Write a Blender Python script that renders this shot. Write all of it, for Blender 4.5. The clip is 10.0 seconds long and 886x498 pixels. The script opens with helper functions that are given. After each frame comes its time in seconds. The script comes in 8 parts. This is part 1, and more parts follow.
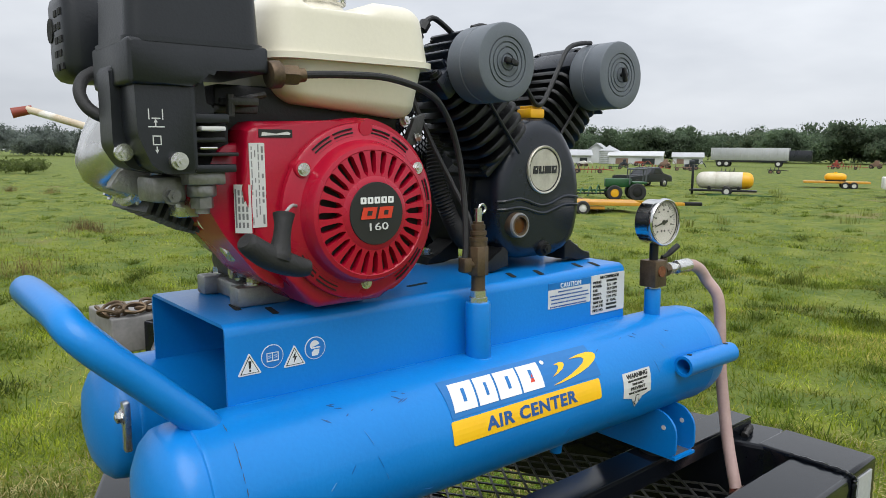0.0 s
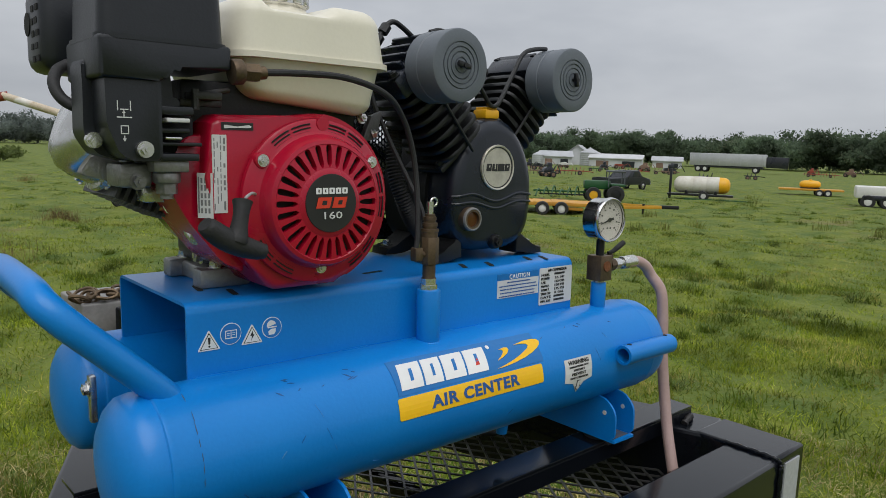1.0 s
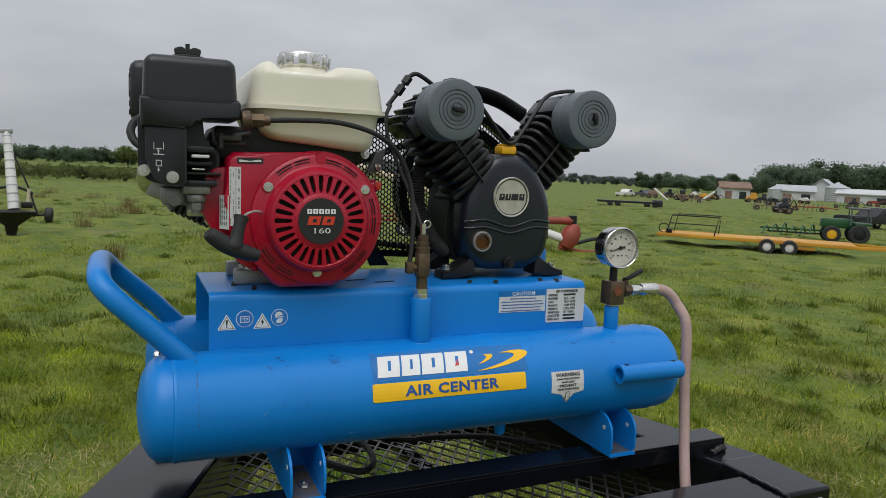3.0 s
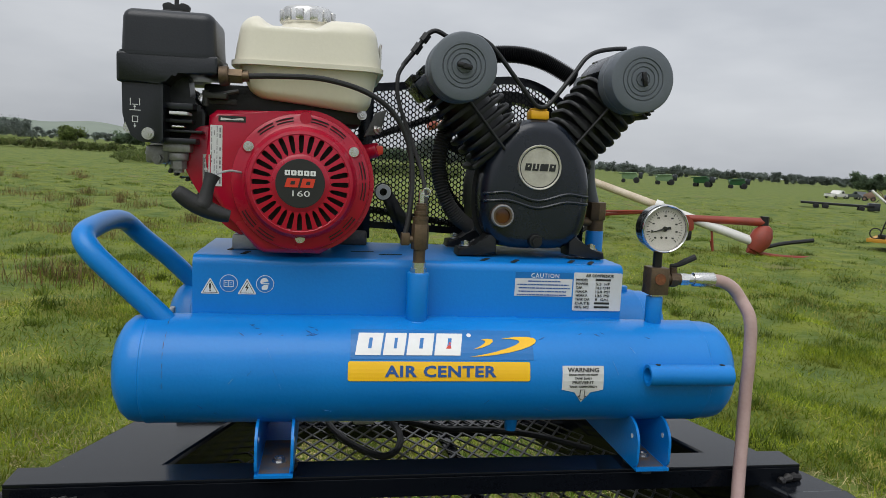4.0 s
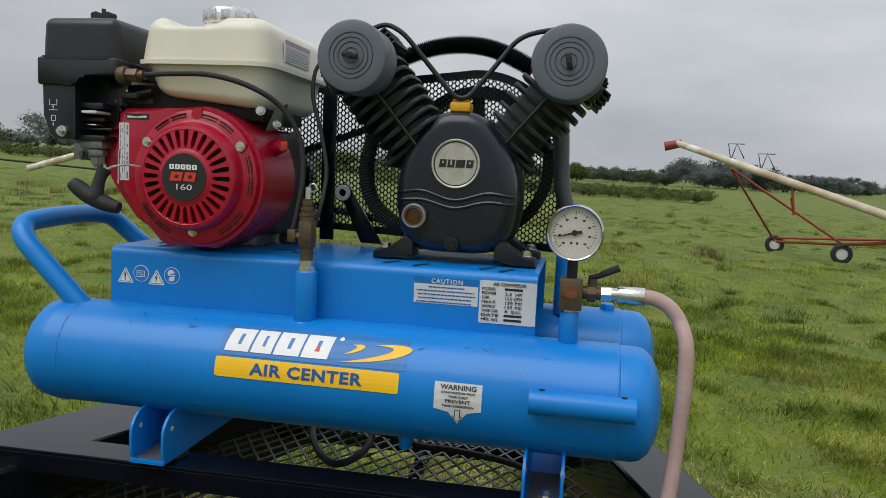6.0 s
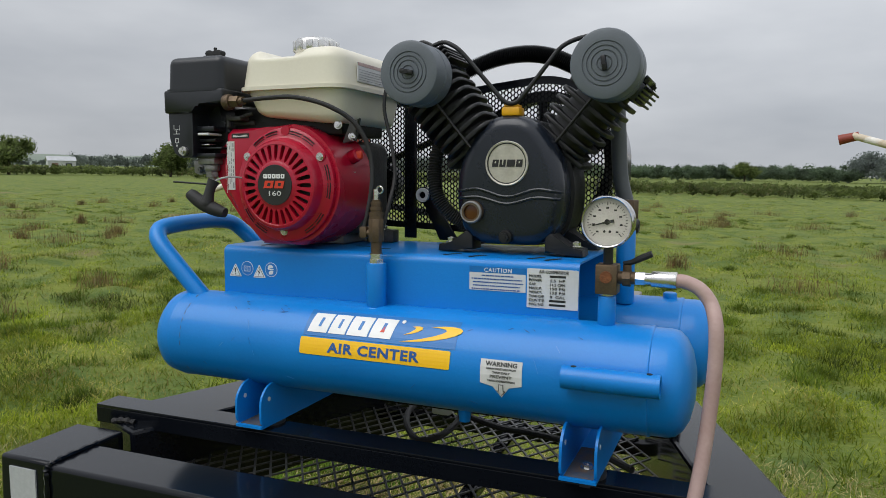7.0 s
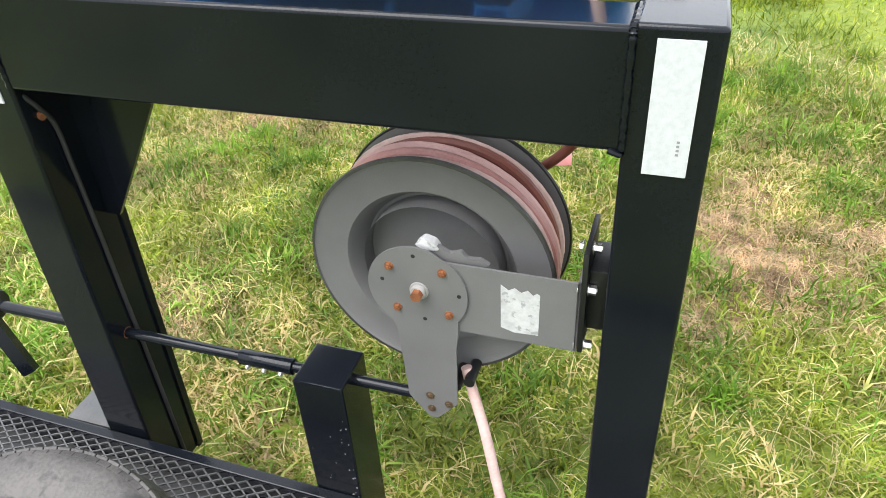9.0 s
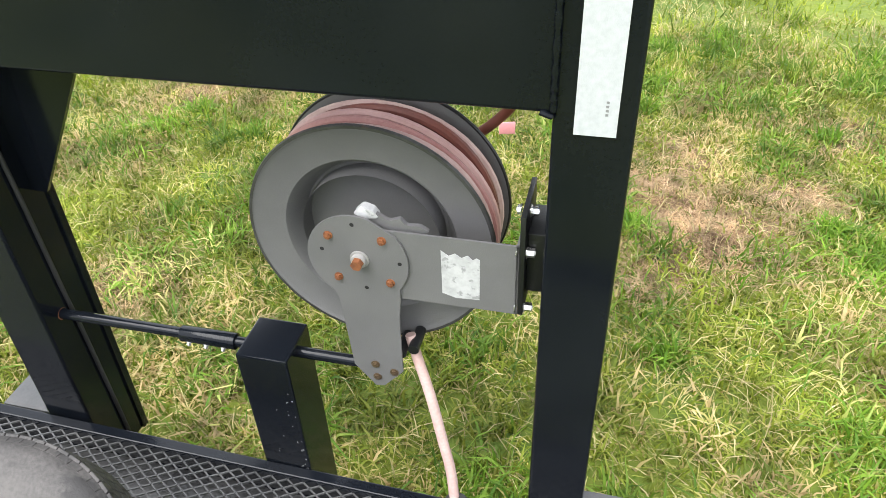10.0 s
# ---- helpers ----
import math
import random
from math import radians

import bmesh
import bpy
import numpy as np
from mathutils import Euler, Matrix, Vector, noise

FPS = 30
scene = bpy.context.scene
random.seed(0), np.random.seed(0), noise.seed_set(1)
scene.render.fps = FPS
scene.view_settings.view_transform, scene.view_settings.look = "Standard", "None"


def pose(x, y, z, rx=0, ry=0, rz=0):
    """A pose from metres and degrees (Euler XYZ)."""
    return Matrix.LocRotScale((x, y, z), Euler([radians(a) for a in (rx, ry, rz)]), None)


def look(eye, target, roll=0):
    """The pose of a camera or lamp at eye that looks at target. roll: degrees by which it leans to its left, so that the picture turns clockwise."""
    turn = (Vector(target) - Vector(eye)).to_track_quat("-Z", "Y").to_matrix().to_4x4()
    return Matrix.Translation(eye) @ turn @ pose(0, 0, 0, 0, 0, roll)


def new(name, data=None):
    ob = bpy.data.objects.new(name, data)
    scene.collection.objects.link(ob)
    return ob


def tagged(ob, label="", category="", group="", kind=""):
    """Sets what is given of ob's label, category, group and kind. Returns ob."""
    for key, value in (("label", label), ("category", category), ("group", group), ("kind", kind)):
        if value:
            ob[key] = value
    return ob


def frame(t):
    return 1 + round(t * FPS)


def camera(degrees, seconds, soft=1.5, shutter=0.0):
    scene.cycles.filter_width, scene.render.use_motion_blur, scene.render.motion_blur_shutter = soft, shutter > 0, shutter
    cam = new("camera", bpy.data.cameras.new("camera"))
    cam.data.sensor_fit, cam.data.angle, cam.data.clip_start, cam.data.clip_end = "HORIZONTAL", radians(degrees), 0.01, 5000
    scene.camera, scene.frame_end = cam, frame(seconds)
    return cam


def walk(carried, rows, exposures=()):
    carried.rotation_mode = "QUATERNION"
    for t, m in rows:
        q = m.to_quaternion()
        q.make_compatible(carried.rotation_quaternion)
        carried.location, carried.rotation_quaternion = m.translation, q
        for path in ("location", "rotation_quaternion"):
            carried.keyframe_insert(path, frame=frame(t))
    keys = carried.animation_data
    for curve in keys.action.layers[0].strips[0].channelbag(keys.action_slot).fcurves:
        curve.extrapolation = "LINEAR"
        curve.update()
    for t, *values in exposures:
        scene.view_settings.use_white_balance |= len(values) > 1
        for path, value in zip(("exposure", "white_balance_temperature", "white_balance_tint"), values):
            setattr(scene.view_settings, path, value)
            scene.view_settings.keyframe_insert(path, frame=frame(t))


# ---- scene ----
cam = camera(62.5, 10.0, soft=0.8)
EXPOSURES = [(0.0, 0.48), (0.4, 0.14), (1.0, -0.06), (1.5, 0.20), (2.0, 0.0), (2.5, -0.06), (3.2, -0.08), (4.5, 0.14), (5.0, 0.14), (5.5, 0.0), (7.0, 0.14), (7.5, 0.08), (8.0, 0.48), (8.5, 1.30), (9.0, 1.90), (9.5, 1.92), (10.0, 1.90)]
PATH = [
    (0, (-0.581, -0.657, 1.731), (0.644, 0.903, 1.47), 0.5),
    (0.2, (-0.584, -0.729, 1.749), (0.609, 0.857, 1.501), -0.7),
    (0.5, (-0.603, -0.747, 1.749), (0.597, 0.837, 1.521), -0.9),
    (0.7, (-0.604, -0.743, 1.747), (0.627, 0.812, 1.494), 0.8),
    (1, (-0.592, -0.724, 1.730), (0.675, 0.799, 1.465), 2.0),
    (1.2, (-0.576, -0.77, 1.731), (0.67, 0.771, 1.461), 2.2),
    (1.5, (-0.523, -0.89, 1.726), (0.468, 0.831, 1.493), 2.5),
    (1.7, (-0.5, -0.961, 1.736), (0.37, 0.827, 1.519), 2.8),
    (2, (-0.531, -0.988, 1.753), (0.294, 0.82, 1.525), 1.3),
    (2.5, (-0.554, -0.961, 1.751), (0.326, 0.821, 1.532), 2.7),
    (3, (-0.413, -1.02, 1.743), (0.352, 0.817, 1.537), 2.7),
    (3.2, (-0.339, -1.043, 1.742), (0.31, 0.838, 1.541), 3.8),
    (4.3, (-0.084, -0.941, 1.708), (0.099, 1.036, 1.459), 3.4),
    (4.5, (-0.048, -0.894, 1.711), (0.062, 1.092, 1.487), 3.7),
    (5, (0.031, -0.856, 1.728), (-0.045, 1.137, 1.573), 1.1),
    (5.5, (0.144, -0.889, 1.727), (0.003, 1.095, 1.52), 1.2),
    (5.7, (0.234, -0.906, 1.707), (0.022, 1.071, 1.489), 2.6),
    (6.8, (0.446, -0.949, 1.702), (-0.324, 0.885, 1.496), 1.0),
    (7, (0.494, -0.977, 1.698), (-0.295, 0.848, 1.483), 0.9),
    (7.5, (0.586, -0.994, 1.686), (-0.334, 0.759, 1.403), 0.6),
    (8, (0.588, -0.98, 1.641), (-0.281, 0.754, 1.151), 0.0),
    (8.2, (0.579, -0.988, 1.673), (-0.2, 0.688, 0.909), -1.8),
    (8.5, (0.576, -0.998, 1.619), (-0.115, 0.639, 0.703), -2.2),
    (9, (0.597, -1.038, 1.539), (-0.014, 0.478, 0.387), -2.8),
    (9.2, (0.619, -1.066, 1.49), (0.044, 0.434, 0.299), -1.6),
    (9.5, (0.616, -1.064, 1.497), (0.134, 0.426, 0.253), -0.9),
    (10, (0.615, -1.037, 1.53), (0.143, 0.479, 0.314), -1.8),
]
walk(cam, [(t, look(eye, target, roll)) for t, eye, target, roll in PATH], exposures=EXPOSURES)

# ---- world and light: a closed, bright grey sky ----
sky = bpy.data.worlds.new("overcast")
scene.world = sky
sky.use_nodes = True
_n, _l = sky.node_tree.nodes, sky.node_tree.links
_bg = _n["Background"]
_tc = _n.new("ShaderNodeTexCoord")
_sky = _n.new("ShaderNodeTexSky")
_sky.sky_type, _sky.sun_disc = "NISHITA", False
_sky.sun_elevation, _sky.sun_rotation = radians(48), radians(200)
_map = _n.new("ShaderNodeMapping")
_map.inputs["Scale"].default_value = (1.0, 1.0, 3.2)
_noise = _n.new("ShaderNodeTexNoise")
_noise.inputs["Scale"].default_value, _noise.inputs["Detail"].default_value = 2.1, 5.0
_ramp = _n.new("ShaderNodeValToRGB")
_ramp.color_ramp.elements[0].position, _ramp.color_ramp.elements[0].color = 0.30, (0.465, 0.495, 0.545, 1)
_ramp.color_ramp.elements[1].position, _ramp.color_ramp.elements[1].color = 0.72, (0.75, 0.775, 0.815, 1)
_mix = _n.new("ShaderNodeMix")
_mix.data_type = "RGBA"
_mix.inputs["Factor"].default_value = 0.97
_gain = _n.new("ShaderNodeVectorMath")
_gain.operation = "SCALE"
_gain.inputs["Scale"].default_value = 0.08
_l.new(_tc.outputs["Generated"], _map.inputs["Vector"])
_l.new(_map.outputs["Vector"], _noise.inputs["Vector"])
_l.new(_noise.outputs["Fac"], _ramp.inputs["Fac"])
_l.new(_sky.outputs["Color"], _gain.inputs[0])
_l.new(_gain.outputs["Vector"], _mix.inputs["A"])
_sep = _n.new("ShaderNodeSeparateXYZ")
_east = _n.new("ShaderNodeMath")
_east.operation = "MULTIPLY_ADD"
_east.inputs[1].default_value, _east.inputs[2].default_value = 0.13, 0.80
_zen = _n.new("ShaderNodeMath")
_zen.operation = "MULTIPLY_ADD"
_zen.use_clamp = False
_zen.inputs[1].default_value = 0.85
_side = _n.new("ShaderNodeVectorMath")
_side.operation = "SCALE"
_l.new(_tc.outputs["Generated"], _sep.inputs["Vector"])
_l.new(_sep.outputs["X"], _east.inputs[0])
_l.new(_sep.outputs["Z"], _zen.inputs[0])
_l.new(_east.outputs[0], _zen.inputs[2])
_l.new(_zen.outputs[0], _side.inputs["Scale"])
_l.new(_ramp.outputs["Color"], _side.inputs[0])
_l.new(_side.outputs["Vector"], _mix.inputs["B"])
_l.new(_mix.outputs["Result"], _bg.inputs["Color"])
_bg.inputs["Strength"].default_value = 0.95
sun = new("sun", bpy.data.lights.new("sun", "SUN"))
sun.data.energy, sun.data.angle, sun.data.color = 1.5, radians(50), (1.0, 0.985, 0.97)
sun.matrix_world = look((-2, -3, 6), (0, 0, 0))

# ---- materials ----


def mat(name, base, rough=0.5, metal=0.0, other=None, scale=8.0, bump=0.0, fine=120.0, spots=None, spot_scale=20.0, spot_at=0.68, coat=0.0, per_object=0.0, per_island=0.0, rough_var=0.12):
    """A node material: two colours mixed by noise at two scales, an optional third in spots, and a fine relief."""
    m = bpy.data.materials.new(name)
    m.use_nodes = True
    n, l = m.node_tree.nodes, m.node_tree.links
    b = n["Principled BSDF"]
    tc = n.new("ShaderNodeTexCoord")
    other = other or tuple(c * 0.8 for c in base)
    n1 = n.new("ShaderNodeTexNoise")
    n1.inputs["Scale"].default_value, n1.inputs["Detail"].default_value = scale, 6.0
    n2 = n.new("ShaderNodeTexNoise")
    n2.inputs["Scale"].default_value, n2.inputs["Detail"].default_value = fine, 3.0
    l.new(tc.outputs["Object"], n1.inputs["Vector"])
    l.new(tc.outputs["Object"], n2.inputs["Vector"])
    add = n.new("ShaderNodeMath")
    add.operation = "MULTIPLY_ADD"
    add.inputs[1].default_value, add.inputs[2].default_value = 0.35, -0.175
    l.new(n2.outputs["Fac"], add.inputs[0])
    both = n.new("ShaderNodeMath")
    both.operation = "ADD"
    l.new(n1.outputs["Fac"], both.inputs[0])
    l.new(add.outputs[0], both.inputs[1])
    span = n.new("ShaderNodeMapRange")
    span.inputs["From Min"].default_value, span.inputs["From Max"].default_value = 0.32, 0.68
    l.new(both.outputs[0], span.inputs["Value"])
    mix = n.new("ShaderNodeMix")
    mix.data_type = "RGBA"
    mix.inputs["A"].default_value, mix.inputs["B"].default_value = (*base, 1), (*other, 1)
    l.new(span.outputs["Result"], mix.inputs["Factor"])
    out = mix.outputs["Result"]
    if spots:
        n3 = n.new("ShaderNodeTexNoise")
        n3.inputs["Scale"].default_value, n3.inputs["Detail"].default_value = spot_scale, 8.0
        l.new(tc.outputs["Object"], n3.inputs["Vector"])
        r3 = n.new("ShaderNodeMapRange")
        r3.inputs["From Min"].default_value, r3.inputs["From Max"].default_value = spot_at, spot_at + 0.06
        l.new(n3.outputs["Fac"], r3.inputs["Value"])
        m3 = n.new("ShaderNodeMix")
        m3.data_type = "RGBA"
        m3.inputs["B"].default_value = (*spots, 1)
        l.new(r3.outputs["Result"], m3.inputs["Factor"])
        l.new(out, m3.inputs["A"])
        out = m3.outputs["Result"]
    if per_object or per_island:
        info = n.new("ShaderNodeObjectInfo") if per_object else n.new("ShaderNodeNewGeometry")
        hsv = n.new("ShaderNodeHueSaturation")
        rng = n.new("ShaderNodeMapRange")
        k = per_object or per_island
        rng.inputs["To Min"].default_value, rng.inputs["To Max"].default_value = 1 - k, 1 + k
        l.new(info.outputs["Random" if per_object else "Random Per Island"], rng.inputs["Value"])
        l.new(rng.outputs["Result"], hsv.inputs["Value"])
        l.new(out, hsv.inputs["Color"])
        out = hsv.outputs["Color"]
    l.new(out, b.inputs["Base Color"])
    rr = n.new("ShaderNodeMapRange")
    rr.inputs["To Min"].default_value, rr.inputs["To Max"].default_value = max(0.02, rough - rough_var), min(1.0, rough + rough_var)
    l.new(n1.outputs["Fac"], rr.inputs["Value"])
    l.new(rr.outputs["Result"], b.inputs["Roughness"])
    b.inputs["Metallic"].default_value = metal
    b.inputs["Coat Weight"].default_value = coat
    b.inputs["Coat Roughness"].default_value = 0.12
    if bump:
        bp = n.new("ShaderNodeBump")
        bp.inputs["Strength"].default_value, bp.inputs["Distance"].default_value = bump, 0.002
        l.new(n2.outputs["Fac"], bp.inputs["Height"])
        l.new(bp.outputs["Normal"], b.inputs["Normal"])
    return m


M_BLUE = mat("blue_enamel", (0.002, 0.182, 0.565), 0.34, 0.0, (0.003, 0.208, 0.620), 6, 0.12, 240, (0.004, 0.10, 0.36), 34, 0.73, coat=0.12)
M_BLUE.node_tree.nodes["Principled BSDF"].inputs["Specular IOR Level"].default_value = 0.35
M_RED = mat("red_enamel", (0.43, 0.004, 0.026), 0.26, 0.0, (0.36, 0.004, 0.026), 9, 0.08, 260)
M_CREAM = mat("cream_enamel", (0.73, 0.69, 0.56), 0.32, 0.0, (0.68, 0.64, 0.52), 7, 0.05, 240)
M_BLACKP = mat("black_paint", (0.0036, 0.0047, 0.0070), 0.17, 0.0, (0.0064, 0.0078, 0.0106), 5, 0.05, 180, (0.06, 0.056, 0.052), 60, 0.80, rough_var=0.06)
M_BLACKP.node_tree.nodes["Principled BSDF"].inputs["Specular IOR Level"].default_value = 0.10
M_BLACKP.node_tree.nodes["Principled BSDF"].inputs["Coat Weight"].default_value = 0.9
M_BLACKP.node_tree.nodes["Principled BSDF"].inputs["Coat IOR"].default_value = 1.22
M_MESH = mat("worn_black_mesh", (0.022, 0.022, 0.023), 0.30, 0.0, (0.055, 0.054, 0.053), 9, 0.1, 200)
# a lighter black, with mirrored sky mixed into the colour beside the scuffing
M_WALK = mat("scuffed_sky_grey_mesh", (0.050, 0.050, 0.051), 0.38, 0.0, (0.085, 0.084, 0.083), 9, 0.1, 200)
M_PLASTIC = mat("black_plastic", (0.0070, 0.0088, 0.0120), 0.38, 0.0, (0.0115, 0.0140, 0.0185), 12, 0.10, 420)
M_PUMP = mat("pump_paint", (0.0080, 0.0112, 0.0188), 0.27, 0.0, (0.0105, 0.0145, 0.0232), 10, 0.05, 300)
M_IRON = mat("black_iron", (0.0018, 0.0022, 0.0030), 0.46, 0.0, (0.0040, 0.0044, 0.0050), 25, 0.25, 300, (0.026, 0.021, 0.017), 40, 0.76)
M_FILTER = mat("grey_plastic", (0.118, 0.135, 0.155), 0.46, 0.0, (0.098, 0.113, 0.131), 9, 0.10, 350)
M_REEL = mat("grey_powder_coat", (0.122, 0.119, 0.119), 0.50, 0.0, (0.098, 0.096, 0.097), 8, 0.25, 420, (0.33, 0.32, 0.30), 70, 0.78)
M_ALU = mat("cast_aluminium", (0.42, 0.42, 0.41), 0.48, 0.85, (0.30, 0.29, 0.28), 14, 0.35, 260, (0.14, 0.11, 0.08), 26, 0.66)
M_STEEL = mat("zinc_steel", (0.74, 0.74, 0.72), 0.26, 0.95, (0.58, 0.57, 0.55), 30, 0.1, 300)
M_CHROME = mat("chrome", (0.62, 0.62, 0.61), 0.14, 1.0, (0.52, 0.52, 0.51), 20, rough_var=0.05)
M_BRASS = mat("dull_brass", (0.165, 0.115, 0.068), 0.50, 0.7, (0.09, 0.064, 0.044), 30, 0.2, 300)
M_RUST = mat("rusty_steel", (0.24, 0.085, 0.028), 0.75, 0.2, (0.13, 0.045, 0.018), 60, 0.5, 300)
M_RUBBER = mat("black_rubber", (0.011, 0.011, 0.012), 0.66, 0.0, (0.020, 0.020, 0.020), 16, 0.3, 260)
M_TYRE = mat("weathered_tyre_rubber", (0.012, 0.011, 0.011), 0.66, 0.0, (0.080, 0.073, 0.068), 6, 0.45, 160, (0.028, 0.026, 0.025), 17, 0.56)
M_HOSE = mat("faded_pink_hose", (0.50, 0.315, 0.295), 0.5, 0.0, (0.40, 0.235, 0.215), 14, 0.15, 200, (0.20, 0.075, 0.065), 40, 0.68)
M_HOSE_PALE = mat("bleached_hose", (0.52, 0.38, 0.35), 0.55, 0.0, (0.40, 0.26, 0.235), 18, 0.15, 200, (0.38, 0.24, 0.20), 30, 0.68)
M_HOSE_STREAK = mat("streaked_red_hose", (0.30, 0.12, 0.11), 0.5, 0.0, (0.42, 0.22, 0.20), 12, 0.15, 200, (0.14, 0.045, 0.04), 22, 0.60)
M_HOSE_WORN = mat("faded_red_hose", (0.46, 0.325, 0.295), 0.50, 0.0, (0.38, 0.25, 0.225), 14, 0.15, 200, (0.16, 0.07, 0.06), 40, 0.70)
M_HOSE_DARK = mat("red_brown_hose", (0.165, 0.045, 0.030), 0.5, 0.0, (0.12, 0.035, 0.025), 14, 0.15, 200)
M_YELLOW = mat("yellow_print", (0.90, 0.52, 0.008), 0.4, 0.0, (0.86, 0.47, 0.008), 10)
M_YCAP = mat("yellow_plastic", (0.80, 0.42, 0.01), 0.4, 0.0, (0.72, 0.36, 0.01), 30)
M_WHITE = mat("white_print", (0.80, 0.80, 0.79), 0.42, 0.0, (0.74, 0.74, 0.73), 20)
M_LABEL = mat("off_white_label", (0.66, 0.66, 0.65), 0.45, 0.0, (0.58, 0.58, 0.57), 16)
M_TORN = mat("torn_label_paper", (0.44, 0.44, 0.44), 0.6, 0.0, (0.33, 0.33, 0.33), 60, 0, 200, (0.24, 0.24, 0.24), 70, 0.58)
M_RIM = mat("white_rim_paint", (0.30, 0.30, 0.295), 0.38, 0.0, (0.24, 0.24, 0.235), 9, 0.05, 160, (0.20, 0.17, 0.13), 30, 0.72)
M_TAPE = mat("white_reflective_tape", (0.46, 0.47, 0.485), 0.34, 0.0, (0.40, 0.41, 0.425), 120, 0.2, 700)
M_NAVY = mat("blue_print", (0.012, 0.075, 0.28), 0.42, 0.0, (0.014, 0.085, 0.30), 20)
M_ICON = mat("blue_sign", (0.012, 0.16, 0.50), 0.4, 0.0, (0.014, 0.18, 0.54), 20)
M_LIGHTBLUE = mat("blue_decal", (0.005, 0.140, 0.42), 0.33, 0.0, (0.008, 0.160, 0.46), 14)
M_REDPRINT = mat("red_print", (0.70, 0.05, 0.02), 0.4)
M_INK = mat("black_print", (0.018, 0.018, 0.018), 0.45)
M_GREYTAG = mat("grey_print", (0.20, 0.20, 0.20), 0.5)
M_BADGE = mat("brushed_badge", (0.60, 0.57, 0.49), 0.38, 0.5, (0.48, 0.45, 0.38), 70, 0.2, 260)
M_DIAL = mat("gauge_dial", (0.52, 0.50, 0.45), 0.5, 0.0, (0.47, 0.45, 0.40), 20)
M_AMBER = mat("amber_sight", (0.10, 0.035, 0.010), 0.15, 0.0, (0.07, 0.025, 0.008), 20)
M_DARK = mat("dark_void", (0.006, 0.006, 0.006), 0.8)
M_PATINA = mat("grey_duct", (0.10, 0.11, 0.12), 0.45, 0.1, (0.08, 0.088, 0.096), 12)
# darker than the cast aluminium above, with brown spots
M_CASE = mat("dark_cast_aluminium", (0.085, 0.085, 0.085), 0.5, 0.5, (0.045, 0.043, 0.040), 18, 0.35, 260, (0.10, 0.055, 0.03), 30, 0.70)
M_WELD = mat("sooty_weld", (0.010, 0.010, 0.011), 0.55, 0.3, (0.045, 0.043, 0.041), 60, 0.5, 200)
M_SCUFF = mat("dark_scuff", (0.004, 0.085, 0.33), 0.5, 0.0, (0.02, 0.075, 0.22), 60)
M_PALESCUFF = mat("pale_scratch", (0.10, 0.30, 0.62), 0.5, 0.0, (0.06, 0.24, 0.60), 60)
M_GRIME = mat("brown_grime", (0.035, 0.075, 0.13), 0.8, 0.0, (0.13, 0.085, 0.05), 45)
M_CAST = mat("grey_casting", (0.34, 0.34, 0.33), 0.42, 0.7, (0.20, 0.195, 0.185), 18, 0.3, 260, (0.08, 0.06, 0.045), 26, 0.68)
M_WORNGREY = mat("worn_grey_paint", (0.26, 0.25, 0.24), 0.5, 0.0, (0.17, 0.165, 0.16), 14, 0.15, 120, (0.08, 0.06, 0.05), 24, 0.66)
M_GALV = mat("galvanised", (0.46, 0.47, 0.48), 0.45, 0.7, (0.36, 0.37, 0.38), 12)


def glass_mat():
    m = bpy.data.materials.new("clear_glass")
    m.use_nodes = True
    b = m.node_tree.nodes["Principled BSDF"]
    b.inputs["Transmission Weight"].default_value = 1.0
    b.inputs["Roughness"].default_value = 0.02
    b.inputs["IOR"].default_value = 1.25
    b.inputs["Base Color"].default_value = (1, 1, 1, 1)
    return m


M_GLASS = glass_mat()

# ---- mesh helpers ----


def part(name, bm, material, parent=None, label="", smooth=True, angle=35):
    """Links a bmesh as one mesh object under a thing or a part."""
    bmesh.ops.recalc_face_normals(bm, faces=bm.faces[:])
    if smooth:
        for f in bm.faces:
            f.smooth = True
        lim = radians(angle)
        for e in bm.edges:
            if len(e.link_faces) == 2 and e.calc_face_angle(0) > lim:
                e.smooth = False
        for f in bm.faces:
            if material is M_BLACKP and f.calc_area() > 0.006:
                f.smooth = False
    me = bpy.data.meshes.new(name)
    bm.to_mesh(me)
    bm.free()
    me.materials.append(material)
    ob = new(name, me)
    if parent:
        ob.parent = parent
    if label:
        ob["label"] = label
    return ob


def thing(name, label, category, m=None, group="", kind=""):
    ob = new(name)
    ob.empty_display_size = 0.05
    if m is not None:
        ob.matrix_world = m
    return tagged(ob, label, category, group, kind)


def box(x0, x1, y0, y1, z0, z1, bevel=0.0, seg=2, bm=None):
    bm = bm or bmesh.new()
    t = bmesh.new()
    bmesh.ops.create_cube(t, size=1.0, matrix=Matrix.LocRotScale(((x0 + x1) / 2, (y0 + y1) / 2, (z0 + z1) / 2), None, (abs(x1 - x0), abs(y1 - y0), abs(z1 - z0))))
    if bevel:
        bmesh.ops.bevel(t, geom=t.edges[:], offset=bevel, segments=seg, profile=0.5, affect="EDGES", clamp_overlap=True)
    return join(bm, t)


def join(bm, t, m=None):
    """Adds the bmesh t to bm, moved by m."""
    if m is not None:
        bmesh.ops.transform(t, matrix=m, verts=t.verts[:])
    made = {}
    for v in t.verts:
        made[v] = bm.verts.new(v.co)
    for f in t.faces:
        try:
            bm.faces.new([made[v] for v in f.verts])
        except ValueError:
            pass
    t.free()
    return bm


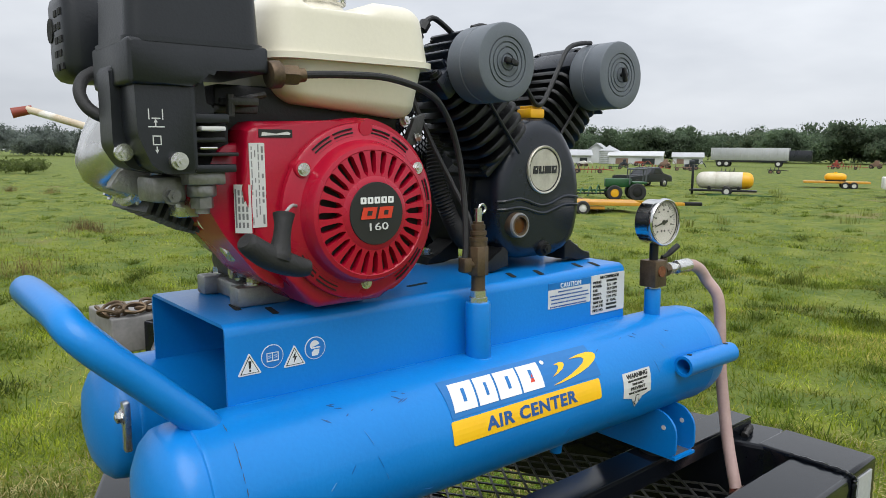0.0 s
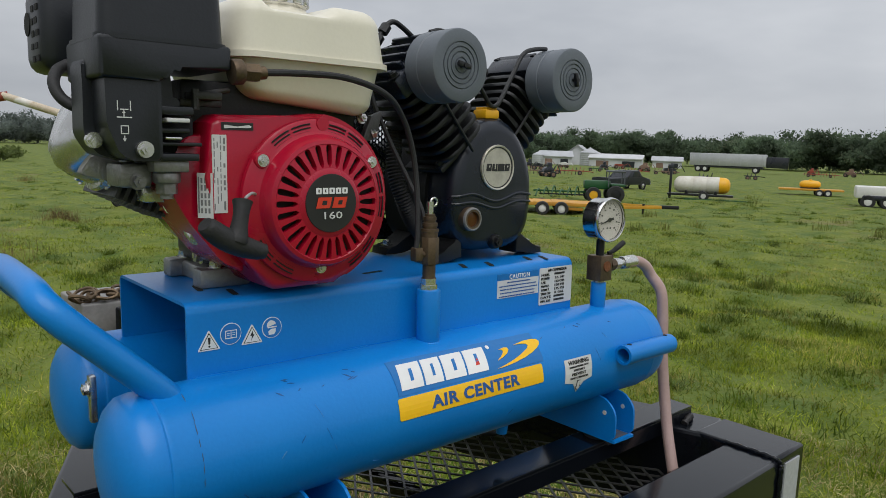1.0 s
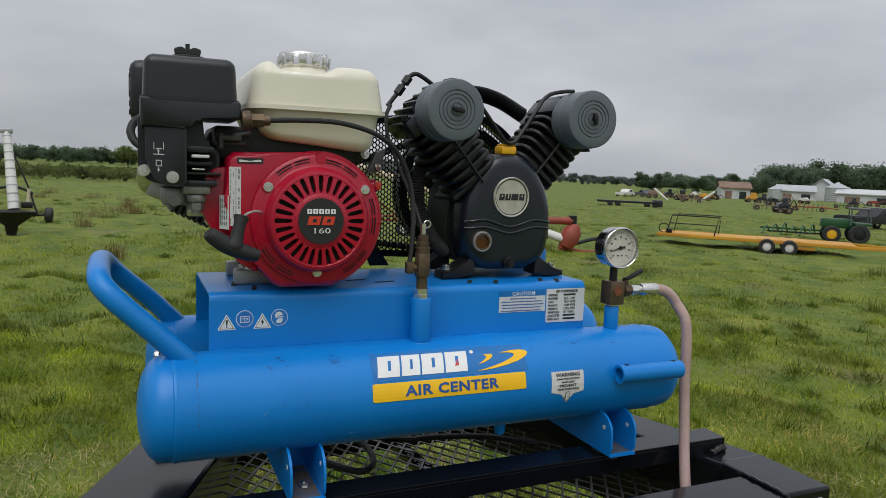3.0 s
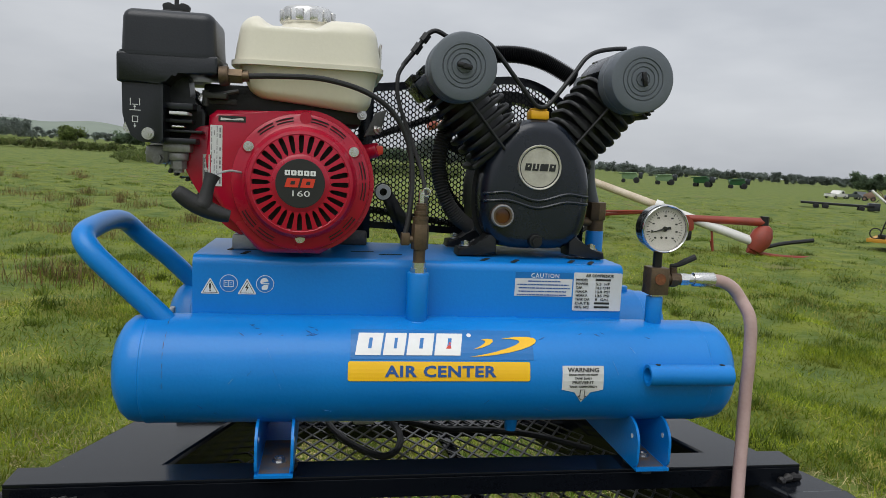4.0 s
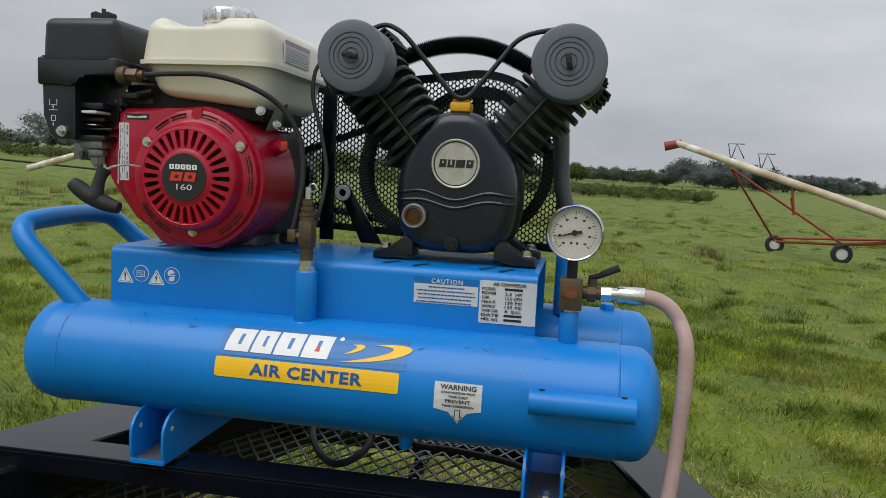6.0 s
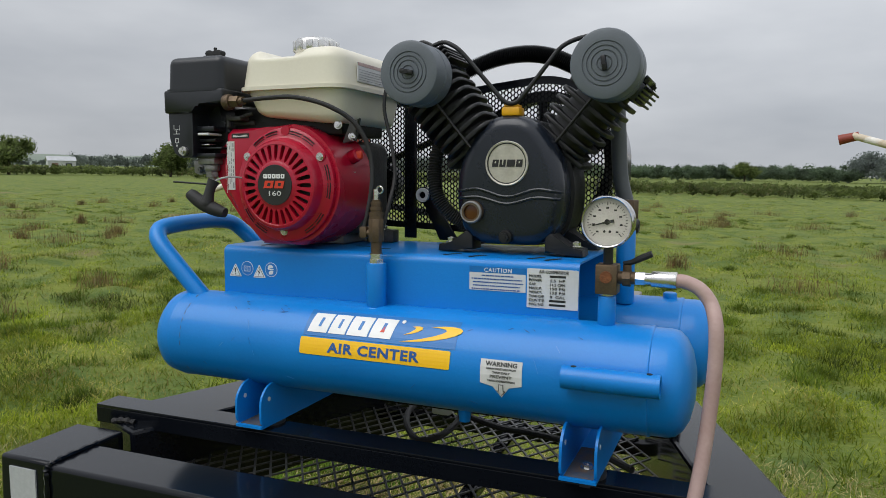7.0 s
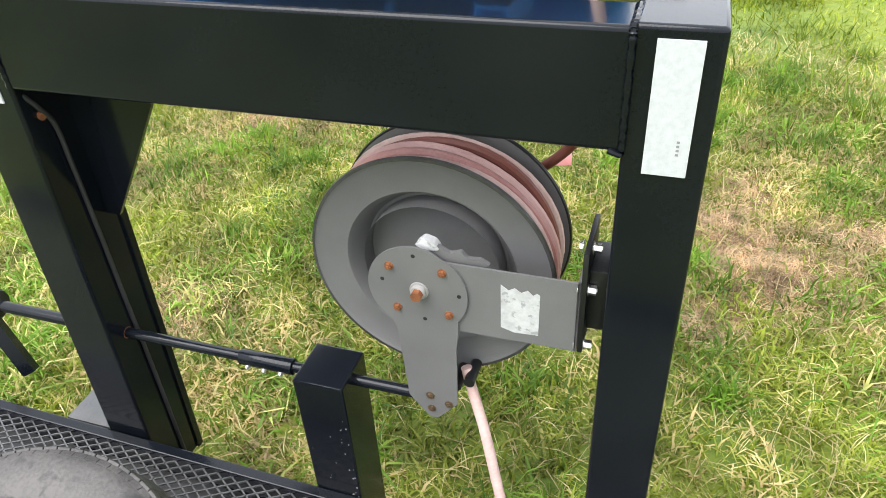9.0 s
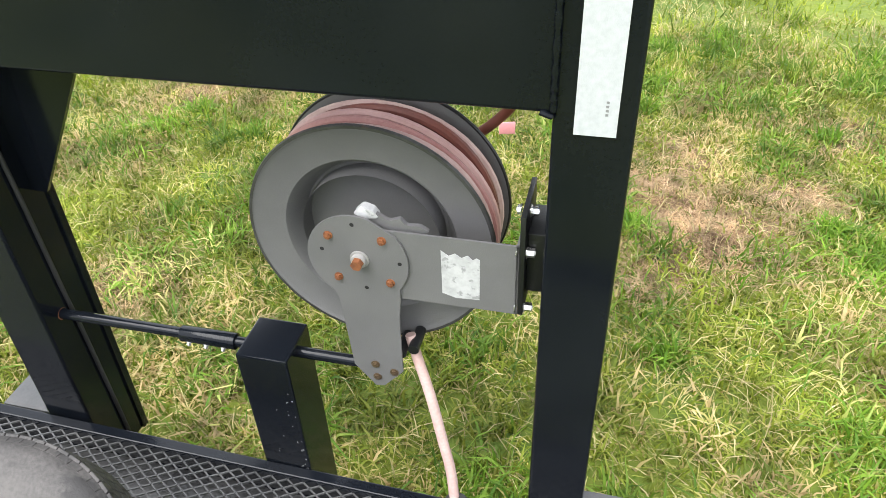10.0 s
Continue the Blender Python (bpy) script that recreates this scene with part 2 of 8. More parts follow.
def axis_matrix(p0, p1):
    p0, p1 = Vector(p0), Vector(p1)
    return Matrix.Translation(p0) @ (p1 - p0).to_track_quat("Z", "Y").to_matrix().to_4x4(), (p1 - p0).length


def cyl(p0, p1, r0, r1=None, seg=24, bevel=0.0, bm=None):
    bm = bm or bmesh.new()
    m, h = axis_matrix(p0, p1)
    r1 = r0 if r1 is None else r1
    if bevel:
        prof = [(0, 0), (r0 - bevel, 0), (r0 - bevel * 0.3, bevel * 0.3), (r0, bevel), (r1, h - bevel), (r1 - bevel * 0.3, h - bevel * 0.3), (r1 - bevel, h), (0, h)]
    else:
        prof = [(0, 0), (r0, 0), (r1, h), (0, h)]
    return lathe(prof, m, seg, bm)


def lathe(prof, m=None, seg=32, bm=None):
    """Turns (radius, height) pairs round the z axis of m."""
    bm = bm or bmesh.new()
    m = m or Matrix()
    rings = []
    for r, h in prof:
        if r < 1e-6:
            rings.append([bm.verts.new(m @ Vector((0, 0, h)))])
        else:
            rings.append([bm.verts.new(m @ Vector((r * math.cos(2 * math.pi * i / seg), r * math.sin(2 * math.pi * i / seg), h))) for i in range(seg)])
    for a, b in zip(rings, rings[1:]):
        for i in range(seg):
            j = (i + 1) % seg
            if len(a) == 1 and len(b) == 1:
                continue
            if len(a) == 1:
                bm.faces.new((a[0], b[i], b[j]))
            elif len(b) == 1:
                bm.faces.new((a[i], a[j], b[0]))
            else:
                bm.faces.new((a[i], a[j], b[j], b[i]))
    return bm


def smooth_path(pts, n=8):
    """A Catmull-Rom line through pts."""
    p = [Vector(q) for q in pts]
    p = [p[0] * 2 - p[1]] + p + [p[-1] * 2 - p[-2]]
    out = []
    for i in range(1, len(p) - 2):
        a, b, c, d = p[i - 1:i + 3]
        for k in range(n):
            t = k / n
            out.append(0.5 * (2 * b + (c - a) * t + (2 * a - 5 * b + 4 * c - d) * t * t + (3 * b - a - 3 * c + d) * t ** 3))
    out.append(p[-2])
    return out


def tube(pts, r, seg=10, n=8, bm=None, curve=True, radii=None, closed=False):
    bm = bm or bmesh.new()
    path = smooth_path(pts, n) if curve else [Vector(q) for q in pts]
    up = None
    rings = []
    for i, p in enumerate(path):
        d = (path[min(i + 1, len(path) - 1)] - path[max(i - 1, 0)]).normalized()
        if up is None:
            up = d.orthogonal().normalized()
        up = (up - d * up.dot(d)).normalized()
        side = d.cross(up)
        rad = radii(i / (len(path) - 1), i) if radii else r
        rings.append([bm.verts.new(p + rad * (up * math.cos(2 * math.pi * k / seg) + side * math.sin(2 * math.pi * k / seg))) for k in range(seg)])
    for a, b in zip(rings, rings[1:]):
        for k in range(seg):
            bm.faces.new((a[k], a[(k + 1) % seg], b[(k + 1) % seg], b[k]))
    if not closed:
        bm.faces.new(rings[0][::-1])
        bm.faces.new(rings[-1])
    return bm


def slab(outline, y0, y1, bevel=0.0, seg=2, bm=None):
    """A plate with an outline of (x, z) pairs between two depths in y."""
    bm = bm or bmesh.new()
    t = bmesh.new()
    a = [t.verts.new((x, y0, z)) for x, z in outline]
    b = [t.verts.new((x, y1, z)) for x, z in outline]
    f0 = t.faces.new(a)
    f1 = t.faces.new(b[::-1])
    n = len(a)
    for i in range(n):
        t.faces.new((a[i], a[(i + 1) % n], b[(i + 1) % n], b[i]))
    if bevel:
        edges = list(f0.edges) + list(f1.edges)
        bmesh.ops.bevel(t, geom=edges, offset=bevel, segments=seg, profile=0.5, affect="EDGES", clamp_overlap=True)
    return join(bm, t)


def circle(cx, cz, r, a0=0.0, a1=360.0, n=32):
    return [(cx + r * math.cos(radians(a0 + (a1 - a0) * i / n)), cz + r * math.sin(radians(a0 + (a1 - a0) * i / n))) for i in range(n + (0 if abs(a1 - a0) >= 360 else 1))]


def rounded(outline, r, n=5):
    """Rounds the corners of a closed outline."""
    out = []
    c = len(outline)
    for i in range(c):
        p, q, s = Vector(outline[i - 1]), Vector(outline[i]), Vector(outline[(i + 1) % c])
        u, v = (p - q), (s - q)
        k = min(r, u.length * 0.45, v.length * 0.45)
        a, b = q + u.normalized() * k, q + v.normalized() * k
        for j in range(n + 1):
            t = j / n
            out.append(tuple((1 - t) ** 2 * a + 2 * t * (1 - t) * q + t * t * b))
    return out


def hexbolt(p, d, r=0.006, h=0.005, bm=None, washer=True, seg=6):
    p, d = Vector(p), Vector(d).normalized()
    bm = bm or bmesh.new()
    if washer:
        cyl(p, p + d * 0.0012, r * 1.35, seg=16, bm=bm)
    cyl(p, p + d * h, r, seg=seg, bm=bm)
    cyl(p, p + d * (h + 0.0015), r * 0.45, seg=8, bm=bm)
    return bm


def letters(text, size, extrude=0.0004, spacing=1.0, bold=0.0):
    """The built-in font's letters as a bmesh in x and z, facing -y, starting at the origin."""
    cu = bpy.data.curves.new("letters", "FONT")
    cu.body, cu.size, cu.extrude, cu.resolution_u, cu.space_character = text, size, extrude, 2, spacing
    cu.offset = bold
    ob = new("letters", cu)
    bpy.context.view_layer.update()
    me = bpy.data.meshes.new_from_object(ob.evaluated_get(bpy.context.evaluated_depsgraph_get()))
    bpy.data.objects.remove(ob)
    bm = bmesh.new()
    bm.from_mesh(me)
    bpy.data.meshes.remove(me)
    bmesh.ops.transform(bm, matrix=pose(0, 0, 0, 90), verts=bm.verts[:])
    return bm


def fitted(bm, x0, x1, z0, z1, y):
    """Scales letters into a rectangle at depth y."""
    xs, zs = [v.co.x for v in bm.verts], [v.co.z for v in bm.verts]
    ax, az, bx, bz = min(xs), min(zs), max(xs), max(zs)
    for v in bm.verts:
        v.co.x = x0 + (v.co.x - ax) / (bx - ax) * (x1 - x0)
        v.co.z = z0 + (v.co.z - az) / (bz - az) * (z1 - z0)
        v.co.y += y
    return bm


W_AIR = letters("AIR CENTER", 0.02, spacing=1.10, bold=0.00068)
W_WARN = letters("WARNING", 0.01, bold=0.00015)
W_PREVENT = letters("PREVENT", 0.01)
W_DRAIN = letters("DRAIN MOISTURE FROM", 0.01)
W_DAILY = letters("TANK DAILY", 0.01)
W_CORR = letters("TANK CORROSION", 0.01)
W_CAUTION = letters("CAUTION", 0.01, spacing=1.15)
W_COMP = letters("AIR COMPRESSOR", 0.01)
W_160 = letters("160", 0.01)
W_ROWS = [letters(w, 0.01) for w in ("MODEL", "POWER", "CAP.", "MAX.P.", "WORK P.", "TANK CAP.", "DATE", "MFG. NO.")]
W_VALS = [letters(w, 0.01) for w in ("5.5  HP", "14.2 CFM", "150 PSI", "135 PSI", "8  GAL")]

GZ = -0.15

# ---- the compressor's tanks, saddle and pipes ----
TY, TZ, TR = -0.017, 1.423, 0.0715
BY = 0.235


def nudge(rx, ry, rz, about, shift):
    """A small turn about a point, and a shift."""
    a = Vector(about)
    return Matrix.Translation(a + Vector(shift)) @ pose(0, 0, 0, rx, ry, rz) @ Matrix.Translation(-a)


LEVEL = nudge(-0.26, -0.35, 0.09, (0.061, -0.033, 1.57), (0, 0.001, 0.001)) @ Matrix.Translation((0, 0, 1.45)) @ pose(0, 0, 0, 0, -0.4, 0.6) @ Matrix.Translation((0, 0, -1.45))
comp = thing("air_compressor", "blue twin-tank petrol air compressor bolted on a black trailer rack", "compressor", LEVEL)


def tank(y, dx=0.0):
    prof = [(0, -0.419), (0.022, -0.418), (0.045, -0.413), (0.060, -0.405), (0.068, -0.396), (0.0702, -0.385), (0.0702, -0.3765), (0.0719, -0.3752), (0.0722, -0.373), (0.0719, -0.3708), (TR, -0.369),
            (TR, 0.372), (0.0719, 0.3738), (0.0722, 0.376), (0.0719, 0.3782), (0.0702, 0.3795), (0.0702, 0.398), (0.068, 0.409), (0.060, 0.418), (0.045, 0.426), (0.022, 0.431), (0, 0.432)]
    return lathe(prof, Matrix.Translation((dx, y, TZ)) @ pose(0, 0, 0, 0, 90, 0), 64)


front_tank = part("tank", tank(TY), M_BLUE, comp, "blue enamelled air tank with a printed decal")
part("tank", tank(BY, 0.015), M_BLUE, comp)


def wrapped(bm, off):
    """Bends a flat mesh, x along the tank and z up from its middle line, onto the front tank."""
    for v in bm.verts:
        a, d = v.co.z / TR, TR + off - v.co.y
        v.co.y, v.co.z = TY - d * math.cos(a), TZ + d * math.sin(a)
    return bm


def patch(outline, thick=0.0004, cuts=5):
    bm = slab(outline, -thick, 0.0)
    zs = [z for _, z in outline]
    for i in range(1, cuts):
        z = min(zs) + (max(zs) - min(zs)) * i / cuts
        bmesh.ops.bisect_plane(bm, geom=bm.verts[:] + bm.edges[:] + bm.faces[:], plane_co=(0, 0, z), plane_no=(0, 0, 1))
    return bm


def rect(x0, x1, z0, z1):
    return [(x0, z0), (x1, z0), (x1, z1), (x0, z1)]


part("decal", wrapped(patch(rect(-0.1175, 0.1245, 0.031, 0.0755)), 0.0003), M_LIGHTBLUE, front_tank, "blue decal field", smooth=False)
part("decal_band", wrapped(patch(rounded(rect(-0.1205, 0.1190, 0.0035, 0.0285), 0.003)), 0.0004), M_YELLOW, front_tank, "yellow printed band", smooth=False)
part("lettering", wrapped(fitted(W_AIR, -0.0735, 0.0735, 0.0085, 0.0235, 0), 0.0010), M_NAVY, front_tank, "blue printed words", smooth=False)


def lean(pts, z0=0.036, k=0.16):
    return [(x + (z - z0) * k, z) for x, z in pts]


# the maker's mark, as plain slanted white blocks
Z0, Z1 = 0.0365, 0.0685
for x0, x1 in ((-0.1120, -0.0795), (-0.0765, -0.0490), (-0.0460, -0.0125), (-0.0095, 0.0250)):
    part("mark_block", wrapped(patch(lean(rect(x0, x1, Z0, Z1))), 0.0009), M_WHITE, front_tank, "white mark block", smooth=False)
    w = x1 - x0
    part("mark_slit", wrapped(patch(lean(rect(x0 + w * 0.46, x0 + w * 0.60, Z0 + 0.009, Z1 - 0.008)), cuts=3), 0.0013), M_LIGHTBLUE, front_tank, smooth=False)
part("mark_triangle", wrapped(patch(lean([(0.0050, Z0 + 0.009), (0.0120, Z0 + 0.009), (0.0095, Z0 + 0.020)]), cuts=3), 0.0013), M_REDPRINT, front_tank, "red triangle", smooth=False)
part("mark_dot", wrapped(slab(circle(0.0385, 0.0660, 0.0030), -0.0004, 0), 0.0009), M_WHITE, front_tank, smooth=False)


big = [(0.051, 0.035), (0.068, 0.0358), (0.085, 0.0378), (0.104, 0.0410), (0.120, 0.0450), (0.133, 0.0500), (0.140, 0.0545), (0.1425, 0.0590), (0.139, 0.0625), (0.130, 0.0642), (0.115, 0.0640), (0.095, 0.0610), (0.108, 0.0606), (0.117, 0.0590), (0.119, 0.0560), (0.114, 0.0520), (0.102, 0.0470), (0.084, 0.0415), (0.066, 0.0375)]
part("swoosh", wrapped(patch([(x - 0.012, z) for x, z in big]), 0.0009), M_YELLOW, front_tank, "yellow crescent", smooth=False)
small = [(0.056, 0.0450), (0.067, 0.0475), (0.077, 0.0515), (0.0825, 0.0560), (0.082, 0.0595), (0.076, 0.0605), (0.066, 0.0590), (0.072, 0.0575), (0.0715, 0.0545), (0.065, 0.0495)]
part("swoosh", wrapped(patch([(x - 0.012, z) for x, z in small]), 0.0009), M_YELLOW, front_tank, "small yellow crescent", smooth=False)

WX, WZ = 0.1635, 0.0240
tag = part("warning_label", wrapped(patch([(WX, WZ), (WX, WZ - 0.032), (WX + 0.0180, WZ - 0.036), (WX + 0.0290, WZ - 0.051), (WX + 0.0400, WZ - 0.036), (WX + 0.0575, WZ - 0.032), (WX + 0.0575, WZ)]), 0.0004), M_LABEL, front_tank, "white warning label with an arrow", smooth=False)
part("lettering", wrapped(fitted(W_WARN, WX + 0.007, WX + 0.0505, WZ - 0.0085, WZ - 0.0025, 0), 0.0011), M_INK, tag, smooth=False)
part("lettering", wrapped(fitted(W_DRAIN, WX + 0.009, WX + 0.049, WZ - 0.0130, WZ - 0.0105, 0), 0.0011), M_INK, tag, smooth=False)
part("lettering", wrapped(fitted(W_DAILY, WX + 0.017, WX + 0.041, WZ - 0.0180, WZ - 0.0152, 0), 0.0011), M_INK, tag, smooth=False)
part("lettering", wrapped(fitted(W_PREVENT, WX + 0.014, WX + 0.044, WZ - 0.0240, WZ - 0.0200, 0), 0.0011), M_INK, tag, smooth=False)
part("lettering", wrapped(fitted(W_CORR, WX + 0.010, WX + 0.048, WZ - 0.0290, WZ - 0.0262, 0), 0.0011), M_INK, tag, smooth=False)
ARW = [(WX + 0.0255, WZ - 0.032), (WX + 0.0325, WZ - 0.032), (WX + 0.0325, WZ - 0.041), (WX + 0.0355, WZ - 0.041), (WX + 0.0290, WZ - 0.048), (WX + 0.0225, WZ - 0.041), (WX + 0.0255, WZ - 0.041)]
part("arrow", wrapped(patch(ARW, cuts=3), 0.0009), M_INK, tag, smooth=False)
ARI = [(WX + 0.0265, WZ - 0.0328), (WX + 0.0315, WZ - 0.0328), (WX + 0.0315, WZ - 0.0420), (WX + 0.0335, WZ - 0.0420), (WX + 0.0290, WZ - 0.0468), (WX + 0.0245, WZ - 0.0420), (WX + 0.0265, WZ - 0.0420)]
part("arrow_fill", wrapped(patch(ARI, cuts=3), 0.0013), M_LABEL, tag, smooth=False)

# saddle: a bent sheet, open at both ends
SX0, SX1, SY0, SY1, STOP, SBOT = -0.327, 0.274, 0.0, 0.217, 1.571, 1.484
prof = []
for i in range(7):
    a = radians(90 * i / 6)
    prof.append((SY0 + 0.012 - 0.012 * math.cos(a), STOP - 0.012 + 0.012 * math.sin(a)))
back = [(SY1 - (y - SY0), z) for y, z in prof][::-1]
outer = [(SY0, SBOT)] + prof + back + [(SY1, SBOT)]
bm = bmesh.new()
TH = 0.0035
c = Vector(((SY0 + SY1) / 2, 1.5))
inner = []
for y, z in outer:
    inner.append((min(max(y, SY0 + TH), SY1 - TH), min(z, STOP - TH)))
loop = outer + inner[::-1]
va = [bm.verts.new((SX0, y, z)) for y, z in loop]
vb = [bm.verts.new((SX1, y, z)) for y, z in loop]
n = len(outer)
for i in range(len(loop) - 1):
    bm.faces.new((va[i], va[i + 1], vb[i + 1], vb[i]))
bm.faces.new((va[-1], va[0], vb[0], vb[-1]))
for v in (va, vb):
    for i in range(n - 1):
        bm.faces.new((v[i], v[i + 1], v[2 * n - 2 - i], v[2 * n - 1 - i]))
saddle = part("saddle", bm, M_BLUE, comp, "blue bent-sheet mounting saddle")
# mounting slots in the saddle's top and weld tabs at its foot
for sx, sy, ang in ((0.075, 0.030, 62), (0.118, 0.022, 62), (0.205, 0.030, 62), (0.232, 0.022, 62), (-0.100, 0.080, 8), (-0.06, 0.055, 8), (-0.285, 0.075, 80), (-0.262, 0.035, 80)):
    t = slab(rounded([(-0.017, -0.0035), (0.017, -0.0035), (0.017, 0.0035), (-0.017, 0.0035)], 0.0034), -0.0002, 0.0002)
    m = Matrix.Translation((sx, sy, STOP + 0.0005)) @ pose(0, 0, 0, 0, 0, ang) @ pose(0, 0, 0, 90)
    bmesh.ops.transform(t, matrix=m, verts=t.verts[:])
    part("slot", t, M_DARK, saddle, smooth=False)
for wx in (-0.30, -0.125, 0.013, 0.098, 0.24):
    for wy, off in ((SY0, -0.004), (SY1, 0.004)):
        part("weld", box(wx - 0.022, wx + 0.022, wy - 0.006 + off, wy + 0.006 + off, 1.478, 1.494, 0.004), M_BLUE, saddle)

# wear on the front tank: scratches, smudges and a dirty seam line
rw = random.Random(21)
for x0, z0, x1, z1, w, m in ((-0.222, 0.045, -0.216, 0.030, 0.0005, M_PALESCUFF), (-0.214, 0.018, -0.209, 0.006, 0.0004, M_SCUFF), (-0.206, 0.000, -0.203, -0.008, 0.0005, M_PALESCUFF), (-0.245, 0.010, -0.240, 0.016, 0.0007, M_SCUFF), (-0.268, 0.000, -0.262, 0.006, 0.0012, M_PALESCUFF), (0.235, 0.030, 0.242, 0.012, 0.0006, M_PALESCUFF), (0.145, -0.040, 0.156, -0.046, 0.0006, M_SCUFF), (-0.305, -0.030, -0.300, -0.036, 0.0010, M_SCUFF), (0.060, -0.030, 0.066, -0.024, 0.0007, M_SCUFF), (0.262, 0.050, 0.268, 0.041, 0.0008, M_PALESCUFF), (-0.150, -0.040, -0.140, -0.043, 0.0006, M_PALESCUFF)):
    n = Vector((-(z1 - z0), x1 - x0)).normalized() * w * 0.55
    part("scratch", wrapped(patch([(x0 + n.x * 0.2, z0 + n.y * 0.2), (x1 + n.x, z1 + n.y), (x1 - n.x * 0.4, z1 - n.y * 0.4), (x0 - n.x, z0 - n.y)], cuts=3), 0.0003), m, front_tank, smooth=False)
for k in range(16):
    sx, sz = rw.uniform(-0.260, -0.150) if k < 11 else rw.uniform(0.13, 0.30), rw.uniform(0.058, 0.084)
    ln, tilt, w = rw.uniform(0.004, 0.011), rw.uniform(-0.9, 0.5), rw.uniform(0.0005, 0.0012)
    ol = [(sx, sz), (sx + ln * 0.5, sz + ln * 0.5 * tilt - w), (sx + ln, sz + ln * tilt), (sx + ln * 0.55, sz + ln * 0.5 * tilt + w)]
    part("smudge", wrapped(patch(ol, cuts=3), 0.0002), M_SCUFF, front_tank, smooth=False)
for k in range(14):
    z0 = -0.070 + k * 0.0125
    x = -0.3475 + rw.uniform(-0.0006, 0.0006)
    if rw.random() < 0.55:
        part("seam_grime", wrapped(patch([(x, z0), (x + rw.uniform(0.0002, 0.0005), z0 + 0.003), (x + 0.0002, z0 + rw.uniform(0.008, 0.013)), (x - 0.0003, z0 + 0.006)], cuts=3), 0.0004), M_GRIME, front_tank, smooth=False)

# handle loop over the open end of the saddle
HL = [(-0.352, TY - 0.006, 1.482), (-0.371, TY - 0.008, 1.502), (-0.412, TY - 0.009, 1.542), (-0.442, TY - 0.007, 1.571), (-0.458, TY + 0.005, 1.589), (-0.462, TY + 0.034, 1.598), (-0.464, 0.110, 1.602), (-0.462, 0.165, 1.599), (-0.457, 0.192, 1.591), (-0.440, 0.208, 1.570), (-0.40, 0.222, 1.532), (-0.352, BY - 0.004, 1.482)]
part("handle", tube(HL, 0.0145, 18, 8), M_BLUE, comp, "blue tubular lifting handle")
# short open tube welded on the tank's front
bm = lathe([(0.0105, 0.0), (0.0145, 0.0), (0.0145, 0.119), (0.0105, 0.119), (0.0105, 0.0)], Matrix.Translation((0.277, TY - TR - 0.0125, 1.4385)) @ pose(0, 0, 0, 0, 90, 0), 28)
stub_tube = part("side_tube", bm, M_BLUE, comp, "blue open tube welded on the tank")
for hx in (0.291, 0.383):
    part("hole", cyl((hx, TY - TR - 0.0125, 1.4525), (hx, TY - TR - 0.0125, 1.4535), 0.0035, seg=12), M_DARK, stub_tube)
# front and rear feet: upright channels across both tanks
for fx in (-0.210, 0.298):
    foot = part("foot_bracket", box(fx - 0.024, fx + 0.024, -0.096, BY + 0.05, 1.3015, 1.3055), M_BLUE, comp, "blue U-channel foot", smooth=False)
    for sx in (fx - 0.0225, fx + 0.0225):
        side = [(-0.096, 1.3055), (BY + 0.05, 1.3055), (BY + 0.05, 1.344), (BY + 0.03, 1.373), (0.205, 1.373), (0.17, 1.334), (0.05, 1.334), (0.015, 1.373), (-0.078, 1.367), (-0.096, 1.349)]
        bm = slab(rounded(side, 0.012, 3), -0.0018, 0.0018)
        bmesh.ops.transform(bm, matrix=Matrix.Translation((sx, 0, 0)) @ pose(0, 0, 0, 0, 0, 90), verts=bm.verts[:])
        flange = part("cheek", bm, M_BLUE, foot, smooth=False)
        part("hole", cyl((sx - 0.0024, -0.076, 1.345), (sx + 0.0024, -0.076, 1.345), 0.0035, seg=12), M_LABEL, foot)
    part("bolt", hexbolt((fx + 0.004, -0.052, 1.3055), (0, 0, 1), 0.007, 0.006), M_STEEL, foot)
    part("grime", box(fx - 0.019, fx + 0.019, -0.090, 0.02, 1.3056, 1.3060), M_GRIME, foot, "brown dirt in the channel", smooth=False)
    part("pad", cyl((fx + 0.004, -0.046, 1.2855), (fx + 0.004, -0.046, 1.3015), 0.024, seg=24), M_RUBBER, foot)
# drain cock under the tank
part("drain_cock", cyl((0.115, TY, 1.333), (0.115, TY, 1.355), 0.008, 0.011, 12), M_BLUE, front_tank)
bm = box(-0.386, -0.378, 0.140, 0.152, 1.415, 1.47, 0.002)
hexbolt((-0.386, 0.146, 1.455), (-1, 0, 0), 0.007, 0.006, bm)
part("clamp", bm, M_STEEL, comp)

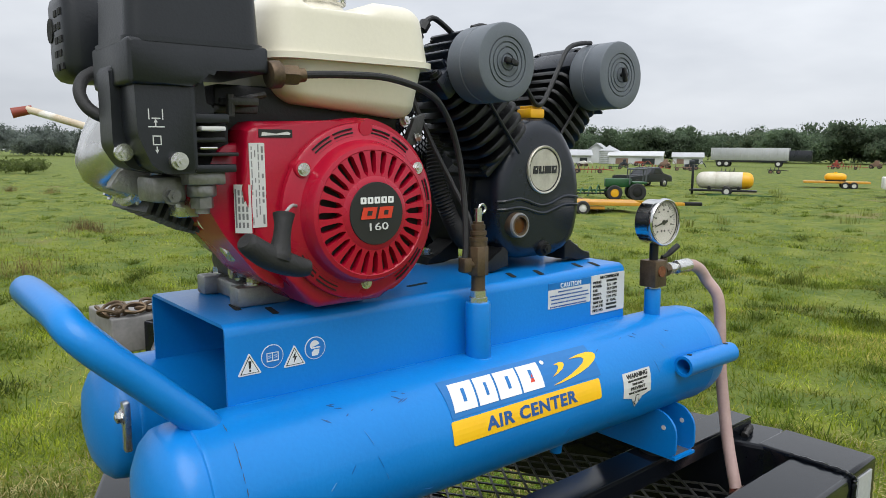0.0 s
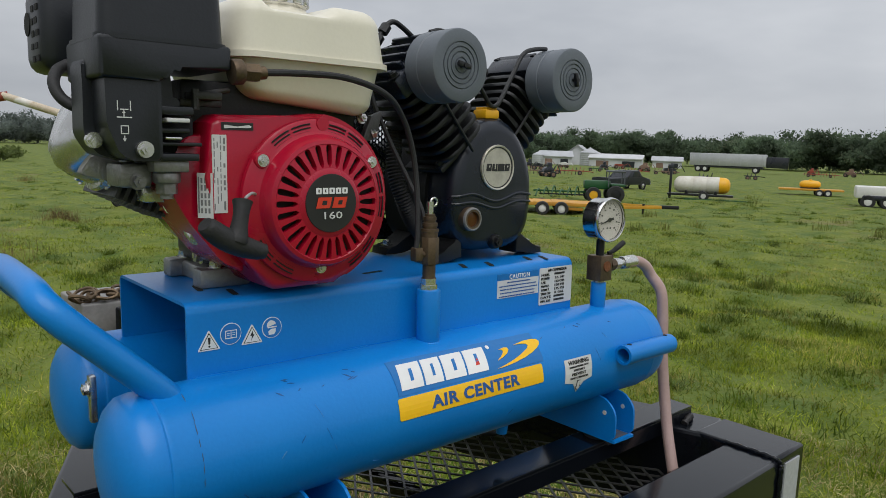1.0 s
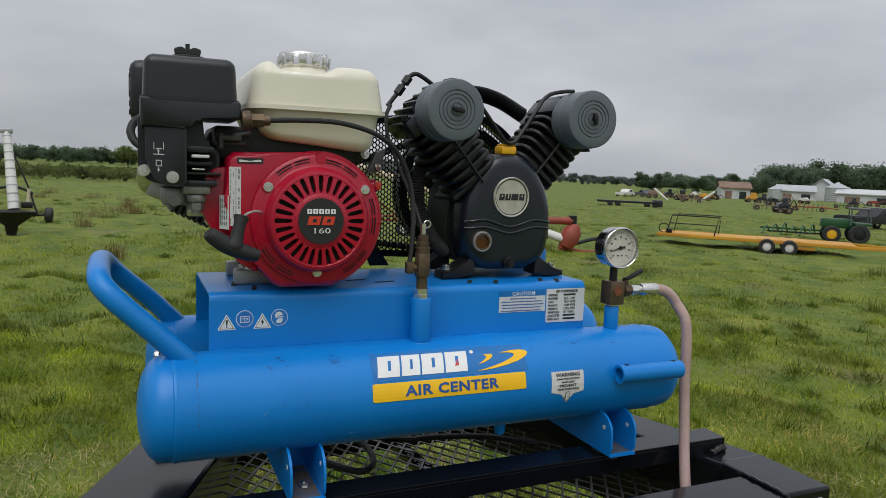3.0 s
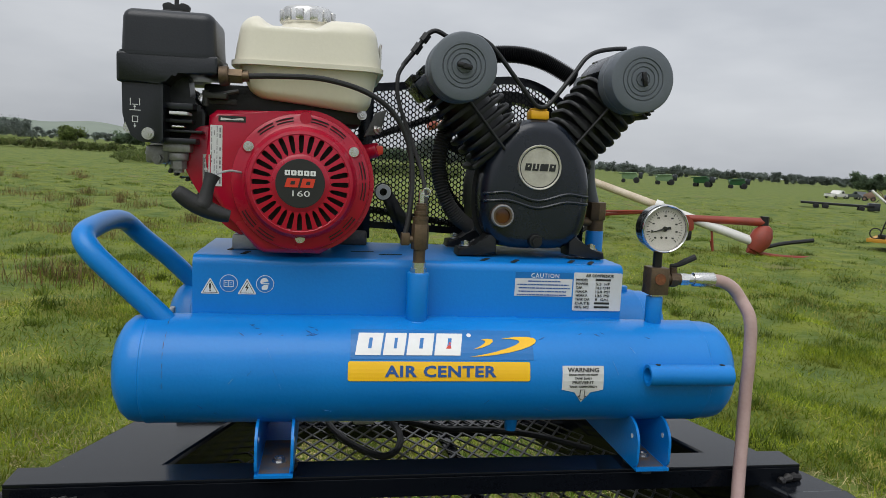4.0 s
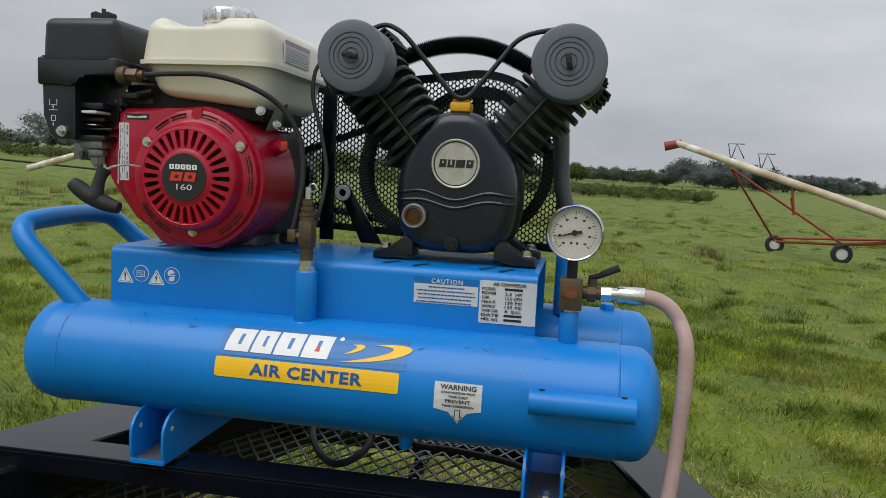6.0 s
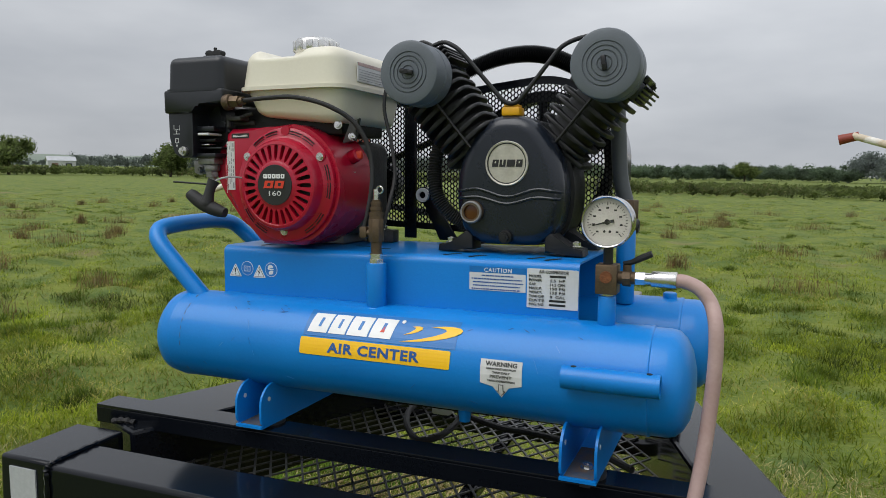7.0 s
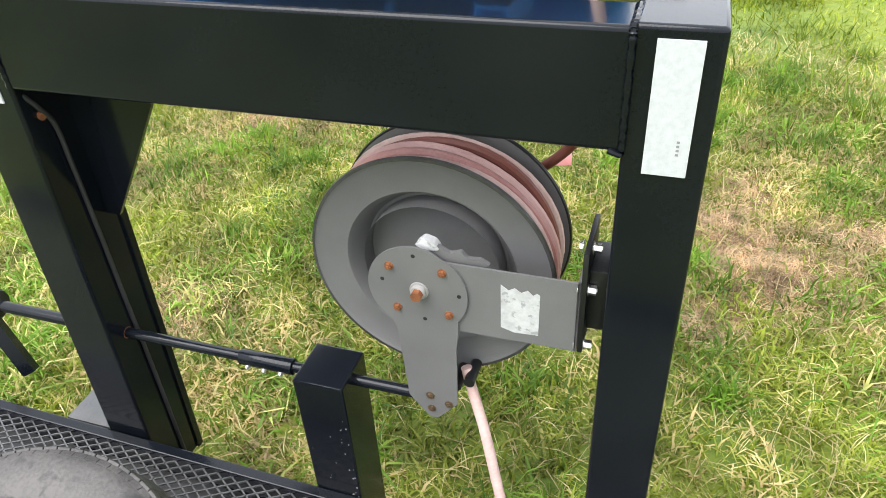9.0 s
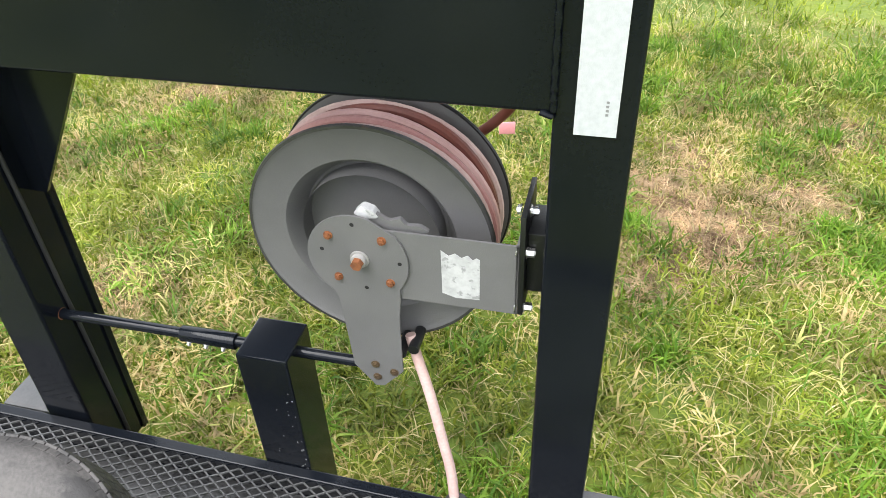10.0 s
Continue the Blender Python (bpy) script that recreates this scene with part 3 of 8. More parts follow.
# icons and plates on the saddle's front
for i, ix in enumerate((-0.3040, -0.2800, -0.2560, -0.2325)):
    if i % 2 == 0:
        tri = [(ix - 0.0125, 1.5195), (ix + 0.0125, 1.5195), (ix, 1.5415)]
        ic = part("warning_icon", slab(rounded(tri, 0.002, 3), -0.0006, 0.0), M_WHITE, saddle, "white triangular warning sign", smooth=False)
        part("ink", slab([(ix - 0.0098, 1.5210), (ix + 0.0098, 1.5210), (ix, 1.5385)], -0.0009, -0.0005), M_INK, ic, smooth=False)
        part("field", slab([(ix - 0.0086, 1.5217), (ix + 0.0086, 1.5217), (ix, 1.5370)], -0.0012, -0.0008), M_WHITE, ic, smooth=False)
        if i == 0:
            bm = slab([(ix - 0.0009, 1.5262), (ix + 0.0009, 1.5262), (ix + 0.0014, 1.5335), (ix - 0.0014, 1.5335)], -0.0015, -0.0011)
            slab(circle(ix, 1.5240, 0.0011, n=10), -0.0015, -0.0011, bm=bm)
        else:
            bm = slab([(ix + 0.0010, 1.5345), (ix - 0.0026, 1.5285), (ix - 0.0004, 1.5285), (ix - 0.0014, 1.5230), (ix + 0.0024, 1.5297), (ix + 0.0004, 1.5297)], -0.0015, -0.0011)
        part("ink", bm, M_INK, ic, smooth=False)
    else:
        ic = part("warning_icon", slab(circle(ix, 1.5340, 0.0118), -0.0006, 0.0), M_WHITE, saddle, "round blue sign with a white rim", smooth=False)
        part("field", slab(circle(ix, 1.5340, 0.0110), -0.0009, -0.0005), M_ICON, ic, smooth=False)
        if i == 1:
            bm = slab(rect(ix - 0.0064, ix - 0.0056, 1.5298, 1.5380), -0.0012, -0.0008)
            for q in (rect(ix + 0.0056, ix + 0.0064, 1.5298, 1.5380), rect(ix - 0.0004, ix + 0.0004, 1.5290, 1.5372), rect(ix - 0.0064, ix + 0.0064, 1.5290, 1.5300), rect(ix - 0.0056, ix + 0.0056, 1.5372, 1.5380), rect(ix - 0.0045, ix - 0.0015, 1.5345, 1.5350), rect(ix + 0.0015, ix + 0.0045, 1.5345, 1.5350), rect(ix - 0.0045, ix - 0.0015, 1.5325, 1.5330), rect(ix + 0.0015, ix + 0.0045, 1.5325, 1.5330)):
                slab(q, -0.0012, -0.0008, bm=bm)
        else:
            bm = slab(circle(ix - 0.0008, 1.5368, 0.0054, 10, 200, 14), -0.0012, -0.0008)
            slab(rect(ix - 0.0052, ix + 0.0056, 1.5338, 1.5352), -0.0012, -0.0008, bm=bm)
            slab([(ix - 0.0040, 1.5262), (ix + 0.0022, 1.5262), (ix + 0.0042, 1.5290), (ix + 0.0046, 1.5326), (ix - 0.0012, 1.5326), (ix - 0.0044, 1.5300)], -0.0012, -0.0008, bm=bm)
        part("pictogram", bm, M_WHITE, ic, smooth=False)
caution = part("caution_label", slab(rect(0.1140, 0.1985, 1.5245, 1.5500), -0.0006, 0.0), M_LABEL, saddle, "white and blue caution label", smooth=False)
part("header", slab(rect(0.1140, 0.1985, 1.5500, 1.5590), -0.0006, 0.0), M_LIGHTBLUE, caution, smooth=False)
part("lettering", fitted(W_CAUTION, 0.1370, 0.1780, 1.5512, 1.5575, -0.0012), M_WHITE, caution, smooth=False)
bm = bmesh.new()
for i, (a, b) in enumerate(((0.133, 0.181), (0.1175, 0.193), (0.1195, 0.195), (0.1195, 0.190), (0.1175, 0.1900))):
    z = 1.5470 - i * 0.0049
    x = a
    rnd = random.Random(i)
    while x < b:
        w = rnd.uniform(0.0018, 0.0058)
        box(x, min(x + w, b), -0.0010, -0.0006, z - 0.0017, z, bm=bm)
        x += w + 0.0009
part("print", bm, M_NAVY, caution, smooth=False)
plate = part("rating_plate", slab(rounded(rect(0.2005, 0.2735, 1.5045, 1.5600), 0.002), -0.0010, 0.0), M_LABEL, saddle, "white printed rating plate", smooth=False)
part("lettering", fitted(W_COMP, 0.2180, 0.2600, 1.5540, 1.5582, -0.0016), M_INK, plate, smooth=False)
for i, w in enumerate(W_ROWS):
    z = 1.5480 - i * 0.0057
    part("lettering", fitted(w, 0.2040, 0.2040 + (0.018 if i != 2 else 0.010) + (0.004 if i > 4 else 0), z, z + 0.0036, -0.0016), M_INK, plate, smooth=False)
    if 0 < i < 6:
        part("lettering", fitted(W_VALS[i - 1], 0.2340, 0.2340 + 0.021, z, z + 0.0036, -0.0016), M_INK, plate, smooth=False)
    else:
        part("print_bar", box(0.2330, 0.2560, -0.0014, -0.0010, z + 0.0004, z + 0.0034), M_INK, plate, smooth=False)

# riser with the pilot valve on the front tank
PX, PY = -0.0275, -0.021
riser = part("riser_pipe", cyl((PX, PY, 1.486), (PX, PY, 1.558), 0.0150, seg=28, bevel=0.0015), M_BLUE, comp)
part("collar", cyl((PX, PY, 1.4865), (PX, PY, 1.4925), 0.0215, 0.0165, 28), M_BLUE, riser)
pilot = part("pilot_valve", cyl((PX, PY, 1.570), (PX, PY, 1.590), 0.0082, seg=20), M_BRASS, comp, "brass pilot valve with a steel ring")
bm = cyl((PX, PY, 1.556), (PX, PY, 1.564), 0.0115, seg=6)
cyl((PX, PY, 1.564), (PX, PY, 1.572), 0.0095, seg=20, bm=bm)
part("nut", bm, M_STEEL, pilot)
part("body", cyl((PX, PY, 1.590), (PX, PY, 1.624), 0.0118, seg=8, bevel=0.001), M_BRASS, pilot)
part("cap", lathe([(0, 1.624), (0.0105, 1.624), (0.0105, 1.630), (0.0112, 1.6305), (0.0112, 1.634), (0.0085, 1.6345), (0.0085, 1.6370), (0.0097, 1.6375), (0.0097, 1.6415), (0.0075, 1.6420), (0.0075, 1.6445), (0.0082, 1.6450), (0.0082, 1.6490), (0.0065, 1.6495), (0.0065, 1.6525), (0, 1.6525)], Matrix.Translation((PX, PY, 0)), 20), M_BRASS, pilot)
bm = cyl((PX, PY, 1.652), (PX, PY, 1.668), 0.0042, seg=12)
tube([(PX + 0.0050 * math.cos(radians(a)) + 0.006, PY, 1.667 + 0.0050 * math.sin(radians(a))) for a in range(0, 361, 30)], 0.0014, 6, 2, bm)
part("pull_ring", bm, M_STEEL, pilot)
bm = cyl((PX, PY, 1.603), (PX - 0.017, PY, 1.603), 0.0050, seg=10)
box(PX - 0.026, PX - 0.014, PY - 0.006, PY + 0.006, 1.595, 1.612, 0.002, bm=bm)
part("elbow", bm, M_BRASS, pilot)

# ---- gauge, block and ball valve on the front tank ----
GX, GY = 0.316, -0.020
gauge_riser = part("gauge_riser", cyl((GX, GY, 1.484), (GX, GY, 1.532), 0.0118, seg=24, bevel=0.0015), M_BLUE, comp)
part("collar", cyl((GX, GY, 1.4855), (GX, GY, 1.491), 0.018, 0.0135, 24), M_BLUE, gauge_riser)
block = part("manifold_block", box(GX - 0.0140, GX + 0.0140, GY - 0.0140, GY + 0.0140, 1.5350, 1.5740, 0.0015), M_BRASS, comp, "brown brass manifold block")
part("plug", cyl((GX, GY - 0.0139, 1.558), (GX, GY - 0.0160, 1.558), 0.0080, seg=18), M_RUST, block)
part("neck", cyl((GX, GY, 1.530), (GX, GY, 1.536), 0.0085, seg=16), M_STEEL, block)
part("stem", cyl((GX, GY, 1.574), (GX, GY, 1.598), 0.0065, seg=16), M_IRON, block)
GM = Matrix.Translation((GX + 0.001, GY + 0.013, 1.630)) @ pose(0, 0, 0, 90, 0, -2)
gauge = part("pressure_gauge", lathe([(0, 0), (0.0305, 0), (0.0325, 0.002), (0.0325, 0.026), (0, 0.026)], GM, 48), M_CHROME, comp, "chrome liquid-filled pressure gauge")
part("bezel", lathe([(0.0300, 0.0245), (0.0340, 0.0245), (0.0348, 0.0270), (0.0340, 0.0310), (0.0325, 0.0325), (0.0312, 0.0315), (0.0306, 0.0285)], GM, 48), M_CHROME, gauge)
part("dial", lathe([(0, 0.0262), (0.0310, 0.0262), (0.0310, 0.0266), (0, 0.0266)], GM, 40), M_DIAL, gauge, "cream dial")
bm = bmesh.new()
for i in range(33):
    a = radians(225 - i * 270 / 32)
    r0, r1, w = (0.0215, 0.0262, 0.0005) if i % 4 == 0 else (0.0238, 0.0262, 0.0003)
    t = slab(rect(r0, r1, -w, w), -0.0002, 0.0002)
    bmesh.ops.transform(t, matrix=GM @ pose(0, 0, 0.0269) @ pose(0, 0, 0, 0, 0, math.degrees(a)) @ pose(0, 0, 0, -90), verts=t.verts[:])
    join(bm, t)
for i in range(9):
    a = radians(225 - i * 270 / 8)
    t = box(-0.0017, 0.0017, -0.0011, 0.0011, -0.0002, 0.0002)
    bmesh.ops.transform(t, matrix=GM @ pose(0.0182 * math.cos(a), 0.0182 * math.sin(a), 0.0269), verts=t.verts[:])
    join(bm, t)
for dx in (-0.0035, 0.0035):
    t = cyl((dx, -0.0125, 0.0266), (dx, -0.0125, 0.0270), 0.0017, seg=10)
    bmesh.ops.transform(t, matrix=GM, verts=t.verts[:])
    join(bm, t)
part("scale", bm, M_INK, gauge, smooth=False)
bm = slab([(-0.009, -0.0012), (0.0, -0.0015), (0.021, -0.0004), (0.021, 0.0004), (0.0, 0.0015), (-0.009, 0.0030)], -0.0003, 0.0003)
slab(circle(0, 0, 0.0036, n=16), -0.0006, 0.0004, bm=bm)
bmesh.ops.transform(bm, matrix=GM @ pose(0, 0, 0.0280) @ pose(0, 0, 0, 0, 0, 196) @ pose(0, 0, 0, -90), verts=bm.verts[:])
part("needle", bm, M_INK, gauge, smooth=False)
pane = part("glass", lathe([(0, 0.0300), (0.0288, 0.0300), (0.0288, 0.0308), (0, 0.0308)], GM, 40), M_GLASS, gauge)
pane.visible_shadow = False
valve = part("ball_valve", cyl((GX + 0.013, GY, 1.557), (GX + 0.036, GY, 1.557), 0.0085, seg=20), M_BRASS, comp, "brass ball valve with a black lever")
bm = cyl((GX + 0.020, GY, 1.557), (GX + 0.030, GY, 1.557), 0.0115, seg=8)
cyl((GX + 0.025, GY, 1.560), (GX + 0.025, GY, 1.574), 0.0055, seg=14, bm=bm)
part("body", bm, M_BRASS, valve)
bm = tube([(GX + 0.020, GY, 1.576), (GX + 0.031, GY - 0.001, 1.578), (GX + 0.041, GY - 0.002, 1.583), (GX + 0.056, GY - 0.002, 1.590)], 0.004, 10, 6, radii=lambda t, i: 0.0024 + 0.0020 * min(1, t * 1.6))
part("lever", bm, M_RUBBER, valve, "black dipped lever")

# hose from the valve down through the rack's mesh
bm = cyl((GX + 0.036, GY, 1.557), (GX + 0.048, GY, 1.557), 0.0090, seg=6)
ferrule = bm
cyl((GX + 0.048, GY, 1.557), (GX + 0.056, GY, 1.557), 0.0075, seg=16, bm=bm)
cyl((GX + 0.056, GY, 1.557), (GX + 0.088, GY - 0.001, 1.557), 0.0102, 0.0108, 20, 0.0012, bm=bm)
HOSE = [(GX + 0.086, GY - 0.001, 1.557), (GX + 0.100, GY - 0.002, 1.5555), (GX + 0.117, GY - 0.004, 1.547), (GX + 0.130, GY - 0.008, 1.530), (GX + 0.137, GY - 0.024, 1.505), (GX + 0.138, GY - 0.030, 1.46), (GX + 0.134, GY - 0.036, 1.40), (GX + 0.128, GY - 0.048, 1.34), (GX + 0.119, GY - 0.064, 1.28), (GX + 0.108, GY - 0.086, 1.22), (GX + 0.112, GY - 0.078, 1.16), (0.436, -0.05, 1.09), (0.428, 0.00, 1.030), (0.398, 0.03, 0.980), (0.364, 0.032, 0.943), (0.320, 0.028, 0.910), (0.270, -0.01, 0.885)]
supply = thing("air_hose", "faded pink rubber air hose with a zinc ferrule on the valve", "hose", LEVEL)
part("hose", tube(HOSE[:10], 0.0090, 14, 8), M_HOSE_WORN, supply)
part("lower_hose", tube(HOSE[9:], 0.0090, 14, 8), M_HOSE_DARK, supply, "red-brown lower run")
part("ferrule", ferrule, M_STEEL, supply)

# ---- petrol engine ----
eng = thing("petrol_engine", "red and cream single-cylinder petrol engine bolted on the blue saddle", "engine", LEVEL)
EX, EZ = -0.187, 1.673
# shroud
out = circle(EX, EZ, 0.095, -64, 88, 28) + [(-0.218, 1.7640), (-0.296, 1.7620), (-0.306, 1.7540), (-0.309, 1.7000), (-0.306, 1.6600), (-0.2780, 1.6240), (-0.2440, 1.5830), (-0.2340, 1.5780), (-0.1600, 1.5780)]
shroud = part("fan_shroud", slab(out, -0.016, 0.092, 0.009, 3), M_RED, eng, "red enamelled fan shroud")
recoil = part("recoil_cover", lathe([(0.0700, 0.006), (0.0885, 0.006), (0.0895, 0.009), (0.0885, 0.0130), (0.0850, 0.0150), (0.0765, 0.0165), (0.0725, 0.0185), (0.0700, 0.0250), (0.0690, 0.0300), (0.0665, 0.0340), (0.0625, 0.0352), (0.0610, 0.0340), (0.0605, 0.0280)], Matrix.Translation((EX, -0.010, EZ)) @ pose(0, 0, 0, 90), 72), M_RED, eng, "red recoil starter cover with radial slots")
MR = Matrix.Translation((EX, -0.010, EZ)) @ pose(0, 0, 0, 90)
part("fan_screen", lathe([(0, 0.0262), (0.064, 0.0262), (0.064, 0.0270), (0, 0.0270)], MR, 48), M_DARK, recoil)
part("hub", lathe([(0, 0.0400), (0.0300, 0.0398), (0.0345, 0.0386), (0.0375, 0.0370), (0.0380, 0.0280)], MR, 60), M_RED, recoil)
NR = 28
rib_mesh = None
for i in range(NR):
    a = 2 * math.pi * (i + 0.5) / NR
    if rib_mesh is None:
        bm = bmesh.new()
        half_rib = ((0.0365, 0.0044), (0.0388, 0.0034), (0.0408, 0.0024), (0.0440, 0.0022), (0.0560, 0.0030), (0.0592, 0.0034), (0.0610, 0.0046), (0.0628, 0.0070))
        ps = [(r, -w) for r, w in half_rib] + [(r, w) for r, w in half_rib[::-1]]
        top = [bm.verts.new((r, w, 0.0373 - 0.108 * (r - 0.0370))) for r, w in ps]
        low = [bm.verts.new((r, w, 0.0275)) for r, w in ps]
        bm.faces.new(top)
        for k in range(len(ps)):
            q = (k + 1) % len(ps)
            bm.faces.new((top[k], low[k], low[q], top[q]))
        ob = part("rib", bm, M_RED, recoil, smooth=False)
        rib_mesh = ob.data
    else:
        ob = new("rib", rib_mesh)
        ob.parent = recoil
    ob.matrix_local = MR @ pose(0, 0, 0, 0, 0, math.degrees(a))
# vent slots round the cover's flange
for a0, a1 in ((98, 132), (48, 82), (-14, 22), (-62, -32), (-152, -114)):
    for k in range(2):
        for j, r in enumerate((0.0758, 0.0798, 0.0838)):
            b0, b1 = a0 + (a1 - a0) * (0.54 * k), a0 + (a1 - a0) * (0.54 * k + 0.46)
            ol = circle(EX, EZ, r - 0.0007, b0, b1, 8) + circle(EX, EZ, r + 0.0007, b1, b0, 8)
            part("vent_slot", slab(ol, -0.0266, -0.0240), M_DARK, recoil, smooth=False)
disc = part("emblem", lathe([(0, 0.0412), (0.0308, 0.0408), (0.0312, 0.0398)], MR, 48), M_INK, recoil, "round black emblem")
YE = -0.0516
for i in range(5):
    x = EX - 0.0195 + i * 0.0080
    ol = rounded(rect(x, x + 0.0066, EZ + 0.0100, EZ + 0.0165), 0.0008, 2)
    part("mark_shape", slab(ol, YE - 0.0004, YE), M_WHITE, disc, smooth=False)
    part("mark_hole", slab(rect(x + 0.0026, x + 0.0040, EZ + 0.0118, EZ + 0.0148), YE - 0.0006, YE - 0.0003), M_INK, disc, smooth=False)
for x0, x1 in ((-0.0185, -0.0010), (0.0010, 0.0180)):
    part("mark_shape", slab([(EX + x0 - 0.001, EZ - 0.0050), (EX + x1 - 0.002, EZ - 0.0050), (EX + x1 + 0.001, EZ + 0.0065), (EX + x0 + 0.002, EZ + 0.0065)], YE - 0.0004, YE), M_REDPRINT, disc, smooth=False)
    part("mark_slit", slab([(EX + x0 + 0.006, EZ - 0.0015), (EX + x1 - 0.006, EZ - 0.0015), (EX + x1 - 0.005, EZ + 0.0030), (EX + x0 + 0.007, EZ + 0.0030)], YE - 0.0006, YE - 0.0003), M_INK, disc, smooth=False)
part("lettering", fitted(W_160, EX - 0.0095, EX + 0.0125, EZ - 0.0165, EZ - 0.0090, YE - 0.0002), M_LABEL, disc, smooth=False)
for bx, bz in ((-0.2540, 1.7170), (-0.1200, 1.7160), (-0.1865, 1.6005)):
    part("boss", cyl((bx, -0.012, bz), (bx, -0.0275, bz), 0.0110, 0.0085, 20, 0.001), M_RED, recoil)
    part("bolt", hexbolt((bx, -0.0274, bz), (0, -1, 0), 0.0048, 0.004), M_STEEL, recoil)
part("boss", cyl((EX + 0.004, -0.012, EZ + 0.0835), (EX + 0.004, -0.0268, EZ + 0.0835), 0.0095, 0.0075, 16), M_RED, recoil)
# recoil rope and T grip
bm = tube([(-0.262, -0.026, 1.683), (-0.274, -0.042, 1.685), (-0.286, -0.055, 1.682), (-0.294, -0.062, 1.676)], 0.0015, 8, 6)
part("rope", bm, M_TORN, recoil, "worn white starter rope")
bm = tube([(-0.2930, -0.062, 1.679), (-0.2965, -0.066, 1.667), (-0.3005, -0.068, 1.650), (-0.3035, -0.068, 1.642)], 0.009, 16, 6, radii=lambda t, i: 0.0098 - 0.0030 * math.sin(math.pi * min(1, t * 1.2)) + 0.002 * t)
tube([(-0.3345, -0.071, 1.660), (-0.330, -0.070, 1.656), (-0.316, -0.068, 1.646), (-0.300, -0.066, 1.638), (-0.284, -0.064, 1.632), (-0.2715, -0.063, 1.629)], 0.011, 16, 6, bm, radii=lambda t, i: 0.0054 + 0.0058 * math.sin(math.pi * (0.12 + 0.76 * t)))
part("pull_grip", bm, M_RUBBER, eng, "black rubber T grip")
wing = [(-0.296, 1.7450), (-0.326, 1.7380), (-0.338, 1.7100), (-0.338, 1.6850), (-0.322, 1.6560), (-0.288, 1.6120), (-0.262, 1.5960), (-0.262, 1.6400)]
part("side_wing", slab(rounded(wing, 0.008, 3), 0.002, 0.085, 0.006, 2), M_RED, shroud)
# labels on the shroud
lab = part("label", slab(rounded(rect(-0.3030, -0.2880, 1.6640, 1.7420), 0.001), -0.0168, -0.0155), M_LABEL, shroud, "white printed strip label", smooth=False)
bm = bmesh.new()
rnd = random.Random(5)
for c in range(4):
    z = 1.667
    while z < 1.739:
        h = rnd.uniform(0.003, 0.009)
        if rnd.random() < 0.8:
            box(-0.3015 + c * 0.0033, -0.3006 + c * 0.0033 + (0.0010 if c == 3 else 0), -0.0171, -0.0167, z, z + h, bm=bm)
        z += h + 0.0018
part("print", bm, M_GREYTAG, lab, smooth=False)
LBM = Matrix.Translation((-0.3075, -0.0100, 0)) @ pose(0, 0, 0, 0, 0, -52)
bm = box(-0.0088, 0.0088, -0.0012, 0.010, 1.6588, 1.7042, 0.0006)
lab = part("label_bevel", join(bmesh.new(), bm, LBM), M_RED, shroud, smooth=False)
part("label", join(bmesh.new(), box(-0.0085, 0.0085, -0.0017, -0.0010, 1.6590, 1.7040), LBM), M_LABEL, lab, "small white printed label", smooth=False)
bm = box(-0.0075, -0.0060, -0.0020, -0.0015, 1.664, 1.700)
for c in range(3):
    for k in range(5):
        box(-0.0045 + c * 0.004, -0.0025 + c * 0.004, -0.0020, -0.0015, 1.664 + k * 0.0075, 1.669 + k * 0.0075 + 0.0008 * (k % 2), bm=bm)
part("print", join(bmesh.new(), bm, LBM), M_GREYTAG, lab, smooth=False)
lab = part("lever_label", slab(rect(-0.2930, -0.2590, 1.7470, 1.7545), -0.0168, -0.0155), M_INK, shroud, "black label with a white wedge", smooth=False)
part("wedge", slab([(-0.2905, 1.7485), (-0.2900, 1.7520), (-0.2760, 1.7505), (-0.2640, 1.7525), (-0.2610, 1.7510), (-0.2620, 1.7495), (-0.2760, 1.7492)], -0.0172, -0.0167), M_LABEL, lab, smooth=False)
# stop switch and its surroundings on the shroud's side
sw = part("stop_switch", cyl((-0.104, 0.040, 1.716), (-0.085, 0.030, 1.722), 0.0115, 0.0100, 20, 0.002), M_RED, eng, "red stop switch knob")
part("fin", box(-0.093, -0.078, 0.026, 0.033, 1.714, 1.727, 0.003), M_REDPRINT, sw)
part("bolt", hexbolt((-0.0885, 0.016, 1.748), (0.6, -0.6, 0.3), 0.005, 0.005), M_STEEL, eng)
part("strip_label", box(-0.0955, -0.0940, 0.030, 0.036, 1.680, 1.694, 0.0004), M_BADGE, shroud, smooth=False)
# crankcase, base and cylinder
part("crankcase", box(-0.268, -0.112, 0.090, 0.190, 1.5900, 1.745, 0.016, 3), M_CASE, eng, "cast aluminium crankcase")
bm = box(-0.285, -0.225, 0.066, 0.090, 1.5710, 1.5930, 0.003)
box(-0.285, -0.225, 0.160, 0.184, 1.5710, 1.5930, 0.003, bm=bm)
box(-0.270, -0.150, 0.092, 0.182, 1.5715, 1.5900, 0.003, bm=bm)
part("base", bm, M_ALU, eng, "aluminium engine base")
part("rear_foot", box(-0.145, -0.090, 0.160, 0.184, 1.5710, 1.5930, 0.003), M_CASE, eng)
for bx, by in ((-0.262, 0.078), (-0.262, 0.172), (-0.115, 0.172)):
    bm = cyl((bx, by, 1.593), (bx, by, 1.612), 0.0045, seg=10)
    hexbolt((bx, by, 1.593), (0, 0, 1), 0.0075, 0.008, bm)
    part("bolt", bm, M_STEEL, eng)
part("drain_plug", hexbolt((-0.270, 0.100, 1.605), (-1, 0, 0), 0.008, 0.008), M_STEEL, eng)
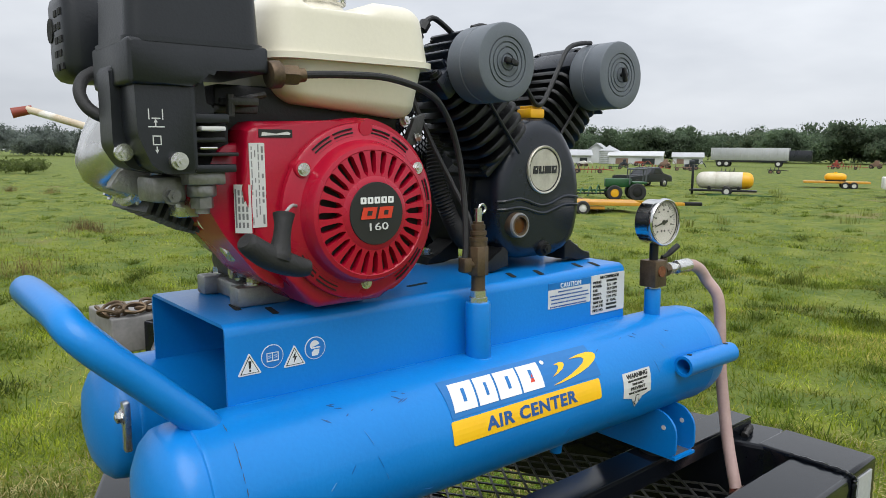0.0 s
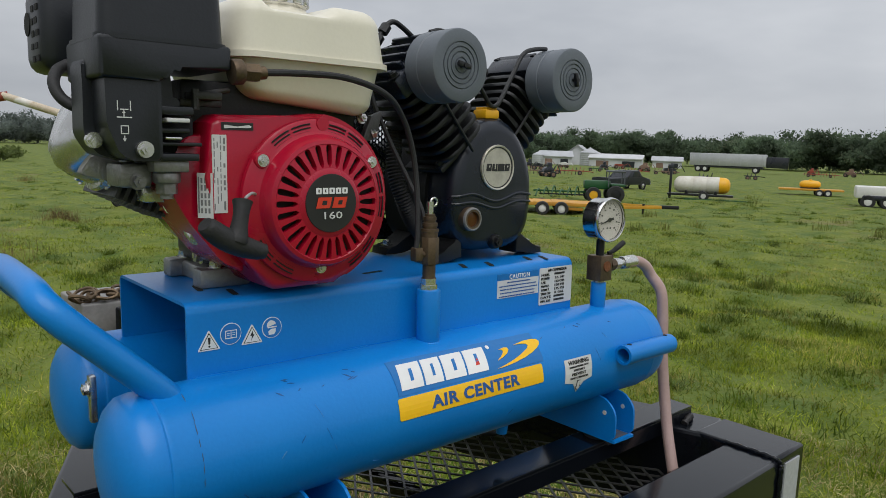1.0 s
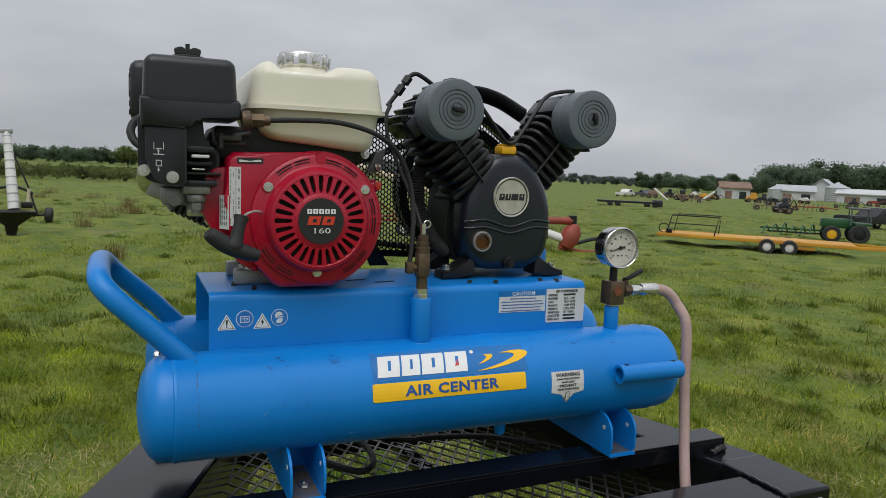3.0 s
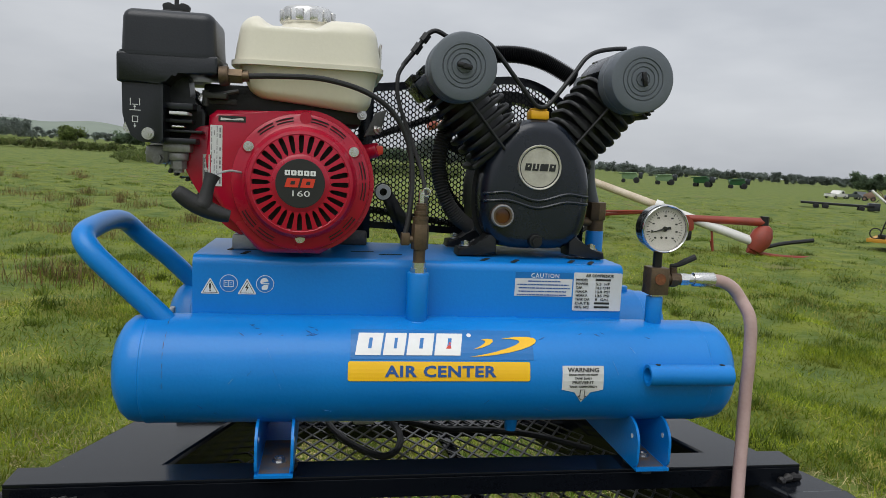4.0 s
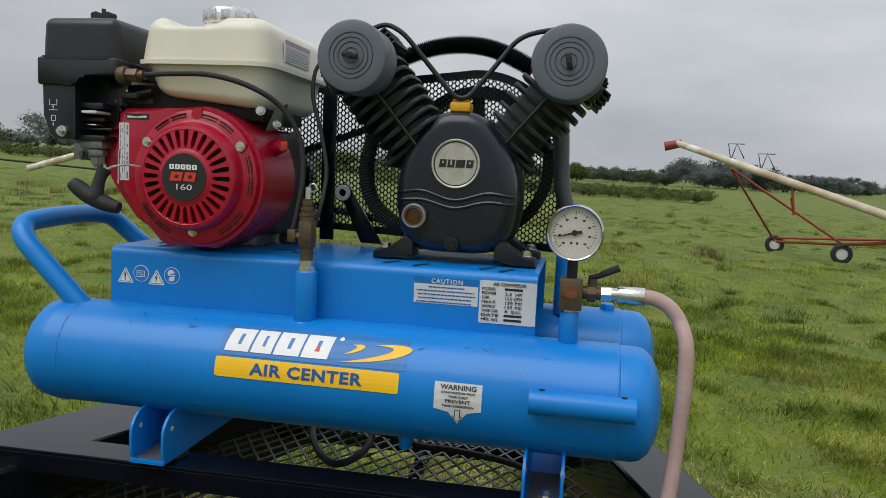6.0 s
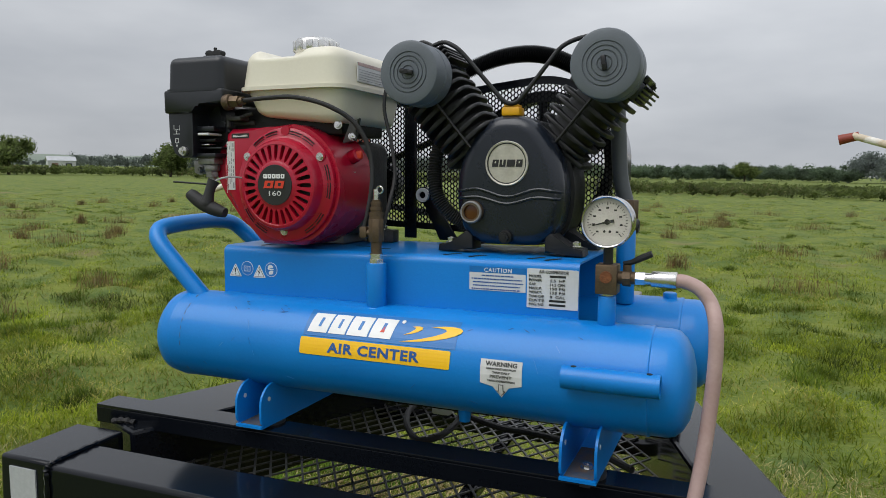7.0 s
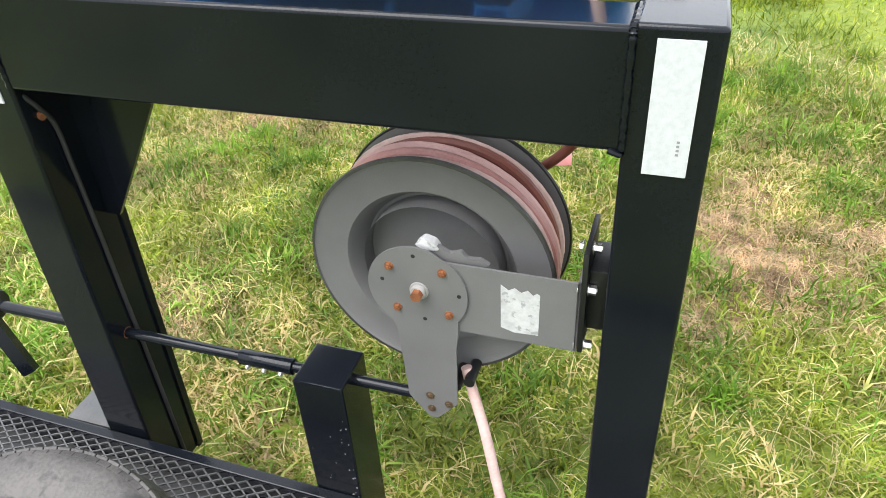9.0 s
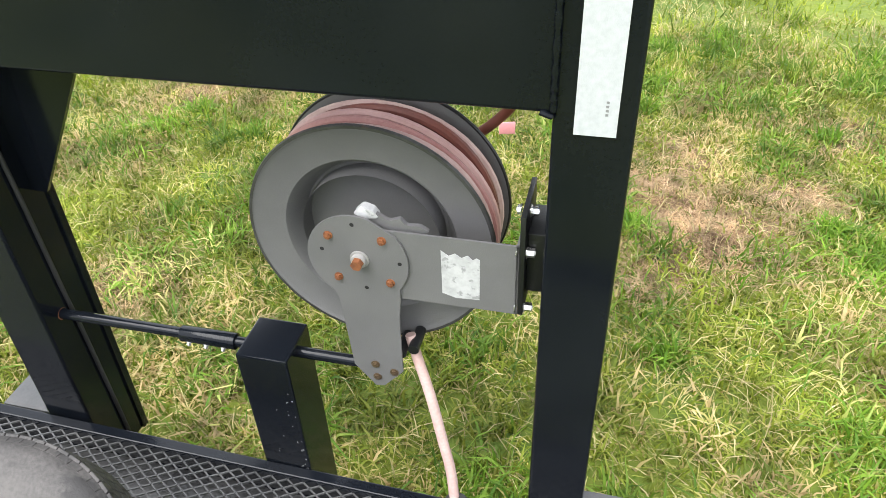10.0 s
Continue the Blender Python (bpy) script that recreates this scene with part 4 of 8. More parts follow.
part("bolt", hexbolt((-0.245, 0.060, 1.597), (0, -1, 0), 0.006, 0.006), M_STEEL, eng)
CM = Matrix.Translation((-0.215, 0.125, 1.672)) @ pose(0, 0, 0, 0, -65, 0)
t = box(-0.046, 0.046, -0.046, 0.046, 0.0, 0.152)
bmesh.ops.transform(t, matrix=CM, verts=t.verts[:])
jug = part("cylinder", t, M_ALU, eng, "finned aluminium cylinder")
for k in range(9):
    t = box(-0.062, 0.062, -0.060, 0.060, -0.0018, 0.0018)
    bmesh.ops.transform(t, matrix=CM @ Matrix.Translation((0, 0, 0.075 + 0.0085 * k)), verts=t.verts[:])
    part("fin", t, M_CASE, jug, smooth=False)
HM = Matrix.Translation((-0.215, 0.125, 1.672)) @ pose(0, 0, 0, 0, -65, 0)
bm = lathe([(0, 0.208), (0.022, 0.207), (0.040, 0.202), (0.050, 0.191), (0.053, 0.177), (0.053, 0.156), (0.058, 0.154), (0.058, 0.149)], HM @ Matrix.Diagonal((1.05, 1.18, 1, 1)), 36)
head = part("rocker_cover", bm, M_STEEL, eng, "smooth pressed-steel rocker cover")
for dx, dy in ((0.05, 0.05), (-0.05, 0.05), (0.05, -0.05), (-0.05, -0.05)):
    bm = hexbolt(HM @ Vector((dx, dy, 0.152)), HM.to_3x3() @ Vector((0, 0, 1)), 0.006, 0.007)
    part("bolt", bm, M_STEEL, head)
bm = slab(rounded([(-0.405, 1.700), (-0.36, 1.690), (-0.315, 1.660), (-0.292, 1.628), (-0.275, 1.600), (-0.268, 1.612), (-0.285, 1.650), (-0.300, 1.690), (-0.335, 1.712), (-0.39, 1.722)], 0.006), 0.066, 0.082, 0.003)
part("side_bracket", bm, M_ALU, eng, "aluminium side cover with a control bracket")
bm = box(-0.352, -0.318, 0.040, 0.066, 1.672, 1.690, 0.003)
hexbolt((-0.318, 0.050, 1.668), (-0.3, -1, 0), 0.008, 0.006, bm)
cyl((-0.302, 0.046, 1.640), (-0.302, 0.030, 1.634), 0.008, seg=12, bm=bm)
part("governor_lever", bm, M_STEEL, eng)
part("oil_filler", cyl((-0.275, 0.075, 1.618), (-0.292, 0.060, 1.640), 0.012, seg=14, bevel=0.002), M_RUBBER, eng)
# carburettor below the air-cleaner body
bm = cyl((-0.345, -0.012, 1.691), (-0.345, -0.012, 1.702), 0.0130, seg=20, bevel=0.002)
cyl((-0.345, -0.012, 1.681), (-0.345, -0.012, 1.692), 0.0105, seg=6, bm=bm)
cyl((-0.345, -0.012, 1.676), (-0.345, -0.012, 1.682), 0.0065, seg=12, bm=bm)
box(-0.362, -0.328, -0.028, 0.030, 1.702, 1.7135, 0.002, bm=bm)
part("sediment_cup", bm, M_CAST, eng, "aluminium fuel sediment cup").location = (0.001, 0.008, 0.003)
bm = box(-0.386, -0.356, -0.002, 0.045, 1.6900, 1.7130, 0.004)
hexbolt((-0.370, -0.002, 1.6960), (0, -1, 0), 0.0060, 0.008, bm)
part("carburettor", bm, M_CAST, eng, "cast aluminium carburettor")
# air cleaner
body = slab(rounded([(-0.413, 1.804), (-0.4125, 1.780), (-0.413, 1.736), (-0.402, 1.7180), (-0.380, 1.7125), (-0.318, 1.7125), (-0.312, 1.7190), (-0.312, 1.7600), (-0.330, 1.7680), (-0.334, 1.804)], 0.006), -0.002, 0.036, 0.004)
slab(rounded([(-0.405, 1.804), (-0.404, 1.745), (-0.394, 1.7200), (-0.382, 1.7130), (-0.356, 1.7130), (-0.356, 1.804)], 0.004), -0.042, 0.002, 0.004, bm=body)
lower = part("choke_box", body, M_PLASTIC, eng, "black plastic control box")
lower.location = (-0.001, 0.008, 0.003)
part("recess", box(-0.356, -0.316, -0.0045, 0.002, 1.7150, 1.7560), M_DARK, lower)
bm = box(-0.357, -0.318, -0.034, 0.002, 1.7130, 1.7200, 0.0015)
box(-0.357, -0.322, -0.032, 0.002, 1.7560, 1.7640, 0.0015, bm=bm)
box(-0.357, -0.312, -0.026, 0.002, 1.7270, 1.7305, 0.0012, bm=bm)
box(-0.357, -0.324, -0.026, 0.002, 1.7390, 1.7440, 0.0012, bm=bm)
part("lever_guide", bm, M_PLASTIC, lower)
part("choke_lever", box(-0.350, -0.328, -0.038, -0.004, 1.7490, 1.7530, 0.0012), M_LABEL, lower, "pale choke lever")
part("fuel_lever", box(-0.349, -0.333, -0.030, -0.004, 1.7330, 1.7355, 0.001), M_STEEL, lower, "steel fuel lever")
for bx, by, bz in ((-0.4055, -0.002, 1.7310), (-0.3730, -0.042, 1.7235)):
    bm = cyl((bx, by, bz), (bx, by - 0.005, bz), 0.0075, seg=20)
    hexbolt((bx, by - 0.005, bz), (0, -1, 0), 0.0052, 0.005, bm)
    part("bolt", bm, M_STEEL, lower)
bm = bmesh.new()
for a in (rect(-0.3790, -0.3660, 1.7440, 1.7448), rect(-0.3760, -0.3690, 1.7500, 1.7508), rect(-0.3785, -0.3777, 1.7495, 1.7570), rect(-0.3675, -0.3667, 1.7495, 1.7570), rect(-0.3760, -0.3690, 1.7375, 1.7383), rect(-0.3760, -0.3752, 1.7315, 1.7383), rect(-0.3698, -0.3690, 1.7315, 1.7383), rect(-0.3760, -0.3690, 1.7315, 1.7323), rect(-0.3733, -0.3725, 1.7448, 1.7490), rect(-0.3733, -0.3725, 1.7270, 1.7305)):
    slab(a, -0.0424, -0.0419, bm=bm)
slab([(-0.3745, 1.7475), (-0.3713, 1.7475), (-0.3729, 1.7500)], -0.0424, -0.0419, bm=bm)
slab([(-0.3745, 1.7282), (-0.3713, 1.7282), (-0.3729, 1.7257)], -0.0424, -0.0419, bm=bm)
for v in bm.verts:
    v.co.x = -0.3890 + (v.co.x + 0.3725) * 1.0
    v.co.z = 1.7500 + (v.co.z - 1.7430) * 1.15
part("pictogram", bm, M_LABEL, lower, "pale choke and fuel pictograms", smooth=False)
# cover: two stacked rounded shells with a step
def shell(x0, x1, y0, y1, z0, z1, r, grow0=0.0, grow1=0.0, steps=8, top=0.0):
    """A rounded-rectangle loft between two heights, domed by top."""
    bm = bmesh.new()
    rows = []
    hs = [(0, grow0)] + [(1, grow1)]
    if top:
        for i in range(1, steps + 1):
            a = radians(90 * i / steps)
            hs.append((1 + top * math.sin(a), grow1 - top * abs(z1 - z0) * (1 - math.cos(a))))
    for t, g in hs:
        ol = rounded([(x0 - g, y0 - g), (x1 + g, y0 - g), (x1 + g, y1 + g), (x0 - g, y1 + g)], max(0.002, r + g), 6)
        rows.append([bm.verts.new((x, y, z0 + (z1 - z0) * t)) for x, y in ol])
    for a, b in zip(rows, rows[1:]):
        for i in range(len(a)):
            bm.faces.new((a[i], a[(i + 1) % len(a)], b[(i + 1) % len(b)], b[i]))
    bm.faces.new(rows[0][::-1])
    bm.faces.new(rows[-1])
    return bm


bm = shell(-0.4085, -0.2940, -0.0360, 0.0660, 1.8240, 1.8660, 0.016, 0.0, -0.002, top=0.30)
cover = part("air_cleaner_cover", bm, M_PLASTIC, eng, "black plastic air-cleaner cover")
bm = slab(rounded([(-0.4110, 1.7880), (-0.3560, 1.7880), (-0.3430, 1.8020), (-0.2910, 1.8020), (-0.2910, 1.8250), (-0.4110, 1.8250)], 0.004, 3), -0.0390, 0.0680, 0.004)
part("skirt", bm, M_PLASTIC, cover)
part("rim", shell(-0.4095, -0.2930, -0.0380, 0.0670, 1.8220, 1.8265, 0.016, 0.0015, 0.0015), M_PLASTIC, cover)
bm = cyl((-0.352, 0.020, 1.879), (-0.352, 0.020, 1.884), 0.0215, seg=24, bevel=0.001)
slab(rounded([(-0.367, 1.884), (-0.337, 1.884), (-0.335, 1.893), (-0.344, 1.896), (-0.349, 1.893), (-0.355, 1.893), (-0.360, 1.896), (-0.369, 1.893)], 0.002), 0.014, 0.026, 0.0015, bm=bm)
cyl((-0.352, 0.020, 1.890), (-0.352, 0.020, 1.900), 0.0028, seg=8, bm=bm)
part("wing_knob", bm, M_RUBBER, cover, "black wing knob")
part("breather_tube", tube([(-0.390, 0.044, 1.766), (-0.404, 0.052, 1.764), (-0.417, 0.062, 1.772), (-0.422, 0.072, 1.786), (-0.416, 0.084, 1.800), (-0.404, 0.092, 1.808)], 0.0056, 12, 6), M_RUBBER, eng, "black breather hose")
# muffler guard behind the air cleaner
guard = part("muffler", box(-0.423, -0.330, 0.108, 0.185, 1.802, 1.888, 0.014, 3), M_PLASTIC, eng, "black perforated muffler guard")
bm = bmesh.new()
for r in range(5):
    for c in range(2):
        z = 1.812 + r * 0.0125
        y = 0.120 + c * 0.017 + 0.004 * (r % 2)
        box(-0.4238, -0.4222, y, y + 0.010, z, z + 0.006, bm=bm)
cyl((-0.4215, 0.166, 1.852), (-0.4240, 0.166, 1.852), 0.012, seg=20, bm=bm)
part("perforation", bm, M_DARK, guard, smooth=False)
# fuel tank
def ease(x, a, b):
    t = min(1.0, max(0.0, (x - a) / (b - a)))
    return t * t * (3 - 2 * t)


def tank_top():
    """The pressed upper half: one domed shell with a broad dip under the cap, open to the front."""
    bm = bmesh.new()
    levels = [(1.8250, 0.004, 1.0), (1.8440, 0.0015, 1.0), (1.8630, -0.001, 1.0)]
    levels += [(1.8630 + 0.0225 * math.sin(radians(10 * k)), -0.001 - 0.0225 * (1 - math.cos(radians(10 * k))), 1.0) for k in range(1, 10)]
    levels += [(1.8855 + 0.001 * (1 - k), -0.0235, k) for k in (0.86, 0.70, 0.50, 0.30, 0.10)]
    rows = []
    for z, g, k in levels:
        ol = rounded([(-0.2740 - g, -0.0190 - g), (-0.0900 + g, -0.0190 - g), (-0.0900 + g, 0.2080 + g), (-0.2740 - g, 0.2080 + g)], 0.034 + g, 6)
        fine = []
        for i, p in enumerate(ol):
            q = ol[(i + 1) % len(ol)]
            n = 16 if math.dist(p, q) > 0.05 else 1
            fine += [(p[0] + (q[0] - p[0]) * j / n, p[1] + (q[1] - p[1]) * j / n) for j in range(n)]
        row = []
        for x, y in fine:
            x, y = -0.182 + (x + 0.182) * k, 0.0945 + (y - 0.0945) * k
            dip = ease(x, -0.250, -0.232) * (1 - ease(x, -0.176, -0.150))
            row.append(bm.verts.new((x - 0.05 * max(0.0, z - 1.84) * (x + 0.18) / 0.1, y, z - 0.0115 * dip * ease(z, 1.866, 1.884))))
        rows.append(row)
    for a, b in zip(rows, rows[1:]):
        for i in range(len(a)):
            bm.faces.new((a[i], a[(i + 1) % len(a)], b[(i + 1) % len(b)], b[i]))
    bm.faces.new(rows[0][::-1])
    bm.faces.new(rows[-1])
    return bm


ft = part("fuel_tank", tank_top(), M_CREAM, eng, "cream enamelled fuel tank")
bm = shell(-0.2700, -0.0940, -0.0140, 0.2030, 1.8230, 1.7860, 0.034, 0.004, -0.004, top=0.46, steps=7)
for v in bm.verts:
    k = (1.8230 - v.co.z) / 0.054
    v.co.z += 0.014 * k * max(0.0, (-0.130 - v.co.x) / 0.14)
    v.co.x += 0.012 * k * k * max(0.0, (-0.18 - v.co.x) / 0.09)
part("tank_bottom", bm, M_CREAM, ft)
part("seam", shell(-0.2790, -0.0850, -0.0230, 0.2120, 1.8205, 1.8265, 0.034, 0.002, 0.002), M_CREAM, ft)
part("filler_well", cyl((EX, 0.072, 1.874), (EX, 0.072, 1.8895), 0.044, 0.032, 28), M_CREAM, ft)
bm = lathe([(0, 0.024), (0.030, 0.024), (0.034, 0.022), (0.0365, 0.018), (0.0365, 0.003), (0.034, 0.0), (0, 0)], Matrix.Translation((EX, 0.072, 1.8870)), 12)
cap = part("fuel_cap", bm, M_STEEL, ft, "ribbed silver fuel cap")
bm = bmesh.new()
for i in range(12):
    a = radians(i * 30 + 15)
    t = box(0.0345, 0.0385, -0.0055, 0.0055, 0.003, 0.019, 0.0015)
    bmesh.ops.transform(t, matrix=Matrix.Translation((EX, 0.072, 1.8870)) @ pose(0, 0, 0, 0, 0, math.degrees(a)), verts=t.verts[:])
    join(bm, t)
part("grip_ribs", bm, M_STEEL, cap)
sticker = part("sticker", box(-0.0876, -0.0852, 0.030, 0.120, 1.834, 1.864, 0.0002), M_LABEL, ft, "faded white sticker with a pale red head", smooth=False)
part("header", box(-0.0858, -0.0846, 0.030, 0.120, 1.8585, 1.8635), M_HOSE_PALE, sticker, smooth=False)
bm = bmesh.new()
for k in range(5):
    box(-0.0858, -0.0846, 0.034, 0.116 - 0.008 * (k % 2), 1.837 + k * 0.0038, 1.8378 + k * 0.0038, bm=bm)
part("print", bm, M_TORN, sticker, smooth=False)
# bracket and throttle parts between tank and shroud
bm = box(-0.320, -0.275, 0.020, 0.050, 1.770, 1.778, 0.002)
box(-0.315, -0.285, -0.004, 0.020, 1.776, 1.784, 0.002, bm=bm)
cyl((-0.312, 0.000, 1.766), (-0.312, 0.000, 1.786), 0.004, seg=8, bm=bm)
cyl((-0.300, 0.010, 1.782), (-0.272, 0.012, 1.788), 0.003, seg=8, bm=bm)
part("throttle_bracket", bm, M_CASE, eng)
part("throttle_housing", box(-0.318, -0.110, 0.022, 0.160, 1.752, 1.797, 0.004), M_IRON, eng)
part("bolt", hexbolt((-0.110, 0.010, 1.766), (0.2, -1, 0.2), 0.005, 0.006), M_STEEL, eng)
part("mount_tab", slab([(-0.106, 1.738), (-0.084, 1.742), (-0.076, 1.776), (-0.092, 1.770)], 0.014, 0.024, 0.002), M_CASE, eng)
# throttle cable in front of the tank, to the pilot valve
bm = cyl((-0.279, -0.034, 1.803), (-0.262, -0.034, 1.803), 0.0095, seg=6)
cyl((-0.262, -0.034, 1.803), (-0.254, -0.034, 1.804), 0.0065, seg=12, bm=bm)
cyl((-0.290, -0.034, 1.802), (-0.278, -0.034, 1.803), 0.0125, seg=14, bevel=0.002, bm=bm)
part("cable_nut", bm, M_BRASS, eng)

cable = thing("throttle_cable", "black throttle cable looping in front of the cream tank", "cable", LEVEL)
part("sleeve", tube([(-0.256, -0.034, 1.804), (-0.215, -0.034, 1.8065), (-0.160, -0.036, 1.806), (-0.106, -0.032, 1.793), (-0.068, -0.016, 1.768), (-0.046, -0.008, 1.728), (-0.040, -0.010, 1.680), (-0.044, -0.018, 1.630), (-0.049, -0.021, 1.606)], 0.0036, 10, 8), M_RUBBER, cable)
part("tube", tube([(-0.049, 0.079, 1.846), (-0.058, 0.072, 1.826), (-0.056, 0.062, 1.790), (-0.038, 0.050, 1.740), (-0.022, 0.030, 1.690), (-0.018, 0.005, 1.650), (-0.024, -0.006, 1.612)], 0.0030, 8, 8), M_RUBBER, cable, "thin black unloader line")

# ---- compressor pump ----
pump = thing("compressor_pump", "black two-cylinder compressor pump with grey intake filters on the blue saddle", "pump", LEVEL @ Matrix.Translation((0, 0.012, 0)))
CX = 0.153
half = [(0.0, 1.5855), (0.036, 1.5865), (0.058, 1.594), (0.074, 1.612), (0.0815, 1.640), (0.083, 1.664), (0.081, 1.690), (0.0745, 1.715), (0.063, 1.738), (0.049, 1.757), (0.034, 1.770), (0.016, 1.777), (0.0, 1.778)]
half = [(max(0.0, p.x), p.y) for p in smooth_path([(x, z, 0.0) for x, z in half], 4)]
ol = [(CX + x, z) for x, z in half] + [(CX - x, z) for x, z in half[-2:0:-1]]
bm = bmesh.new()
rows = []
for k in range(10):
    a = radians(10 * k)
    inset, y = 0.020 * (1 - math.sin(a)), 0.036 + 0.020 * (1 - math.cos(a))
    rows.append([bm.verts.new((CX + (x - CX) * (1 - inset / 0.083), y, 1.680 + (z - 1.680) * (1 - inset / 0.096))) for x, z in ol])
rows.append([bm.verts.new((x, 0.092, z)) for x, z in ol])
bm.faces.new(rows[0])
bm.faces.new(rows[-1][::-1])
for p, q in zip(rows, rows[1:]):
    for i in range(len(ol)):
        bm.faces.new((p[i], p[(i + 1) % len(ol)], q[(i + 1) % len(ol)], q[i]))
cover = part("front_cover", bm, M_PUMP, pump, "rounded black crankcase cover")
bm = slab([(CX + x * 1.07, 1.680 + (z - 1.680) * (1.03 if z < 1.68 else 1.0)) for x, z in half] + [(CX - x * 1.07, 1.680 + (z - 1.680) * (1.03 if z < 1.68 else 1.0)) for x, z in half[-2:0:-1]], 0.092, 0.104, 0.003)
slab([(CX + x * 0.98, z) for x, z in half] + [(CX - x * 0.98, z) for x, z in half[-2:0:-1]], 0.100, 0.204, 0.004, bm=bm)
part("crankcase", bm, M_IRON, pump)
for dz in (0.0, -0.0105):
    pts = []
    for i in range(25):
        x = -0.0790 + 0.158 * i / 24
        pts.append((CX + x, 0.036 if abs(x) < 0.063 else 0.056 - math.sqrt(0.0004 - (abs(x) - 0.063) ** 2), 1.6655 + dz - 0.0075 * math.exp(-(x / 0.026) ** 2) + (0.004 * math.exp(-((abs(x) - 0.048) / 0.02) ** 2) if dz == 0 else 0.0025 * math.exp(-((abs(x) - 0.048) / 0.02) ** 2))))
    part("moulding", tube(pts, 0.0025, 8, 2), M_PUMP, cover)
MB = Matrix.Translation((CX, 0.0365, 1.7070)) @ pose(0, 0, 0, 90)
badge = part("badge", lathe([(0, 0.002), (0.0300, 0.002), (0.0300, 0.0035), (0.0320, 0.0042), (0.0330, 0.003), (0.0330, 0.0)], MB, 48), M_BADGE, cover, "round brushed-metal badge")
part("badge_ring", lathe([(0.0285, 0.0020), (0.0285, 0.0028), (0.0302, 0.0028), (0.0302, 0.0020)], MB, 48), M_INK, badge)
bx0 = CX - 0.0225
for w, k in ((0.010, 0), (0.010, 1), (0.013, 2), (0.010, 3)):
    part("mark_shape", slab([(bx0, 1.7020), (bx0 + w - 0.0008, 1.7020), (bx0 + w + 0.0006, 1.7125), (bx0 + 0.0014, 1.7125)], 0.0336, 0.0346), M_INK, badge, smooth=False)
    if k != 2:
        part("mark_hole", slab([(bx0 + w * 0.42, 1.7072 if k != 1 else 1.7050), (bx0 + w * 0.62, 1.7072 if k != 1 else 1.7050), (bx0 + w * 0.68, 1.7100 if k != 1 else 1.7125), (bx0 + w * 0.48, 1.7100 if k != 1 else 1.7125)], 0.0332, 0.0337), M_BADGE, badge, smooth=False)
    bx0 += w + 0.0012
bm = lathe([(0.0112, 0.006), (0.0112, 0.012), (0.0140, 0.012), (0.0160, 0.009), (0.0175, 0.004), (0.0175, -0.002)], Matrix.Translation((0.100, 0.038, 1.6345)) @ pose(0, 0, 0, 90), 32)
ring_bm = lathe([(0.0138, 0.0121), (0.0150, 0.0128), (0.0164, 0.0118), (0.0170, 0.0090)], Matrix.Translation((0.100, 0.038, 1.6345)) @ pose(0, 0, 0, 90), 32)
sight = part("sight_glass", bm, M_BRASS, cover, "brass-rimmed amber oil sight glass")
part("ring", ring_bm, M_WORNGREY, sight, "pale worn metal ring")
part("lens", lathe([(0, 0.0085), (0.0115, 0.0075)], Matrix.Translation((0.100, 0.038, 1.6345)) @ pose(0, 0, 0, 90), 24), M_AMBER, sight)
bm = cyl((CX, 0.040, 1.5985), (CX, 0.030, 1.5985), 0.0115, 0.0100, 20, 0.001)
hexbolt((CX, 0.031, 1.5985), (0, -1, 0), 0.0068, 0.006, bm)
part("drain_plug", bm, M_IRON, cover)
bm = box(CX - 0.0140, CX + 0.0140, 0.048, 0.076, 1.7770, 1.7905, 0.003)
box(CX - 0.011, CX + 0.011, 0.051, 0.073, 1.7905, 1.7940, 0.001, bm=bm)
part("oil_cap", bm, M_YCAP, pump, "yellow plastic oil filler cap")
for s in (-1, 1):
    fx = CX + s * 0.100
    shape = [(CX + s * 0.056, 1.6080), (CX + s * 0.070, 1.6040), (CX + s * 0.080, 1.5920), (CX + s * 0.090, 1.5850), (CX + s * 0.112, 1.5830), (CX + s * 0.114, 1.5725), (CX + s * 0.092, 1.5725), (CX + s * 0.086, 1.5765), (CX + s * 0.056, 1.5765)]
    part("foot", slab(shape, 0.150, 0.190, 0.003), M_IRON, pump)
    ft_ = part("foot", slab(shape, 0.045, 0.085, 0.003), M_IRON, pump)
    part("bolt", hexbolt((CX + s * 0.099, 0.066, 1.5850), (0, 0, 1), 0.0068, 0.007), M_STEEL, ft_)
    part("bolt", hexbolt((CX + s * 0.099, 0.170, 1.5850), (0, 0, 1), 0.0068, 0.007), M_STEEL, ft_)


